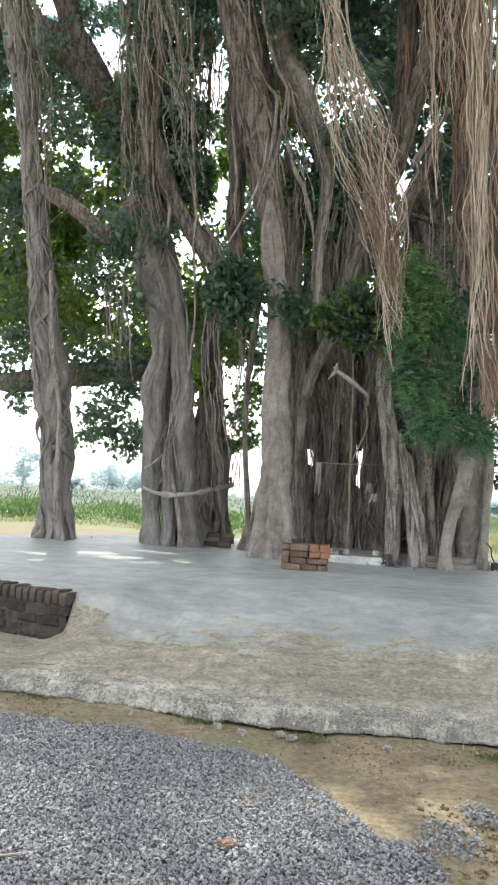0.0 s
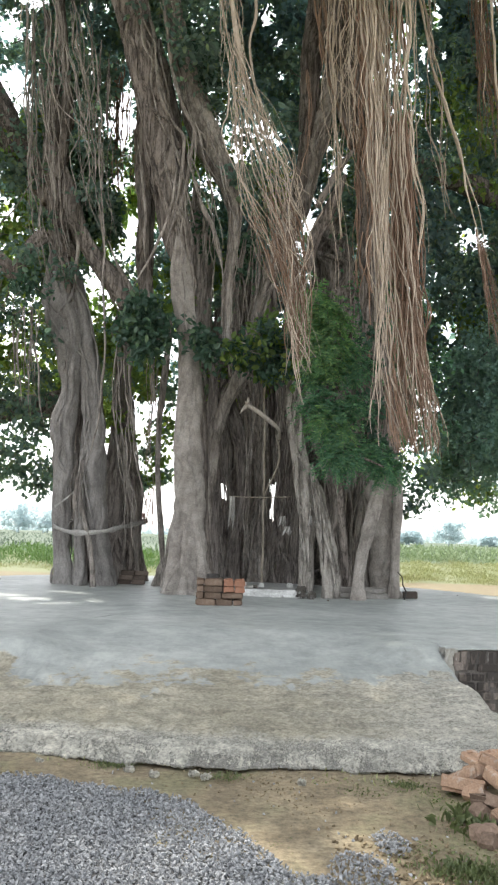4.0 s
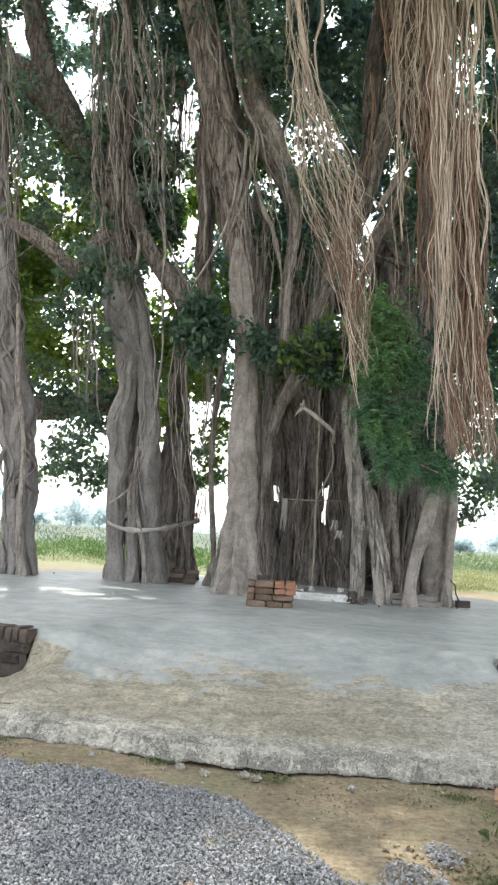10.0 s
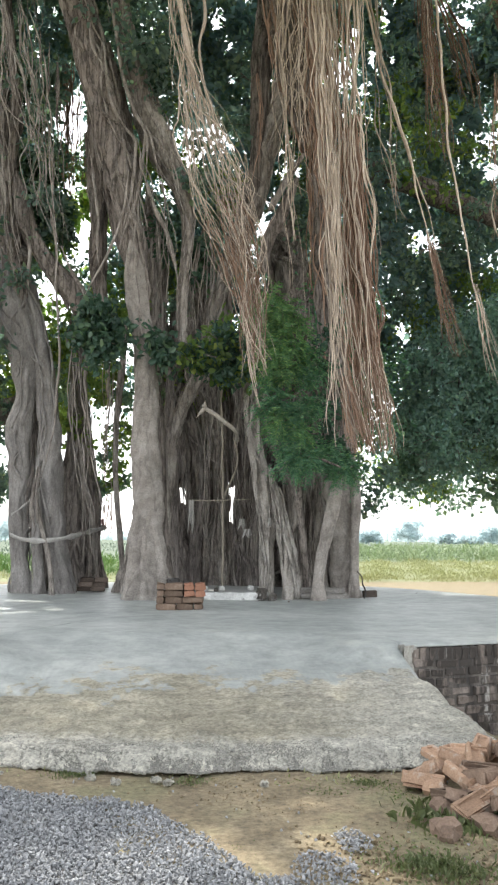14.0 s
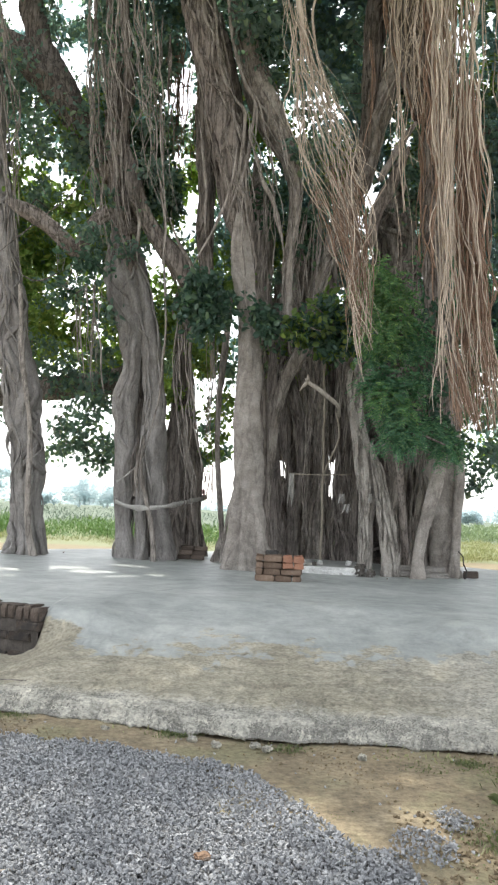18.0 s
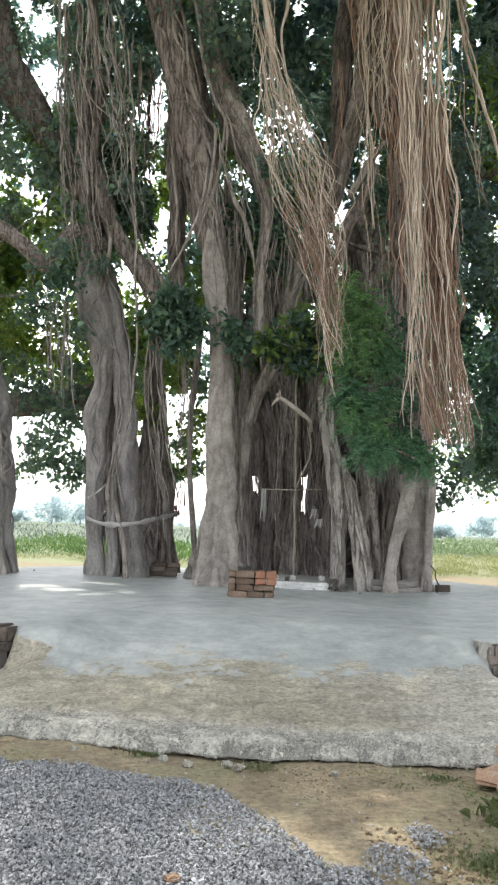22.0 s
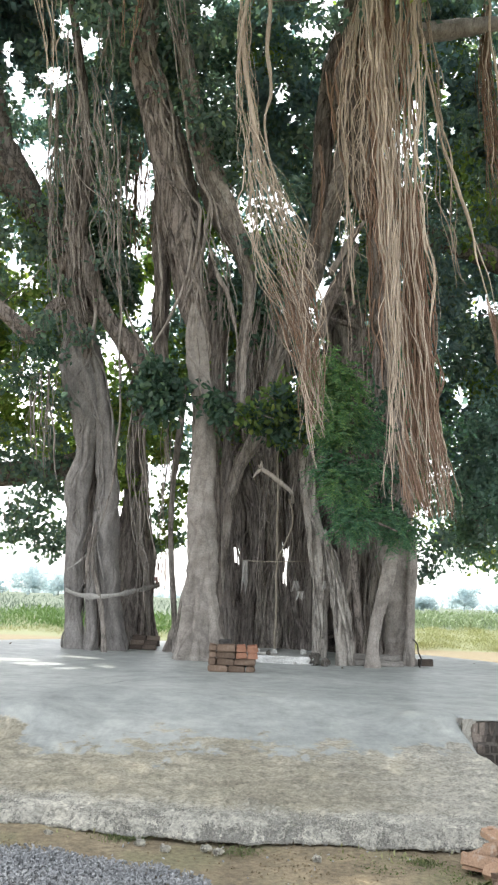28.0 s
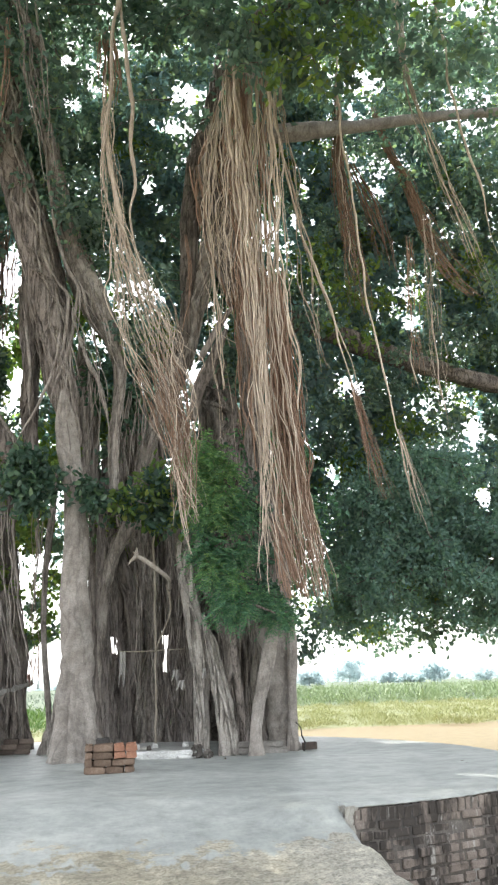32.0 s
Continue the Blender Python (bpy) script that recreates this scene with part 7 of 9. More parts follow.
root_bundle([(-1.91, 11.50, 9.54, 0.137), (-1.77, 11.50, 8.57, 0.132), (-1.56, 11.50, 7.66, 0.146), (-1.33, 11.50, 6.76, 0.132), (-1.04, 11.50, 5.82, 0.111), (-0.83, 11.50, 5.25, 0.084)], 14, tree, BARK, 0.0085, label="loose grey roots trailing across the limbs", loose=0.110, ends=0.45, starts=0.30, single=True)
root_bundle([(-1.79, 11.70, 9.70, 0.100), (-1.49, 11.70, 8.74, 0.115), (-1.39, 11.70, 7.77, 0.111), (-1.39, 11.70, 6.73, 0.107), (-1.39, 11.70, 5.87, 0.087)], 9, tree, BARK, 0.0090, loose=0.090, ends=0.50, starts=0.30, single=True)
line_root([(-1.25, 11.60, 7.38, 0.011), (-1.17, 11.60, 6.70, 0.011), (-1.11, 11.60, 6.02, 0.010), (-1.08, 11.60, 5.27, 0.010), (-1.08, 11.60, 4.69, 0.010), (-1.10, 11.60, 4.28, 0.008)], tree, BARK, "hanging_root", wander=0.020)
line_root([(-0.09, 11.80, 6.86, 0.018), (-0.16, 11.80, 6.16, 0.019), (-0.31, 11.80, 5.63, 0.021), (-0.51, 11.80, 5.19, 0.021), (-0.64, 11.80, 4.89, 0.017)], tree, BARK, "hanging_root", wander=0.020)
root_bundle([(2.84, 10.35, 3.65, 0.075), (2.92, 10.35, 3.20, 0.105), (3.01, 10.35, 2.79, 0.142), (3.14, 10.35, 2.42, 0.179)], 60, tree, ROOT_BROWN, 0.0070, label="dense brown tassel at the curtain foot", loose=0.030, ends=0.30, starts=0.30)
# Filler stems that shorten the sky slit seen from the camera.
fused("prop_root", [(1.99, 16.20, 0.43, 0.137), (1.99, 16.20, 0.50, 0.124), (2.00, 16.20, 1.09, 0.113), (1.99, 16.20, 1.53, 0.090), (1.99, 16.20, 1.73, 0.045)], BARK_DARK, tree, 3, 0.75)
fused("prop_root", [(2.01, 16.20, 2.41, 0.056), (2.01, 16.20, 2.80, 0.113), (2.01, 16.20, 3.66, 0.136), (2.01, 16.20, 4.55, 0.126), (2.00, 16.20, 5.36, 0.046)], BARK_DARK, tree, 3, 0.75)
limb("limb", [(-1.96, 15.50, 3.79, 0.327), (-2.22, 15.50, 3.73, 0.273), (-2.75, 15.50, 3.66, 0.253), (-3.38, 15.50, 3.55, 0.254), (-4.01, 15.50, 3.44, 0.234), (-4.85, 15.50, 3.31, 0.204), (-5.92, 15.50, 3.47, 0.162), (-6.22, 15.69, 3.51, 0.045)], BARK_UP, tree, 3, 0.15)
limb("limb", [(-1.79, 13.60, 5.99, 0.110), (-2.29, 14.40, 7.07, 0.162), (-2.81, 14.40, 8.04, 0.211), (-3.32, 14.40, 8.92, 0.229), (-3.83, 14.40, 9.85, 0.237), (-4.17, 14.40, 10.91, 0.233), (-4.50, 14.40, 12.09, 0.217), (-4.83, 14.40, 13.40, 0.187), (-5.13, 14.40, 14.61, 0.139), (-5.21, 14.59, 14.90, 0.039)], BARK_UP, tree, 5, 0.35)
limb("limb", [(2.88, 11.50, 10.36, 0.153), (3.67, 11.50, 10.51, 0.166), (4.29, 11.50, 10.66, 0.137), (4.92, 11.50, 10.80, 0.107), (5.78, 11.50, 11.04, 0.099), (6.67, 11.50, 11.26, 0.091), (7.82, 11.50, 11.48, 0.082), (7.99, 11.63, 11.51, 0.023)], BARK_GREY, tree, 2, 0.10)
limb("limb", [(4.04, 15.00, 8.73, 0.259), (5.00, 15.00, 8.54, 0.250), (5.96, 15.00, 8.20, 0.240), (6.94, 15.00, 7.90, 0.219), (7.95, 15.00, 7.67, 0.198), (9.22, 15.00, 7.37, 0.178), (9.51, 15.19, 7.31, 0.050)], BARK_UP, tree, 3, 0.20)
limb("limb", [(2.46, 9.50, 10.50, 0.038), (2.57, 9.50, 10.78, 0.067), (2.76, 9.50, 11.02, 0.091), (3.13, 9.50, 11.18, 0.098), (3.87, 9.50, 11.45, 0.089), (5.01, 9.50, 11.78, 0.074), (5.27, 9.68, 11.85, 0.020)], BARK_UP, tree, 3, 0.20)
limb("limb", [(-0.24, 9.80, 14.64, 0.249), (0.23, 9.80, 13.46, 0.182), (0.40, 9.80, 12.70, 0.134), (0.47, 9.80, 12.20, 0.080), (0.49, 9.93, 12.03, 0.022)], BARK_UP, tree, 3, 0.25)
limb("limb", [(-2.37, 11.50, 13.38, 0.076), (-1.73, 11.50, 13.16, 0.068), (-1.19, 11.50, 12.72, 0.067), (-0.58, 11.50, 11.66, 0.064), (-0.46, 11.66, 11.46, 0.018)], BARK_UP, tree, 3, 0.30)
root_bundle([(5.86, 12.00, 9.00, 0.053), (5.78, 12.00, 7.47, 0.070), (5.81, 12.00, 6.64, 0.078), (5.71, 12.00, 6.02, 0.077)], 12, tree, ROOT_BROWN, 0.0060, name="root_curtain", label="", loose=0.050, ends=0.25, starts=0.05)
root_bundle([(6.23, 12.00, 9.49, 0.054), (6.21, 12.00, 8.14, 0.072), (6.19, 12.00, 6.87, 0.080), (6.23, 12.00, 5.65, 0.078)], 12, tree, ROOT, 0.0060, name="root_curtain", label="", loose=0.050, ends=0.25, starts=0.05)
root_bundle([(-1.47, 15.00, 10.24, 0.362), (-1.41, 15.00, 9.13, 0.350), (-1.35, 15.00, 8.03, 0.284), (-1.30, 15.00, 7.16, 0.222)], 34, tree, ROOT_BROWN, 0.0120, name="root_curtain", label="", loose=0.050, ends=0.50, starts=0.05)
root_bundle([(-0.54, 14.20, 5.26, 0.041), (-0.39, 14.20, 4.26, 0.060), (-0.37, 14.20, 3.06, 0.069), (-0.28, 14.20, 1.89, 0.078)], 8, tree, ROOT, 0.0060, name="root_curtain", label="thin roots hanging free", loose=0.050, ends=0.25, starts=0.05)
root_bundle([(-2.61, 13.80, 5.22, 0.131), (-2.56, 13.80, 4.54, 0.129), (-2.51, 13.80, 3.76, 0.098), (-2.39, 13.80, 3.08, 0.078)], 9, tree, BARK, 0.0090, name="root_curtain", label="", loose=0.050, ends=0.50, starts=0.05)
root_bundle([(-3.21, 15.00, 3.19, 0.075), (-3.14, 15.00, 2.67, 0.085), (-3.09, 15.00, 2.31, 0.074)], 14, tree, ROOT, 0.0050, name="root_curtain", label="", loose=0.050, ends=0.40, starts=0.05)
line_root([(-2.57, 13.60, 5.17, 0.021), (-2.61, 13.60, 4.49, 0.018), (-2.53, 13.60, 3.91, 0.014), (-2.44, 13.60, 3.34, 0.009)], tree, BARK, "hanging_root", wander=0.022)
line_root([(-2.38, 13.60, 5.18, 0.021), (-2.36, 13.60, 4.50, 0.018), (-2.20, 13.60, 3.55, 0.014), (-2.08, 13.60, 2.98, 0.007)], tree, BARK, "hanging_root", wander=0.022)
line_root([(-2.73, 13.70, 5.09, 0.014), (-2.71, 13.70, 4.31, 0.012), (-2.57, 13.70, 3.54, 0.009)], tree, BARK, "hanging_root", wander=0.022)
line_root([(-3.90, 12.60, 5.08, 0.009), (-3.08, 12.60, 5.85, 0.009), (-2.66, 12.60, 6.24, 0.009), (-2.30, 12.60, 6.86, 0.009), (-1.76, 12.60, 7.49, 0.009)], tree, BARK_UP, "slanting_vine", wander=0.010)
line_root([(-3.75, 13.00, 5.14, 0.011), (-3.20, 13.00, 4.92, 0.011), (-2.71, 13.00, 5.13, 0.011)], tree, BARK_UP, "slanting_vine", wander=0.022)

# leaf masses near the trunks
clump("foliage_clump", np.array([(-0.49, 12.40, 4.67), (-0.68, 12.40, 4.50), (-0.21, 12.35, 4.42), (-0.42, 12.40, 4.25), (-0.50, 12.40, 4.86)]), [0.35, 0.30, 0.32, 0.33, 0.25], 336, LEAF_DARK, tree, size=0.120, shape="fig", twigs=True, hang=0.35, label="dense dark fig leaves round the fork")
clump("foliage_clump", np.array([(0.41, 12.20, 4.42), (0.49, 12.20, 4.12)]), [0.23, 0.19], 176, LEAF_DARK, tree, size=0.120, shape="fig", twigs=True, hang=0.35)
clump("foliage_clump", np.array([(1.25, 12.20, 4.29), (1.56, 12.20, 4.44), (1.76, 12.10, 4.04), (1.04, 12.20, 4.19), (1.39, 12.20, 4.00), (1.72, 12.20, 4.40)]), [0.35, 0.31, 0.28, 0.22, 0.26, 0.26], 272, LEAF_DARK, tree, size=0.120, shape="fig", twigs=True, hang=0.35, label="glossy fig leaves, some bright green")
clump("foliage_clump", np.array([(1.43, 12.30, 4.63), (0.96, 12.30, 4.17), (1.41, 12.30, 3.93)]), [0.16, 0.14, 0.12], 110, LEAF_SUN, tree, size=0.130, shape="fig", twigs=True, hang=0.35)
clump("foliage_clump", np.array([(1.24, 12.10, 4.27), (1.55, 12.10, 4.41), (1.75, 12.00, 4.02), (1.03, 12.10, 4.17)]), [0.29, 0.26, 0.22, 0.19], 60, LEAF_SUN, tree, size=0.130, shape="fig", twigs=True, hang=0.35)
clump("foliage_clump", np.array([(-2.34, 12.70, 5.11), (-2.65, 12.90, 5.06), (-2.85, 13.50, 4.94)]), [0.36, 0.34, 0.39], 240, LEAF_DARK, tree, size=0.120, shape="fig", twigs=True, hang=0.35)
clump("foliage_clump", np.array([(-1.47, 13.60, 7.00), (-1.31, 13.60, 6.71), (-1.59, 13.60, 6.50)]), [0.35, 0.34, 0.30], 90, LEAF, tree, size=0.120, shape="fig", twigs=True, hang=0.35)
clump("foliage_clump", np.array([(0.41, 12.80, 9.05), (0.16, 12.80, 8.65), (0.54, 12.80, 8.39), (0.58, 12.80, 9.45)]), [0.51, 0.41, 0.36, 0.42], 110, LEAF, tree, size=0.120, shape="fig", twigs=True, hang=0.35)
clump("foliage_clump", np.array([(-2.35, 14.00, 7.83), (-1.96, 14.00, 9.61), (-2.71, 14.20, 8.21)]), [0.47, 0.56, 0.55], 100, LEAF, tree, size=0.120, shape="fig", twigs=True, hang=0.35)
clump("foliage_clump", np.array([(1.04, 13.40, 6.39), (1.25, 13.40, 5.91), (0.71, 13.40, 5.30)]), [0.36, 0.29, 0.29], 70, LEAF, tree, size=0.120, shape="fig", twigs=True, hang=0.35)
clump("foliage_clump", np.array([(-0.46, 12.40, 9.66), (-0.04, 12.40, 9.21), (0.35, 12.60, 9.83), (-0.41, 12.30, 11.06)]), [0.41, 0.40, 0.42, 0.32], 90, LEAF, tree, size=0.120, shape="fig", twigs=True, hang=0.35)
clump("foliage_clump", np.array([(-3.70, 14.40, 6.79), (-4.37, 14.80, 5.94), (-4.68, 15.00, 5.13), (-3.39, 15.00, 4.99), (-4.08, 14.80, 7.78)]), [0.66, 0.56, 0.67, 0.55, 0.69], 150, LEAF_SUN, tree, size=0.115, shape="fig", twigs=True, hang=0.35)
clump("foliage_clump", np.array([(-4.58, 15.20, 4.54), (-4.73, 15.20, 3.67), (-3.87, 15.40, 4.40), (-3.02, 15.60, 4.05), (-3.12, 15.60, 2.51), (-2.85, 15.60, 3.18), (-2.36, 15.60, 2.45)]), [0.67, 0.56, 0.56, 0.56, 0.44, 0.55, 0.37], 170, LEAF, tree, size=0.120, shape="fig", twigs=True, hang=0.35)
clump("foliage_clump", np.array([(-4.45, 14.20, 9.17), (-3.35, 14.20, 9.54), (-3.81, 14.30, 8.52), (-2.83, 14.50, 10.18), (-3.46, 14.40, 7.75)]), [0.93, 0.81, 0.79, 0.71, 0.67], 190, LEAF, tree, size=0.120, shape="fig", twigs=True, hang=0.35)
clump("foliage_clump", np.array([(-4.20, 14.50, 10.41), (-3.29, 14.50, 11.16), (-2.50, 14.60, 10.58), (-2.06, 14.40, 9.22), (-4.34, 14.40, 8.74), (-3.46, 14.50, 8.07)]), [0.97, 0.98, 0.72, 0.57, 0.81, 0.68], 190, LEAF, tree, size=0.120, shape="fig", twigs=True, hang=0.35)
clump("foliage_clump", np.array([(-2.90, 10.50, 14.15), (-1.93, 10.80, 14.04), (-1.02, 10.50, 14.19)]), [0.69, 0.58, 0.57], 150, LEAF, tree, size=0.120, shape="fig", twigs=True, hang=0.35)
clump("foliage_clump", np.array([(0.01, 10.20, 13.12), (1.17, 10.20, 12.96), (1.73, 10.00, 13.04), (-0.16, 13.40, 12.93), (1.47, 13.40, 13.78), (0.66, 13.60, 13.15)]), [0.53, 0.53, 0.53, 0.37, 0.45, 0.37], 150, LEAF, tree, size=0.120, shape="fig", twigs=True, hang=0.35)
clump("foliage_clump", np.array([(2.22, 9.90, 11.25), (2.64, 9.80, 10.84), (3.16, 9.80, 10.53), (3.76, 9.80, 11.27), (2.72, 9.50, 11.83), (1.87, 9.20, 12.15), (4.59, 10.00, 11.52), (4.26, 10.40, 10.68)]), [0.35, 0.34, 0.47, 0.49, 0.49, 0.59, 0.51, 0.40], 120, LEAF, tree, size=0.160, shape="fig", twigs=True, hang=0.35)
clump("foliage_clump", np.array([(4.13, 11.50, 11.45), (5.31, 12.50, 11.41), (6.13, 13.00, 10.72), (6.98, 13.00, 9.68), (7.70, 12.50, 10.94), (5.08, 13.50, 9.80), (4.63, 13.80, 8.22), (6.88, 13.60, 8.28)]), [0.54, 0.69, 0.70, 0.69, 0.72, 0.69, 0.55, 0.69], 200, LEAF, tree, size=0.120, shape="fig", twigs=True, hang=0.35)
clump("foliage_clump", np.array([(5.61, 14.50, 9.12), (6.48, 14.50, 7.67), (8.00, 14.50, 8.01), (8.41, 14.00, 9.34), (5.50, 14.60, 6.93), (7.59, 14.50, 6.51)]), [0.71, 0.70, 0.73, 0.75, 0.57, 0.70], 200, LEAF, tree, size=0.120, shape="fig", twigs=True, hang=0.35)
clump("foliage_clump", np.array([(3.23, 13.40, 5.06), (3.67, 13.40, 4.70), (3.79, 13.40, 3.94), (3.72, 13.40, 3.18), (3.35, 13.40, 5.74), (3.03, 13.40, 4.09), (4.00, 13.60, 5.35), (4.38, 13.80, 4.44), (4.30, 13.80, 3.45)]), [0.49, 0.49, 0.49, 0.42, 0.44, 0.39, 0.51, 0.51, 0.50], 260, NEEM, tree, size=0.090, shape="fig", twigs=True, hang=0.35)
clump("foliage_clump", np.array([(2.80, 13.80, 7.44), (2.19, 14.00, 8.94), (1.85, 14.00, 9.86), (3.38, 13.80, 7.88), (3.02, 13.80, 6.85), (1.46, 14.00, 7.04), (1.23, 14.00, 7.84)]), [0.36, 0.44, 0.50, 0.43, 0.35, 0.42, 0.43], 170, LEAF, tree, size=0.120, shape="fig", twigs=True, hang=0.35)
clump("foliage_clump", np.array([(-3.13, 13.60, 8.30), (-3.51, 13.60, 7.43), (-2.83, 13.60, 8.77), (-3.86, 13.40, 8.85), (-2.91, 13.80, 7.40)]), [0.54, 0.53, 0.48, 0.55, 0.42], 190, LEAF, tree, size=0.120, shape="fig", twigs=True, hang=0.35)
clump("foliage_clump", np.array([(-1.46, 14.60, 9.57), (-1.26, 14.80, 8.60), (-1.50, 14.40, 7.96), (-1.76, 14.40, 8.80)]), [0.46, 0.34, 0.39, 0.45], 150, LEAF, tree, size=0.120, shape="fig", twigs=True, hang=0.35)
clump("foliage_clump", np.array([(-0.00, 13.80, 5.48), (-0.29, 14.40, 4.31), (-0.48, 14.60, 3.92), (-1.24, 14.60, 4.71), (-1.08, 14.80, 3.41)]), [0.26, 0.26, 0.27, 0.27, 0.21], 90, LEAF_SUN, tree, size=0.120, shape="fig", twigs=True, hang=0.35)
clump("foliage_clump", np.array([(2.43, 9.70, 10.64), (2.93, 9.60, 10.84), (3.44, 9.60, 10.61), (3.22, 9.80, 10.34), (3.95, 9.50, 10.81), (4.47, 9.40, 11.12), (5.05, 9.30, 10.91), (5.57, 9.30, 10.58), (6.11, 9.20, 10.89), (2.03, 9.80, 11.18), (4.77, 9.80, 10.68), (5.53, 9.80, 10.69)]), [0.47, 0.47, 0.38, 0.24, 0.48, 0.49, 0.49, 0.43, 0.50, 0.42, 0.35, 0.30], 95, LEAF, tree, size=0.150, shape="fig", twigs=True, hang=0.35)
clump("foliage_clump", np.array([(3.60, 9.90, 10.38), (4.00, 9.70, 10.48), (2.97, 9.40, 10.96), (5.84, 9.00, 11.07), (5.11, 9.00, 11.05)]), [0.28, 0.34, 0.41, 0.49, 0.48], 26, LEAF_SUN, tree, size=0.150, shape="fig", twigs=True, hang=0.35)
clump("foliage_clump", np.array([(1.96, 10.00, 11.09), (2.50, 10.00, 10.95), (3.05, 10.00, 10.94), (0.48, 9.80, 12.70), (-0.17, 10.20, 12.71), (0.94, 9.80, 12.00), (-1.02, 10.60, 12.29), (-1.80, 10.40, 12.79), (-2.54, 10.20, 13.02), (-2.71, 10.60, 12.16)]), [0.33, 0.33, 0.29, 0.41, 0.52, 0.40, 0.52, 0.53, 0.65, 0.53], 95, LEAF, tree, size=0.150, shape="fig", twigs=True, hang=0.35)
clump("foliage_clump", np.array([(-4.71, 15.00, 4.17), (-4.23, 15.20, 4.12), (-3.30, 15.00, 3.71), (-2.86, 15.00, 3.53), (-2.42, 15.00, 3.24), (-3.06, 15.20, 2.80), (-2.72, 15.20, 2.40), (-2.38, 15.20, 2.21), (-4.57, 15.20, 3.03), (-2.28, 15.20, 3.81)]), [0.44, 0.44, 0.43, 0.36, 0.32, 0.37, 0.36, 0.28, 0.38, 0.37], 150, LEAF, tree, size=0.120, shape="fig", twigs=True, hang=0.35)
clump("foliage_clump", np.array([(-3.23, 14.60, 5.31), (-2.38, 14.60, 5.05), (-4.72, 14.60, 5.86), (-3.47, 14.60, 7.20), (-2.42, 14.60, 4.11)]), [0.47, 0.42, 0.55, 0.44, 0.31], 130, LEAF, tree, size=0.120, shape="fig", twigs=True, hang=0.35)
clump("foliage_clump", np.array([(5.36, 14.60, 4.64), (6.14, 14.60, 4.43), (6.84, 14.40, 4.18), (7.67, 14.40, 4.30), (8.06, 14.40, 3.54), (7.12, 14.20, 3.30), (6.35, 14.20, 3.40), (5.65, 14.40, 3.43), (5.07, 14.60, 3.67), (4.86, 14.40, 2.92), (5.40, 14.40, 2.91), (7.16, 14.20, 2.58)]), [0.55, 0.55, 0.55, 0.57, 0.57, 0.48, 0.47, 0.43, 0.39, 0.27, 0.28, 0.28], 330, VEILED, tree, size=0.085, shape="far", twigs=True, hang=0.35)
clump("foliage_clump", np.array([(4.49, 13.60, 2.65), (4.67, 13.60, 2.37), (4.28, 13.60, 2.46), (5.10, 13.60, 2.69), (5.81, 13.80, 2.85)]), [0.22, 0.16, 0.16, 0.16, 0.17], 46, LEAF, tree, size=0.100, shape="fig", twigs=True, hang=0.35)
clump("foliage_clump", np.array([(-2.05, 12.00, 12.66), (-1.23, 12.00, 12.86), (-0.45, 12.20, 11.89), (0.01, 12.20, 10.64), (-1.50, 12.20, 10.54), (-2.35, 12.40, 11.93), (-2.91, 12.00, 11.94), (-0.04, 12.20, 9.09), (-1.05, 12.00, 11.68)]), [0.50, 0.50, 0.44, 0.38, 0.38, 0.50, 0.49, 0.30, 0.33], 110, LEAF, tree, size=0.130, shape="fig", twigs=True, hang=0.35)
clump("foliage_clump", np.array([(-2.39, 12.80, 5.72), (-2.53, 12.90, 5.17), (-1.78, 13.20, 5.62), (-2.63, 13.20, 4.79), (-2.22, 13.60, 4.61), (-2.54, 14.60, 3.46), (-2.69, 14.80, 2.74), (-2.09, 14.80, 2.47)]), [0.38, 0.38, 0.22, 0.38, 0.33, 0.41, 0.42, 0.31], 110, LEAF, tree, size=0.120, shape="fig", twigs=True, hang=0.35)
clump("foliage_clump", np.array([(1.29, 11.50, 13.54), (2.06, 11.50, 14.03), (1.57, 11.00, 14.30), (0.90, 12.00, 13.17), (2.51, 11.00, 13.96), (1.94, 12.40, 13.63), (3.01, 11.00, 13.30), (3.76, 10.60, 13.49), (-0.18, 12.00, 13.22), (1.40, 12.60, 13.34)]), [0.58, 0.59, 0.70, 0.46, 0.58, 0.48, 0.50, 0.57, 0.51, 0.41], 130, LEAF, tree, size=0.140, shape="fig", twigs=True, hang=0.35)
clump("foliage_clump", np.array([(-0.40, 15.00, 3.18), (-0.18, 15.00, 2.77), (-0.32, 15.00, 2.36), (-0.10, 15.00, 3.39)]), [0.25, 0.21, 0.17, 0.25], 70, LEAF_SUN, tree, size=0.120, shape="fig", twigs=True, hang=0.35)
clump("foliage_clump", np.array([(-2.55, 13.00, 9.06), (-1.70, 13.20, 9.13), (-1.47, 13.20, 8.36), (-2.70, 13.30, 8.34), (-1.45, 12.90, 6.87), (-2.67, 13.60, 7.60), (-1.50, 13.40, 7.77), (-2.35, 13.20, 6.57)]), [0.42, 0.36, 0.29, 0.38, 0.23, 0.36, 0.27, 0.26], 110, LEAF, tree, size=0.130, shape="fig", twigs=True, hang=0.35)
clump("foliage_clump", np.array([(4.48, 14.80, 8.92), (4.56, 14.80, 8.05), (4.23, 14.80, 7.18), (4.60, 14.80, 6.49), (4.88, 14.80, 7.33), (4.31, 15.20, 8.33)]), [0.54, 0.53, 0.50, 0.45, 0.41, 0.47], 170, INNER, tree, size=0.140, shape="fig", twigs=True, hang=0.35)

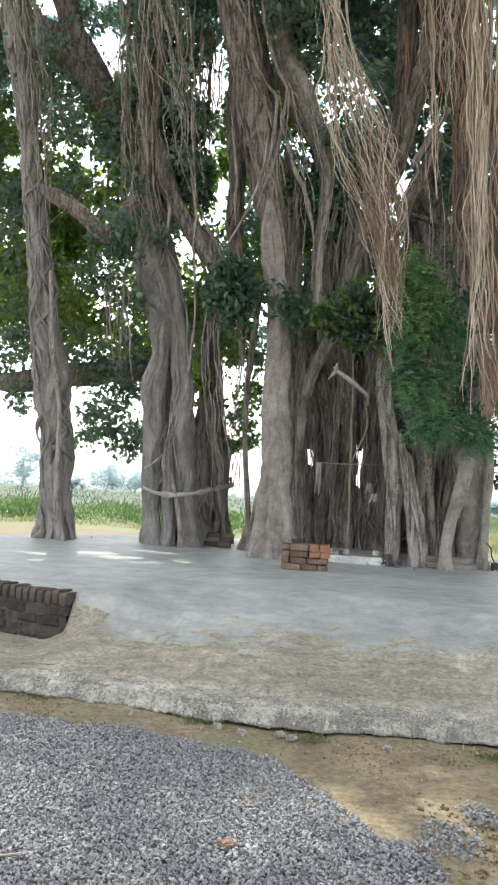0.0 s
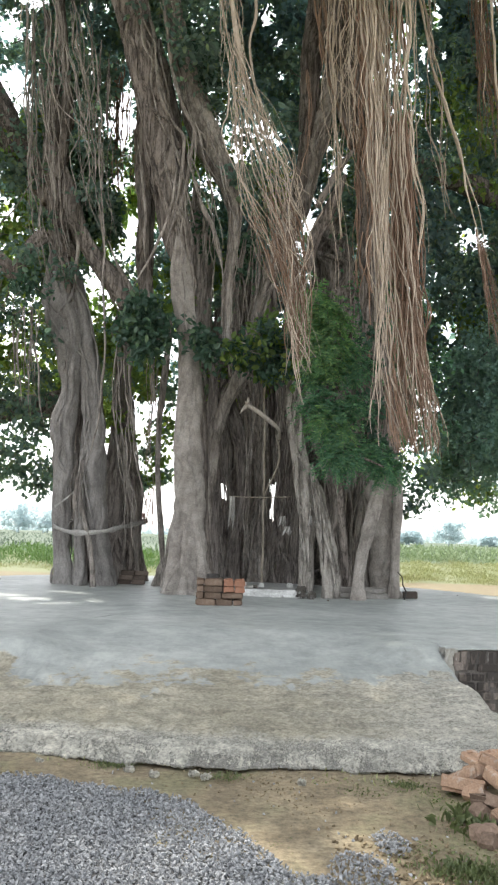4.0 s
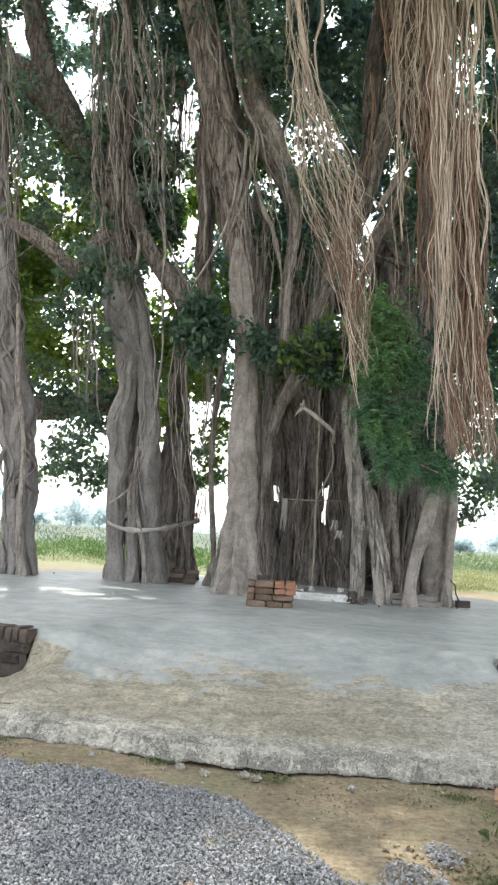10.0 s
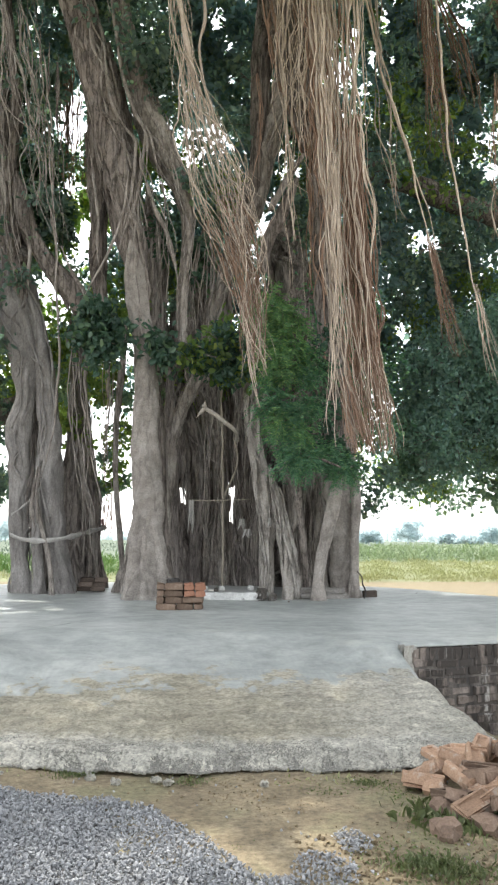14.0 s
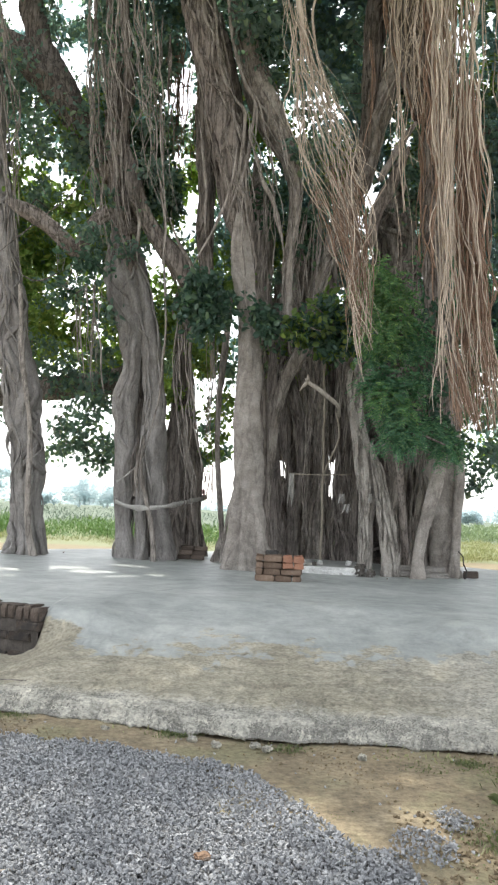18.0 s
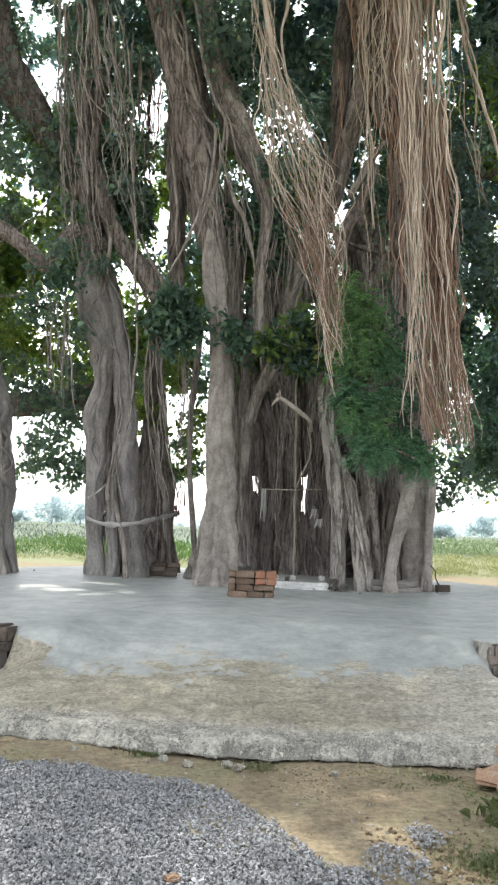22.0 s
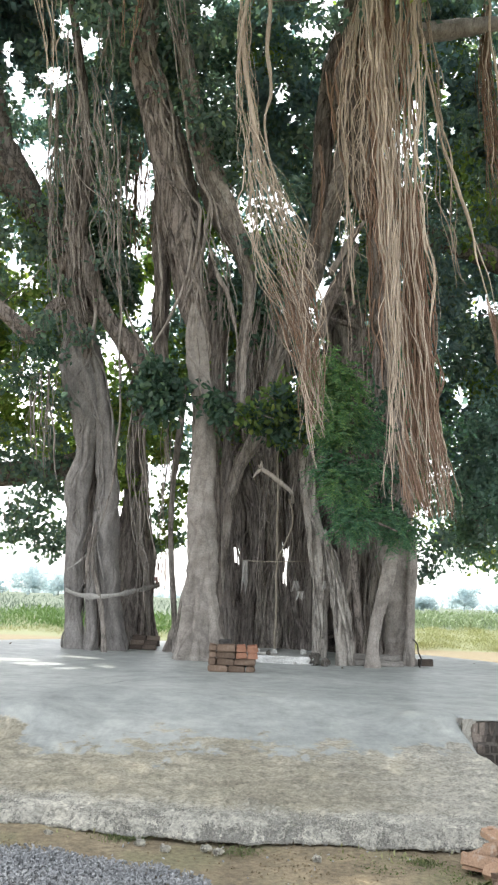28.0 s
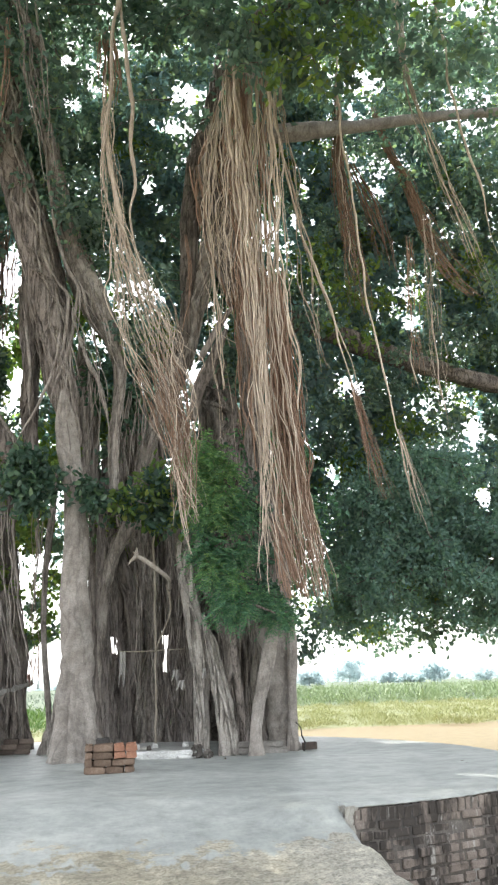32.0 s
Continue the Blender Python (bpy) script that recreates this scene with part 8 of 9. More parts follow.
clump("foliage_clump", np.array([(-0.62, 16.60, 4.22), (-0.20, 16.60, 3.56), (-0.53, 16.60, 3.01), (-0.18, 16.60, 2.54), (-0.56, 16.60, 2.43), (-0.09, 16.60, 4.24)]), [0.30, 0.25, 0.28, 0.23, 0.18, 0.23], 150, LEAF, tree, size=0.120, label="leaves seen between the stems")
clump("foliage_clump", np.array([(-1.24, 15.80, 3.55), (-1.13, 15.80, 3.14), (-1.15, 15.80, 4.62), (-1.30, 15.80, 5.29)]), [0.15, 0.13, 0.20, 0.20], 110, LEAF_SUN, tree, size=0.120)
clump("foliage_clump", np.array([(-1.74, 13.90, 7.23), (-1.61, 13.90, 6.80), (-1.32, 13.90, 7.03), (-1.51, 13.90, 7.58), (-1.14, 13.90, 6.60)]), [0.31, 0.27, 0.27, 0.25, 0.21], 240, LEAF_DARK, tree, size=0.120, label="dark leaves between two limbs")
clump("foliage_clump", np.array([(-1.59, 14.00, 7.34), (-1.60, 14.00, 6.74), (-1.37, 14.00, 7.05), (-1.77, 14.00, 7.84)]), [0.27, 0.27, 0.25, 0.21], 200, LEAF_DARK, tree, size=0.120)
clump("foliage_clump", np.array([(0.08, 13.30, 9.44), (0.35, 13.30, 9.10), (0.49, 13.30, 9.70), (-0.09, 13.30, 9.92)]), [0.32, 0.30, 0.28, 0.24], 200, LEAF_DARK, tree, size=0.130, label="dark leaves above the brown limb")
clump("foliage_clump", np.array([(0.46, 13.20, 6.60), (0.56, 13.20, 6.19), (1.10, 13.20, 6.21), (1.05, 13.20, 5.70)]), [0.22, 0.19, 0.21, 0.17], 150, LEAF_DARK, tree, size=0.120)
clump("foliage_clump", np.array([(-2.19, 13.90, 9.06), (-2.00, 13.90, 9.32), (-1.61, 13.90, 9.09), (-2.34, 13.90, 9.54), (-1.43, 13.90, 9.47)]), [0.31, 0.33, 0.29, 0.25, 0.24], 180, LEAF, tree, size=0.120)

clump("foliage_clump", np.array([(2.41, 9.25, 10.34), (2.86, 9.25, 10.91), (3.29, 9.25, 11.11), (3.73, 9.25, 11.25), (4.19, 9.25, 11.46), (4.56, 9.25, 11.71), (2.55, 9.25, 9.79), (3.08, 9.25, 10.40)]), [0.42, 0.4, 0.42, 0.4, 0.45, 0.4, 0.38, 0.36], 90, LEAF, tree, size=0.130)
clump("foliage_clump", np.array([(2.63, 9.10, 10.53), (3.14, 9.10, 10.57), (3.63, 9.10, 10.51), (4.16, 9.10, 10.76), (3.97, 9.10, 11.50), (2.84, 9.10, 9.78), (3.33, 9.10, 9.82)]), [0.4, 0.42, 0.4, 0.42, 0.4, 0.36, 0.36], 52, LEAF_SUN, tree, size=0.140)
clump("foliage_clump", np.array([(-1.96, 11.90, 13.67), (-1.46, 11.90, 13.17), (-1.10, 11.90, 12.28), (-2.05, 11.90, 12.86)]), [0.4, 0.4, 0.38, 0.36], 80, LEAF, tree, size=0.120)
clump("foliage_clump", np.array([(-0.58, 12.30, 14.34), (-0.01, 12.30, 13.69), (0.51, 12.30, 14.58), (0.97, 12.30, 13.77), (1.52, 12.30, 14.67), (2.07, 12.30, 13.86), (2.65, 12.30, 14.77), (1.30, 12.30, 13.11)]), [0.62, 0.6, 0.62, 0.6, 0.6, 0.6, 0.62, 0.6], 230, LEAF, tree, size=0.130)
clump("foliage_clump", np.array([(-0.22, 10.80, 13.31), (0.46, 10.80, 13.51), (1.25, 10.80, 13.45), (2.05, 10.80, 13.65), (2.64, 10.80, 13.18)]), [0.5, 0.5, 0.5, 0.5, 0.45], 150, LEAF, tree, size=0.130)
# Leaf plug added on the sun's ray to stop a fleck on the ramp.
clump("foliage_clump", np.array([(-1.95, 12.9, 11.6), (-1.75, 13.0, 12.0), (-2.2, 13.2, 12.3), (-1.9, 12.7, 12.6)]), [0.55, 0.5, 0.5, 0.5], 200, LEAF, tree, size=0.130)

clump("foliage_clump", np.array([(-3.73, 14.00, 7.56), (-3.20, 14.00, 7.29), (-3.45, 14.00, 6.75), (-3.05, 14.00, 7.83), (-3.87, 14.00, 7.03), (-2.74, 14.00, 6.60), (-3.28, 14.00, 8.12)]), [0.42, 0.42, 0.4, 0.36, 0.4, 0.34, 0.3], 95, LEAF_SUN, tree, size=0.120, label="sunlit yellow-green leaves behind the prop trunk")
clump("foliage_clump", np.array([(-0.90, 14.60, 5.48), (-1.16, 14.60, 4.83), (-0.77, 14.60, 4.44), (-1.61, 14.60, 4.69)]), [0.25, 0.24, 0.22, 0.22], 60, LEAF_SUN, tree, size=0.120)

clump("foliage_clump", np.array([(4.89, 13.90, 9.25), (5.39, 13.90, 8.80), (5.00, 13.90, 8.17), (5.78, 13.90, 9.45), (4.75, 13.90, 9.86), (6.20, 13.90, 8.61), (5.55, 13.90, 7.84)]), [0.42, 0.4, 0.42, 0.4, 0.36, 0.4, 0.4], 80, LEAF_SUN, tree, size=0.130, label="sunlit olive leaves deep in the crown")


# Dark-tinted leaves stand in for the shade behind the neem.
clump("foliage_clump", np.array([(3.14, 12.60, 4.71), (3.16, 12.60, 4.15), (3.16, 12.60, 3.51), (3.22, 12.60, 2.89)]), [0.22, 0.22, 0.22, 0.22], 70, LEAF_DARK, tree, size=0.110, label="dark leaves filling the shaded gap behind the young tree")
clump("foliage_clump", np.array([(0.99, 12.45, 7.77), (1.28, 12.45, 7.14), (0.88, 12.45, 7.03), (1.38, 12.45, 8.07)]), [0.3, 0.32, 0.3, 0.3], 75, LEAF, tree, size=0.120)

clump("foliage_clump", np.array([(2.92, 12.20, 3.51), (3.08, 12.20, 3.21), (3.14, 12.20, 2.90), (3.27, 12.20, 2.66), (3.42, 12.20, 2.57), (2.89, 12.20, 4.39)]), [0.2, 0.22, 0.22, 0.2, 0.18, 0.2], 80, LEAF_DARK, tree, size=0.100)

clump("foliage_clump", np.array([(0.99, 11.90, 4.24), (1.15, 11.90, 4.46), (1.28, 11.90, 4.08), (0.87, 11.90, 4.00)]), [0.17, 0.16, 0.15, 0.15], 18, LEAF_SUN, tree, size=0.115, label="bright yellow-green leaves by the fork")

clump("foliage_clump", np.array([(3.82, 13.10, 2.38), (3.94, 13.10, 2.09), (4.07, 13.10, 2.22), (4.15, 13.10, 2.50), (4.30, 13.10, 2.41), (3.89, 13.10, 1.87), (4.01, 13.10, 1.92)]), [0.16, 0.13, 0.15, 0.17, 0.15, 0.09, 0.1], 30, LEAF, tree, size=0.110, label="leafy twig drooping beside the broad trunk")

# Second leaf plug added on the sun's ray over the platform.
clump("foliage_clump", np.array([(-1.99, 13.13, 11.50), (-1.93, 13.49, 12.00), (-2.45, 13.60, 12.40), (-2.26, 13.62, 12.80)]), [0.5, 0.5, 0.5, 0.5], 200, LEAF, tree, size=0.130)

# the feathery crown of the young tree
neem_sprays([(1.98, 11.30, 4.81), (2.15, 11.30, 4.59), (1.83, 11.30, 4.53), (2.30, 11.30, 4.43), (2.03, 11.30, 4.25)], [0.22, 0.25, 0.16, 0.2, 0.17], NEEM_FRESH)
neem_sprays([(2.04, 11.20, 3.95), (2.29, 11.20, 4.08), (2.16, 11.20, 3.75)], [0.19, 0.17, 0.16], NEEM_FRESH)
neem_sprays([(2.51, 11.40, 4.04), (2.65, 11.40, 3.87), (2.39, 11.40, 3.77), (2.01, 11.40, 3.61)], [0.17, 0.15, 0.17, 0.13], NEEM)
neem_sprays([(1.98, 11.30, 3.23), (2.13, 11.30, 3.31), (2.36, 11.30, 3.17), (2.57, 11.30, 3.30)], [0.13, 0.17, 0.19, 0.15], NEEM)
neem_sprays([(2.19, 11.30, 2.88), (2.38, 11.30, 2.71), (2.30, 11.30, 2.48), (2.53, 11.30, 2.52)], [0.17, 0.2, 0.18, 0.15], NEEM)
neem_sprays([(2.10, 11.15, 3.03), (2.41, 11.15, 2.87)], [0.12, 0.13], NEEM_FRESH)
neem_sprays([(2.88, 11.70, 2.66), (3.08, 11.70, 2.48), (3.26, 11.70, 2.41)], [0.17, 0.16, 0.13], NEEM)
limb("trunk", [(2.83, 12.75, 0.55, 0.063), (2.69, 12.50, 1.46, 0.057), (2.55, 12.20, 2.30, 0.052), (2.37, 11.70, 3.08, 0.046), (2.35, 11.40, 3.84, 0.041), (2.36, 11.40, 4.49, 0.029), (2.29, 11.30, 4.95, 0.017)], BARK_UP, neem, 2, 0.15)
limb("bough", [(2.33, 11.40, 3.52, 0.028), (2.55, 11.40, 3.85, 0.025), (2.70, 11.40, 4.19, 0.012)], BARK_UP, neem, 2, 0.15)
limb("bough", [(2.31, 11.40, 2.87, 0.028), (2.20, 11.40, 3.19, 0.024), (2.10, 11.40, 3.42, 0.012)], BARK_UP, neem, 2, 0.15)
limb("bough", [(2.32, 11.40, 2.55, 0.028), (2.64, 11.40, 2.57, 0.024), (3.04, 11.40, 2.43, 0.012)], BARK_UP, neem, 2, 0.15)
limb("bough", [(2.35, 11.40, 3.84, 0.029), (2.54, 11.40, 4.34, 0.025), (2.58, 11.40, 4.83, 0.013)], BARK_UP, neem, 2, 0.15)
limb("bough", [(2.31, 11.40, 2.71, 0.028), (2.62, 11.40, 3.05, 0.024), (2.86, 11.40, 3.14, 0.012)], BARK_UP, neem, 2, 0.15)
limb("bough", [(2.34, 11.40, 3.68, 0.024), (2.19, 11.40, 3.83, 0.020), (2.06, 11.40, 4.07, 0.012)], BARK_UP, neem, 2, 0.15)
# the broad crown: an outer shell of leaf masses that hang low all round, and a roof over the trunks
def crown_mass(name, count, place, per, size, mat, radius=(0.5, 1.0), label="", group_size=30, hang=0.35, keep=None, shape="fig"):
    cs = [c for c in (place() for _ in range(count)) if keep is None or keep(c)]
    for i in range(0, len(cs), group_size):
        sub = np.array(cs[i:i + group_size])
        clump(name, sub, rng.uniform(*radius, len(sub)), per, mat, tree, size=size, hang=hang, label=label, shape=shape)


def openness(c):
    return math.sin(c[0] * 2.1 + 0.5 * c[2]) + math.sin(c[2] * 2.6 + 0.7 * c[0]) + math.sin(c[0] * 1.1 - c[2] * 1.5 + 2.0)


def back_left():
    x = rng.uniform(-11, 1.0)
    z = rng.uniform(4.1, 17.0)
    return np.array([x, min(16.8 + rng.uniform(-1.0, 2.5), 19.3 - 0.27 * max(z - 8.5, 0)), z])


def back_right():
    x = rng.uniform(1.0, 13)
    low = 3.4 - 0.9 * np.clip((x - 4) / 3, 0, 1)
    z = rng.uniform(low, 17.0)
    return np.array([x, min(16.8 + rng.uniform(-1.5, 2.5), 18.6 - 0.27 * max(z - 7.5, 0)) - 0.25 * max(x - 6, 0), z])


def low_right():
    x = rng.uniform(5.0, 11)
    return np.array([x, 14.6 + rng.uniform(-0.8, 1.2) - 0.2 * max(x - 6, 0), 2.75 + 0.25 * math.sin(x * 2.1) + 2.6 * rng.random() ** 1.3])


def roof():
    a, r = rng.uniform(0, 2 * math.pi), 9.5 * math.sqrt(rng.random())
    x, y = 1.0 + r * math.cos(a), 13.5 + r * 0.85 * math.sin(a)
    y = min(max(y, 11.0 + rng.random()), 17.0 - rng.random())
    return np.array([x, y, 15.6 - 0.05 * r * r + rng.uniform(-0.6, 1.0)])


def front_roof():
    y = rng.uniform(5.5, 9.5)
    return np.array([rng.uniform(-4.5, 8), y, 2.6 + 1.08 * y + rng.uniform(-0.4, 1.4)])


def inner_left():
    z = rng.uniform(4.6, 15.5)
    return np.array([rng.uniform(-10.5, 1.6), 18.6 + rng.uniform(-0.7, 0.9) - 0.27 * max(z - 8.5, 0), z])


def sunny_side(c):
    """The south-western flank, whose leaves take the sunlit tint."""
    return c[0] < -0.6 and 4.5 < c[2] + 0.4 * math.sin(c[0] * 1.7) < 9.0


def inner_right():
    x = rng.uniform(1.2, 12.5)
    low = np.interp(x, (1.2, 3.5, 5.5, 7.0, 8.3, 9.3, 12.5), (4.9, 4.6, 3.75, 3.35, 3.0, 3.45, 3.3))
    z = low + (15.5 - low) * rng.random() ** 1.25
    return np.array([x, 17.4 + rng.uniform(-0.7, 0.9) - 0.15 * max(x - 6, 0) - 0.25 * max(z - 7.5, 0), z])


LABEL = "leaves of the far side of the crown"
crown_mass("foliage_clump", 420, back_left, 280, 0.14, LEAF, radius=(0.45, 0.85), keep=lambda c: openness(c) < (-0.2 if sunny_side(c) else 1.0), label=LABEL, shape="far")
crown_mass("foliage_clump", 240, back_left, 220, 0.135, LEAF_SUN, radius=(0.4, 0.8), keep=lambda c: openness(c) < 0.9 and c[2] < 10.5, shape="far")
crown_mass("foliage_clump", 360, back_right, 280, 0.14, LEAF, radius=(0.45, 0.85), keep=lambda c: openness(c) < 1.25, label="dense leaves hanging low over the field side", shape="far")
crown_mass("foliage_clump", 210, back_right, 220, 0.135, LEAF_SUN, radius=(0.4, 0.8), keep=lambda c: openness(c) < 1.0, shape="far")
crown_mass("foliage_clump", 120, low_right, 480, 0.09, VEILED, radius=(0.35, 0.7), label="fine dense leaves hanging low", shape="far")
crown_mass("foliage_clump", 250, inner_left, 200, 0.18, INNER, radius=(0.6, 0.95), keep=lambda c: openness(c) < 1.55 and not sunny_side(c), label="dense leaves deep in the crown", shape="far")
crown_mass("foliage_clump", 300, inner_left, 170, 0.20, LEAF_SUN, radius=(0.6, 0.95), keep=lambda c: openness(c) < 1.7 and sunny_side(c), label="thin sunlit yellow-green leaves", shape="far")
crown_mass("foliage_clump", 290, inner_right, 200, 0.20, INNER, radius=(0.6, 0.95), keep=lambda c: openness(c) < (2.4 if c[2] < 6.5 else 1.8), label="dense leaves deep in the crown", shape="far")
crown_mass("foliage_clump", 240, roof, 180, 0.15, LEAF, radius=(0.7, 1.2), label="leaves of the high crown", keep=lambda c: openness(c) < 2.1, shape="far")
crown_mass("foliage_clump", 125, front_roof, 130, 0.17, LEAF, radius=(0.6, 1.0), label="large near leaves overhead")
crown_mass("foliage_clump", 22, front_roof, 80, 0.17, LEAF_SUN, radius=(0.6, 1.0))


# Crown leaves added on the sun's path to shade the ramp and platform.
def sunward():
    return np.array([rng.uniform(-8.0, 0.0), rng.uniform(12.0, 17.6), rng.uniform(13.0, 15.0)])


crown_mass("foliage_clump", 175, sunward, 160, 0.15, LEAF, radius=(0.7, 1.1), label="leaves of the high crown", shape="far")

# Extra leaves added to block a sun patch by the ramp's left side.
def sunward_rim():
    return np.array([rng.uniform(-6.2, -3.2), rng.uniform(13.8, 16.4), rng.uniform(12.4, 14.0)])


crown_mass("foliage_clump", 46, sunward_rim, 220, 0.2, INNER, radius=(0.7, 1.1), label="leaves of the high crown", shape="far")


def near_leaves(count):
    """Single broad leaves on the lowest twigs overhead, each with its midrib fold and drooping tip."""
    shapes = []
    for k in range(6):
        v, q = leaf_cloud(np.zeros((1, 3)), np.array([(1.0, 0.0, -0.2)]), np.array([0.17 + 0.01 * k]), "fig")
        shapes.append(mesh_of("leaf", v, q, LEAF if k < 4 else LEAF_SUN, smooth=False))
    for k in range(count):
        x, y = rng.uniform(-2.6, 6.2), rng.uniform(6.6, 9.0)
        ob = child("leaf", shapes[rng.integers(6)], tree)
        ob.matrix_basis = pose(x, y, 2.3 + 1.05 * y + rng.uniform(-0.25, 0.5), rng.uniform(-60, 60), rng.uniform(-20, 70), rng.uniform(0, 360))


near_leaves(280)

# Leaf plugs added along the sun's ray to shade a fleck below.
clump("foliage_clump", np.array([(-1.86, 13.38, 11.20), (-1.63, 13.69, 11.60), (-2.33, 13.64, 11.60), (-2.00, 14.16, 12.20), (-2.35, 13.71, 12.20), (-2.02, 14.13, 12.80), (-2.62, 14.43, 12.80), (-2.49, 14.54, 13.40)]), [0.6] * 8, 300, LEAF, tree, size=0.150, label="leaves added high in the crown to block the sun")

for whole in (tree, neem):
    for branch in whole.children:
        branch.matrix_parent_inverse = Matrix.Translation(-whole.location)

# ---- things on the platform ----
BROWN_BRICK = surface("dull_brown_brick", [(0.2, (0.10, 0.07, 0.052)), (0.55, (0.19, 0.135, 0.10)), (0.85, (0.30, 0.235, 0.185))], 9.0, 0.94,
                      spots=(12.0, 0.62, (0.14, 0.11, 0.095)), relief=(0.6, 0.012), vary=0.25, fine=90.0)
BRICK_A = [brick_mesh("brick", BRICK if i < 3 else BROWN_BRICK, seed=i, chip=0.011, frog=True) for i in range(6)]
RED_BRICK = surface("red_orange_brick", [(0.2, (0.27, 0.13, 0.085)), (0.55, (0.37, 0.19, 0.125)), (0.85, (0.45, 0.28, 0.20))], 9.0, 0.92, relief=(0.6, 0.012), vary=0.15, fine=80.0)
BRICK_RED = [brick_mesh("brick", RED_BRICK, seed=70 + i, chip=0.011, frog=True) for i in range(3)]
WALL_A = [brick_mesh("brick", WALL_BRICK, seed=10 + i, chip=0.006) for i in range(4)]
DAMP_A = [brick_mesh("brick", DAMP_BRICK, seed=30 + i, chip=0.007) for i in range(4)]
DAMP_R = [brick_mesh("brick", DAMP_BRICK, (0.075, 0.20, 0.115), seed=40 + i, chip=0.007) for i in range(4)]
ROWLOCK = [brick_mesh("brick", WALL_BRICK, (0.075, 0.20, 0.115), seed=20 + i, chip=0.007) for i in range(4)]


def lay(mesh, parent, m, name="brick", label=""):
    ob = new(name, mesh)
    ob.parent = parent
    ob.matrix_basis = m
    return tagged(ob, label)


def brick_stack():
    """Four courses of large old bricks, stretchers and headers mixed, some orange, the pile not quite square."""
    st = thing("brick_stack", (0.76, 10.72, PZ), "loose stack of brown and orange bricks four courses high", "brick stack")
    st.rotation_euler, st.scale = (0, 0, radians(-4)), (0.92, 0.92, 0.9)
    # each course: the brick widths along the front and whether a brick is orange
    courses = (((0.27, 0), (0.23, 0), (0.125, 0)), ((0.10, 0), (0.235, 0), (0.285, 0)), ((0.10, 0), (0.265, 0), (0.15, 1), (0.135, 1)), ((0.11, 0), (0.255, 0), (0.135, 1), (0.15, 1)))
    for layer, course in enumerate(courses):
        x = (-0.345, -0.335, -0.345, -0.345)[layer]
        for w, orange in course:
            for row in range(2):
                mesh = BRICK_RED[rng.integers(3)] if orange else BRICK_A[3 + rng.integers(3)]
                header = w < 0.2
                if header and row:
                    continue
                wide = Matrix.Diagonal((1.12, w / 0.115, 1.17, 1)) if header else Matrix.Diagonal((w / 0.235, 1.12, 1.17, 1))
                y = 0.0 if header else -0.064 + row * 0.13
                m = pose(x + w / 2 + rng.normal(0, 0.003), y + rng.normal(0, 0.007), 0.046 + layer * 0.093, rng.normal(0, 0.8), rng.normal(0, 0.8), (90 if header else 0) + rng.normal(0, 1.8))
                lay(mesh, st, m @ wide)
            x += w + 0.008
    return st


brick_stack()


def rubble_pile():
    pile = thing("brick_pile", (2.47, 4.48, 0.0), "tumbled pile of broken orange bricks and stones beside the ramp", "brick pile")
    for k in range(86):
        r = rng.random() ** 0.6
        a = rng.uniform(0, 2 * math.pi)
        x, y = 0.66 * r * math.cos(a), 0.86 * r * math.sin(a)
        top = 0.25 * (1 - r ** 1.6)
        z = 0.045 + top * rng.uniform(0.35, 1.0)
        m = pose(x, y, z, rng.normal(0, 22), rng.normal(0, 20), rng.uniform(0, 180))
        s = rng.uniform(0.55, 1.0) if rng.random() < 0.45 else 1.0
        lay(BRICK_A[rng.choice([0, 1, 2, 0, 1, 2, 3, 4, 5])], pile, m @ Matrix.Diagonal((s * rng.uniform(0.9, 1.1), rng.uniform(0.9, 1.15), rng.uniform(0.85, 1.15), 1)))
    for k in range(44):
        bm = bmesh.new()
        bmesh.ops.create_icosphere(bm, subdivisions=2, radius=rng.uniform(0.035, 0.085))
        for v in bm.verts:
            v.co *= 1 + 0.45 * noise.noise(v.co.normalized() * 1.6 + Vector((k * 3.1, 0, 0))) + 0.12 * noise.noise(v.co.normalized() * 5 + Vector((k, 2, 0)))
            v.co.z *= 0.8
        ob = part("stone", bm, BROWN_BRICK if k % 3 else BRICK, pile)
        a = rng.uniform(0, 2 * math.pi)
        ob.location = (0.70 * math.cos(a) * rng.random() - 0.14, 0.80 * math.sin(a) * rng.random() - 0.30, 0.032)
    return pile


rubble_pile()


def slab(name, at, size, mat, label, category, turn=0.0, bevel=0.012, rough=0.006):
    bm = bmesh.new()
    bmesh.ops.create_cube(bm, size=1.0)
    bmesh.ops.scale(bm, vec=size, verts=bm.verts)
    bmesh.ops.subdivide_edges(bm, edges=bm.edges[:], cuts=4, use_grid_fill=True)
    bmesh.ops.bevel(bm, geom=[e for e in bm.edges if len(e.link_faces) == 2 and e.calc_face_angle(0) > 1.0], offset=bevel, segments=2, affect="EDGES")
    for v in bm.verts:
        v.co += Vector(rng.normal(0, rough, 3))
        v.co.z += size[2] / 2
    me = bpy.data.meshes.new(name)
    bm.to_mesh(me)
    bm.free()
    me.materials.append(mat)
    ob = new(name, me)
    ob.location, ob.rotation_euler = at, (0, 0, radians(turn))
    return tagged(ob, label, category)


SLAB = surface("grey_stone_slab", [(0.25, (0.17, 0.155, 0.14)), (0.5, (0.255, 0.24, 0.22)), (0.8, (0.35, 0.33, 0.305))], 6.0, 0.92, relief=(0.6, 0.015), vary=0.12, fine=70.0)
slab("low_plinth", (1.68, 13.2, PZ), (1.15, 1.9, 0.10), CEMENT, "low cement plinth at the foot of the trunks", "plinth", -8)
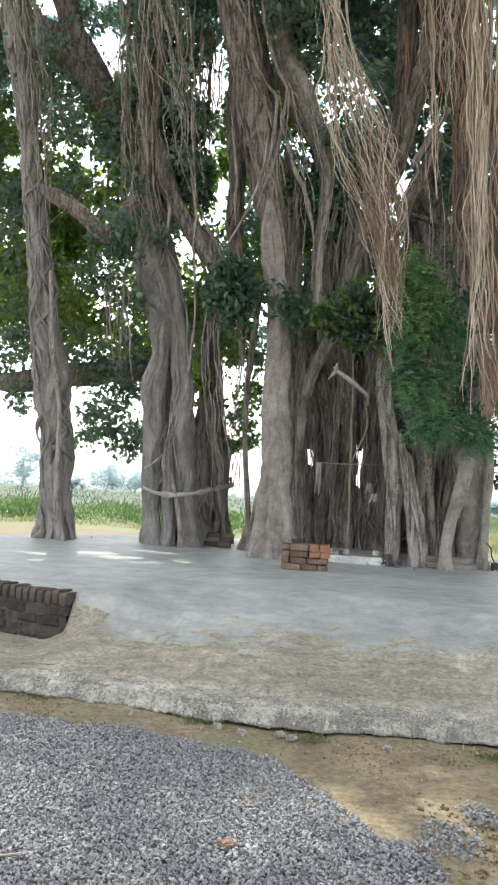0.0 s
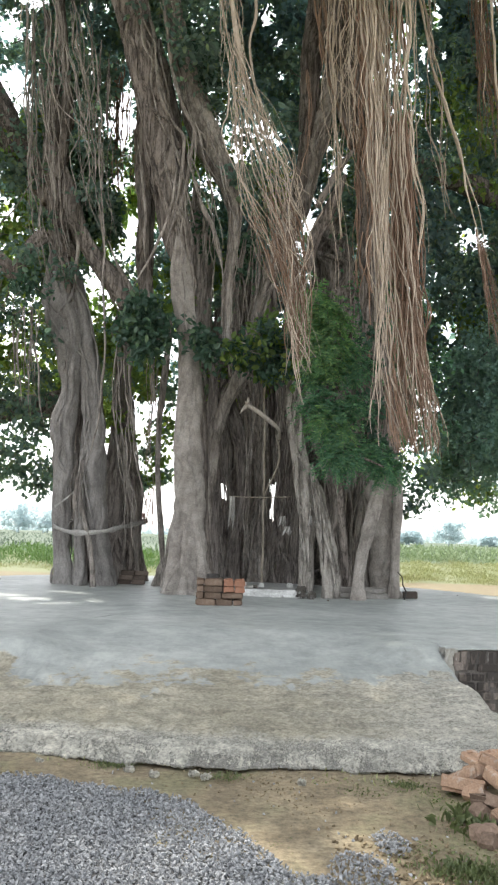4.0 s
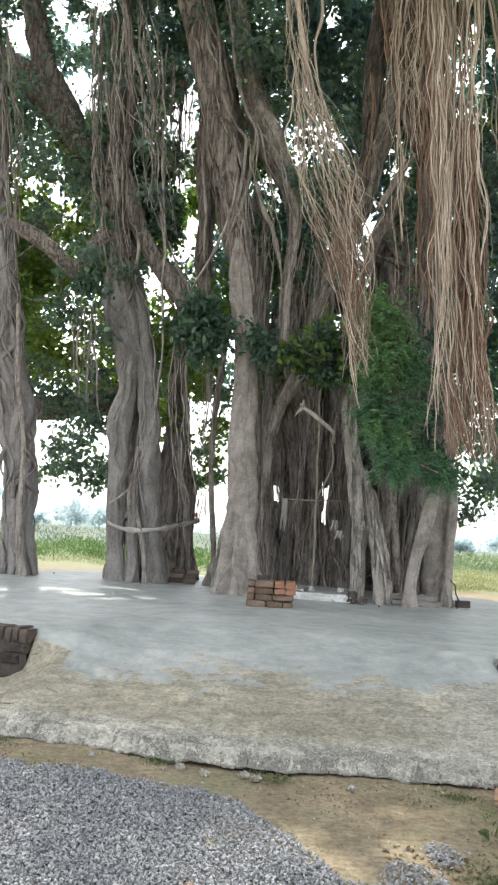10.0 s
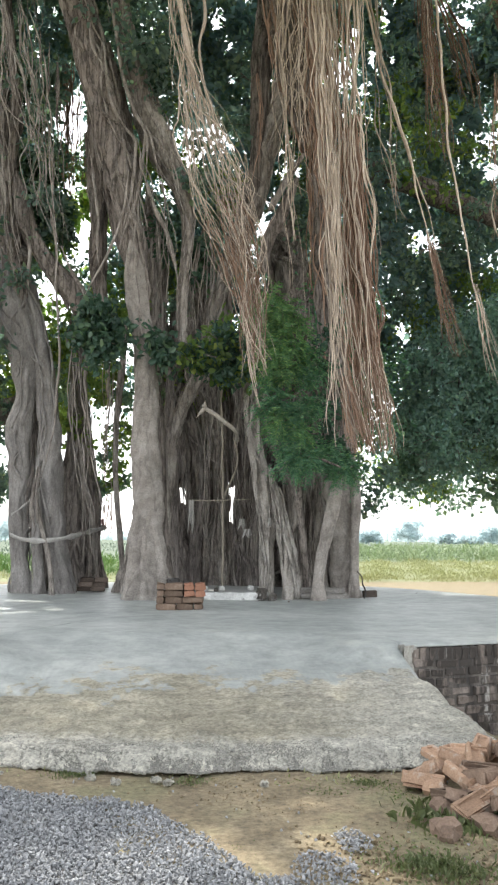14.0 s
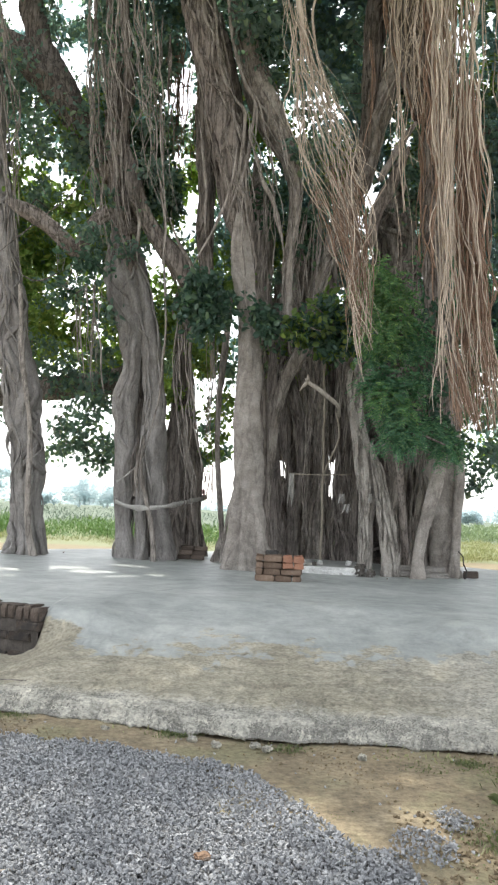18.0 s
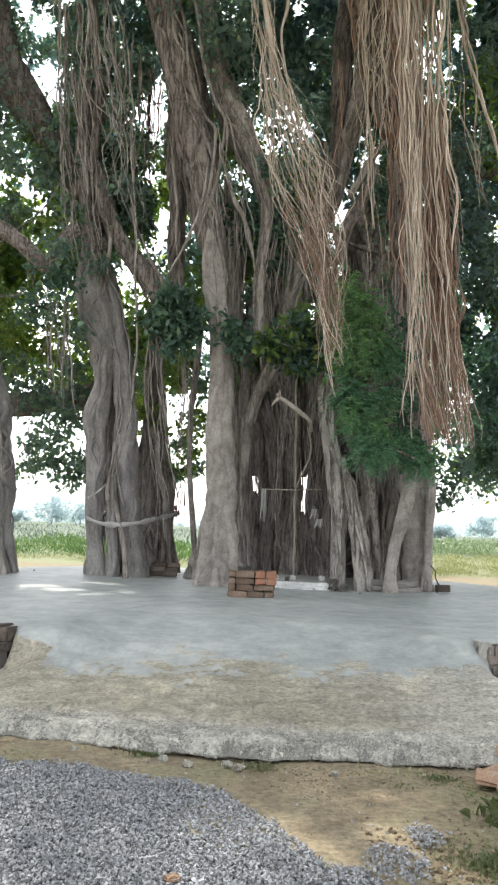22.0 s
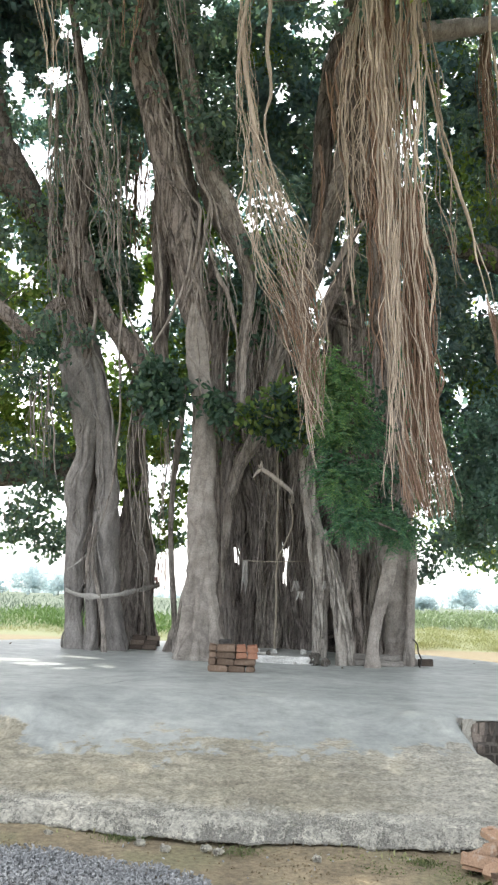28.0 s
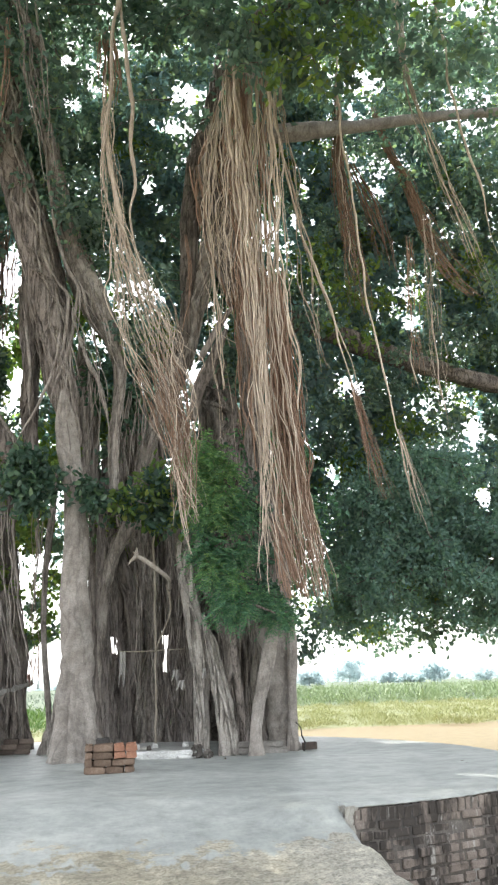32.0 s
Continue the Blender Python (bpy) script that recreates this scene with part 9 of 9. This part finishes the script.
slab("whitewashed_edge", (1.60, 12.24, PZ), (0.86, 0.05, 0.108), WHITE, "flaking whitewashed front edge of the low plinth", "edging", -8)
slab("stone_slab", (3.02, 12.42, PZ), (0.72, 0.16, 0.085), SLAB, "grey stone slab lying between the trunks", "slab", -6)
slab("stone_slab", (2.99, 12.45, PZ + 0.088), (0.68, 0.15, 0.08), SLAB, "upper grey stone slab lying on another", "slab", -9)
slab("sooty_block", (0.86, 11.75, PZ), (0.24, 0.14, 0.26), SOOT, "soot-blackened block behind the brick stack", "block", 10)
slab("sooty_block", (0.70, 11.95, PZ), (0.17, 0.14, 0.33), SOOT, "taller soot-blackened block behind the brick stack", "block", -8)
slab("round_stone", (2.02, 12.2, PZ + 0.0), (0.15, 0.13, 0.17), MORTAR, "worn grey stone against the pale trunk", "stone", 20, 0.04, 0.012)
slab("round_stone", (2.16, 12.1, PZ + 0.0), (0.12, 0.10, 0.10), MORTAR, "small worn stone at the trunk foot", "stone", 50, 0.03, 0.012)
for sx, sy, ss in ((1.22, 12.75, 0.07), (1.38, 12.6, 0.05), (1.5, 12.9, 0.06), (1.95, 12.9, 0.07), (0.02, 12.45, 0.06)):
    slab("small_stone", (sx, sy, PZ + (0.1 if sx > 1.12 and sx < 2.2 else 0.0)), (ss * 1.3, ss, ss), WHITE if ss > 0.055 else MORTAR, "small pale stone lying by the roots", "stone", sx * 90, 0.015, 0.006)
lone = new("loose_brick", DAMP_A[1])
lone.matrix_basis = pose(3.80, 12.66, PZ + 0.06, 90, 0, 12)
tagged(lone, "single dark brick standing on edge by the trunk", "brick")


STEP_A = [brick_mesh("brick", STEP_BRICK, seed=60 + i, chip=0.008) for i in range(3)]


def brick_step():
    st = thing("brick_step", (-0.59, 14.31, PZ), "few old brown bricks piled under the ribbed trunk", "brick stack")
    for layer in range(3):
        for i in range(2):
            lay(STEP_A[(layer + i) % 3], st, pose(-0.12 + 0.235 * i + 0.03 * layer, rng.normal(0, 0.01), 0.04 + 0.078 * layer, 0, 0, rng.normal(0, 4)))
    return st


brick_step()


def ribbon(name, rows, width, mat, label, category, thick=0.004):
    """A strip of cloth or tape along a line, its face turned outwards."""
    c = spline(rows, 0.035)[:, :3]
    d = np.gradient(c, axis=0)
    d /= np.linalg.norm(d, axis=1)[:, None]
    out = np.cross(d, (0, 0, 1.0))
    out /= np.linalg.norm(out, axis=1)[:, None] + 1e-9
    s = np.arange(len(c)) * 0.035
    w = width * (1 + 0.25 * wobble(s, 3, 1, 0.6)) / 2
    lean = wobble(s, 3, 0.3, 0.7)
    up = np.array([[0, 0, 1.0]]) + out * lean[:, None]
    ring = np.stack([c + up * w[:, None] + out * thick, c + up * (w * 0.2)[:, None] + out * (thick + 0.006), c - up * w[:, None] + out * thick,
                     c - up * w[:, None] - out * thick, c + up * w[:, None] - out * thick], 1)
    n, k = len(c), 5
    i = np.arange(n - 1)[:, None] * k
    j = np.arange(k)[None]
    quads = np.stack([i + j, i + (j + 1) % k, i + k + (j + 1) % k, i + k + j], -1).reshape(-1, 4)
    return tagged(new(name, mesh_of(name, ring.reshape(-1, 3), quads, mat)), label, category)


ribbon("cloth_band", [(-1.86, 14.00, 1.44, 0), (-1.83, 13.55, 1.44, 0), (-1.61, 13.42, 1.37, 0), (-1.33, 13.38, 1.35, 0), (-0.96, 13.42, 1.40, 0), (-0.71, 13.90, 1.48, 0), (-0.44, 14.70, 1.57, 0), (-0.42, 15.30, 1.60, 0), (-0.70, 15.70, 1.60, 0), (-1.50, 14.60, 1.55, 0), (-1.86, 14.05, 1.44, 0)], 0.075, CLOTH, "dirty white cloth band tied round two trunks", "cloth band")
ribbon("cloth_strip", [(-1.83, 13.50, 1.76, 0), (-1.68, 13.40, 1.86, 0), (-1.51, 13.35, 2.01, 0), (-1.41, 13.35, 2.13, 0), (-1.33, 13.40, 2.41, 0)], 0.045, CLOTH, "twisted pale cloth strip slung between two stems", "cloth strip")


def hanging_cloth(name, at, width, height, mat, label):
    """A limp rag in folds, ragged at its hem."""
    nu, nv = 14, 12
    u, v = np.meshgrid(np.linspace(-0.5, 0.5, nu), np.linspace(0, 1, nv))
    x = u * width * (1 - 0.25 * v + 0.5 * v * v)
    y = 0.03 * np.sin(u * 14 + v * 3) * (0.4 + v)
    z = -v * height * (1 + 0.25 * np.sin(u * 9))
    p = np.stack([x, y, z], -1).reshape(-1, 3)
    back = p + (0, 0.005, 0)
    i = np.arange(nv - 1)[:, None] * nu + np.arange(nu - 1)[None]
    q = np.stack([i, i + 1, i + nu + 1, i + nu], -1).reshape(-1, 4)
    me = mesh_of(name, np.vstack([p, back]), np.vstack([q, q[:, ::-1] + len(p)]), mat)
    ob = new(name, me)
    ob.location = at
    return tagged(ob, label, "cloth")


hanging_cloth("hanging_rag", (1.0, 12.88, 2.0), 0.09, 0.42, CLOTH, "ragged pale cloth hanging from a stick between the trunks")
hanging_cloth("hanging_rag", (1.82, 13.02, 1.72), 0.10, 0.14, CLOTH, "small white rag hanging on the dark trunk")
hanging_cloth("hanging_rag", (1.90, 13.0, 1.56), 0.12, 0.12, CLOTH, "crumpled white rag hanging on the dark trunk")
hanging_cloth("hanging_rag", (-0.44, 14.52, 1.72), 0.06, 0.10, PINK, "faded red rag knotted at the end of a band")
hanging_cloth("hanging_rag", (2.14, 12.2, 1.72), 0.05, 0.12, CLOTH, "tiny white rag caught on the bark")


def pole(name, rows, mat, label, category, wander=0.006, sides=9):
    p = spline(rows, 0.06)
    s = np.arange(len(p)) * 0.06
    c = p[:, :3] + np.c_[wobble(s, 3, wander, 0.9), wobble(s, 3, wander, 0.8), np.zeros(len(s))]
    r = p[:, 3] * (1 + 0.06 * wobble(s, 3, 1, 0.4))
    return tagged(new(name, mesh_of(name, *joined([tube(c, r, sides)]), mat)), label, category)


def dead_branch():
    """A bare broken bough with a splintered butt, caught in the fork."""
    pieces = []
    p = spline([(1.14, 12.45, 3.40, 0.034), (1.30, 12.44, 3.31, 0.036), (1.52, 12.5, 3.16, 0.035), (1.66, 12.6, 3.06, 0.028), (1.72, 12.9, 2.95, 0.03)], 0.03)
    pieces.append(tube(p[:, :3], p[:, 3] * (1 + 0.08 * rng.normal(size=len(p))), 9))
    for dx, dz in ((-0.13, -0.16), (-0.06, -0.10), (0.0, 0.12), (-0.05, 0.05)):
        q = np.array([(1.16, 12.44, 3.40), (1.16 + dx * 0.6, 12.42, 3.40 + dz * 0.55), (1.16 + dx, 12.42, 3.40 + dz)])
        pieces.append(tube(q, np.array([0.034, 0.022, 0.004]), 6))
    return tagged(new("dead_branch", mesh_of("dead_branch", *joined(pieces), WOOD)), "bare splintered dead branch caught between the trunks", "branch")


dead_branch()
pole("bamboo_pole", [(1.49, 13.3, 3.95, 0.018), (1.52, 13.3, 3.0, 0.02), (1.54, 13.32, 1.9, 0.02), (1.56, 13.4, PZ + 0.09, 0.02)], BAMBOO, "dry bamboo pole standing between the trunks", "pole")
pole("bent_twig", [(1.66, 12.9, 3.0, 0.018), (1.74, 12.95, 2.75, 0.017), (1.70, 12.95, 2.5, 0.015), (1.58, 13.0, 2.2, 0.012), (1.5, 13.1, 1.98, 0.01)], BAMBOO, "bent twig hanging from the dead branch", "twig")
pole("cross_stick", [(0.95, 12.95, 2.0, 0.009), (1.4, 12.9, 2.0, 0.009), (1.95, 12.95, 2.03, 0.008)], BAMBOO, "thin stick wedged level between the trunks", "stick")
pole("iron_rod", [(3.66, 12.5, PZ, 0.012), (3.68, 12.5, PZ + 0.12, 0.012), (3.65, 12.52, PZ + 0.22, 0.011), (3.65, 12.54, PZ + 0.33, 0.01), (3.58, 12.6, PZ + 0.42, 0.009)], SOOT, "bent dark rod leaning on the trunk", "rod")
pole("fallen_vine", [(-1.60, 5.93, 0.115, 0.005), (-1.45, 5.99, 0.13, 0.005), (-1.28, 5.97, 0.125, 0.004)], BARK, "short dark vine lying on the ramp", "vine")
pole("fallen_stick", [(-1.62, 3.42, 0.03, 0.008), (-1.30, 3.52, 0.035, 0.007), (-1.1, 3.5, 0.03, 0.005)], BAMBOO, "dry stick lying on the gravel", "stick")
pole("fallen_stick", [(-1.15, 3.18, 0.03, 0.007), (-0.85, 3.12, 0.035, 0.006), (-0.62, 3.2, 0.03, 0.005)], BAMBOO, "thin dry twig lying on the gravel", "stick")

def fallen_leaf(x, y, z, size, mat, label):
    v, q = leaf_cloud(np.array([(x, y, z)]), np.array([(1.0, rng.normal(), 0.08)]), np.array([size]), "fig")
    return tagged(new("fallen_leaf", mesh_of("fallen_leaf", v, q, mat, smooth=False)), label, "leaf", "fallen leaves")


DEAD_LEAF = surface("dry_leaf", [(0.3, (0.09, 0.065, 0.045)), (0.7, (0.17, 0.125, 0.085))], 12.0)
for k in range(8):
    a, r = rng.uniform(0, 6.28), 5.0 * math.sqrt(rng.random())
    fallen_leaf(PX + r * math.cos(a), PY + r * math.sin(a), PZ + 0.014, rng.uniform(0.035, 0.07), DEAD_LEAF, "dry brown fig leaf lying on the cement")
red_chip = slab("brick_chip", (0.08, 3.38, 0.02), (0.06, 0.045, 0.025), BRICK, "chip of red brick lying on the gravel", "brick chip", 25, 0.006, 0.003)
slab("brick_chip", (-0.93, 3.22, 0.02), (0.10, 0.05, 0.03), BRICK, "flat chip of brown brick on the gravel", "brick chip", 5, 0.006, 0.003)
for bx, by in ((0.33, 5.02), (0.40, 4.96), (0.10, 5.0), (0.95, 4.86), (-0.6, 5.25), (-0.05, 5.1)):
    slab("concrete_crumb", (bx, by, 0.0), (0.05, 0.035, 0.025), CONCRETE, "crumb of concrete broken off the ramp lip", "concrete crumb", bx * 80, 0.006, 0.005)

# ---- brick retaining walls of the platform ----
def retaining_wall(name, a0, a1, label, flat, upright, top, jitter, bed=MORTAR, bed_out=0.009):
    wall = new(name)
    wall.location = (PX, PY, 0)
    tagged(wall, label, "wall", kind="structure")
    n = 60
    a = np.linspace(radians(a0), radians(a1), n)
    r1, r0 = bed_out, -0.14
    edge = rim(np.degrees(a))
    v = np.vstack([np.stack([(edge + r) * np.cos(a), (edge + r) * np.sin(a), 0 * a + z], -1) for r, z in ((r0, -0.45), (r1, -0.45), (r1, PZ - 0.045), (r0, PZ - 0.045))])
    i = np.arange(4)[:, None] * n + np.arange(n - 1)[None]
    k = ((np.arange(4) + 1) % 4)[:, None] * n + np.arange(n - 1)[None]
    child("mortar_core", mesh_of("mortar_core", v, np.stack([i, i + 1, k + 1, k], -1).reshape(-1, 4), bed), wall, "mud mortar between the bricks")
    # even steps along the curved edge, and the outward normal at each
    fine = np.radians(np.linspace(a0, a1, 400))
    pts = rim(np.degrees(fine))[:, None] * np.stack([np.cos(fine), np.sin(fine)], -1)
    run = np.concatenate([[0], np.cumsum(np.linalg.norm(np.diff(pts, axis=0), axis=1))])

    def on_edge(d):
        x, y = np.interp(d, run, pts[:, 0]), np.interp(d, run, pts[:, 1])
        p, q = min(d + 0.06, run[-1]), max(d - 0.06, 0)
        tx, ty = np.interp(p, run, pts[:, 0]) - np.interp(q, run, pts[:, 0]), np.interp(p, run, pts[:, 1]) - np.interp(q, run, pts[:, 1])
        norm = math.hypot(tx, ty)
        nx, ny = ty / norm, -tx / norm
        if nx * x + ny * y < 0:
            nx, ny = -nx, -ny
        return x, y, nx, ny, math.degrees(math.atan2(ny, nx))
    for row in range(-4, 5):
        d = 0.06 if row % 2 else -0.02
        while d < run[-1] - 0.26:
            wide = rng.choice((1.0, 1.0, 0.5, 0.82)) * rng.uniform(0.95, 1.04)
            d += wide * 0.1215 + 0.006
            x, y, nx, ny, face = on_edge(d)
            depth = -0.036 + rng.normal(0, jitter * 1.6)
            lay(flat[rng.integers(4)], wall, pose(x + nx * depth, y + ny * depth, -0.01 + 0.084 * row + rng.normal(0, 0.003), rng.normal(0, 1.2), rng.normal(0, 1.0), face + 90 + rng.normal(0, 1.6)) @ Matrix.Diagonal((wide, 1, rng.uniform(0.9, 1.05), 1)))
            d += wide * 0.1215 + 0.006

    for c in range(int(run[-1] / 0.085)):
        x, y, nx, ny, face = on_edge(0.085 * (c + 0.5))
        depth = -0.082 + rng.normal(0, jitter)
        lay(upright[rng.integers(4)], wall, pose(x + nx * depth, y + ny * depth, PZ - top + rng.normal(0, jitter), rng.normal(0, 0.8), rng.normal(0, 1.2), face - 90 + rng.normal(0, 1.2)))
    return wall


wall_e = retaining_wall("wall_east", -69.0, -30, "weathered brick retaining wall topped by upright bricks", WALL_A, ROWLOCK, 0.096, 0.004)
retaining_wall("wall_west", -114.3, -150, "damp blackened brick retaining wall of the platform", DAMP_A, DAMP_R, 0.060, 0.006, DAMP_MORTAR, 0.004)


def wall_render():
    """A rough smear of pale cement over the end of the eastern wall and down its first bricks."""
    nu, nv = 26, 20
    a0, a1 = radians(-70.0), radians(-68.2)
    u, v = np.meshgrid(np.linspace(0, 1, nu), np.linspace(0, 1, nv))
    reach = 0.8 + 0.12 * np.sin(v * 7 + 1) + 0.05 * np.sin(v * 23)
    ang = a0 + (a1 - a0) * u * np.clip(reach, 0.2, 1.0)
    r = rim(np.degrees(ang)) + 0.022 + 0.008 * np.sin(u * 17 + v * 13) * np.sin(v * 9) + rng.normal(0, 0.002, u.shape) - 0.035 * (u > 0.97) - 0.035 * (v > 0.96)
    z = PZ - 0.012 - v * (0.30 + 0.05 * np.sin(u * 9))
    p = np.stack([r * np.cos(ang), r * np.sin(ang), z], -1).reshape(-1, 3)
    i = np.arange(nv - 1)[:, None] * nu + np.arange(nu - 1)[None]
    q = np.stack([i, i + 1, i + nu + 1, i + nu], -1).reshape(-1, 4)
    back = p * (0.985, 0.985, 1.0)
    return child("cement_render", mesh_of("cement_render", np.vstack([p, back]), np.vstack([q, q[:, ::-1] + len(p)]), LIP), wall_e, "pale cement smeared over the wall end")


wall_render()
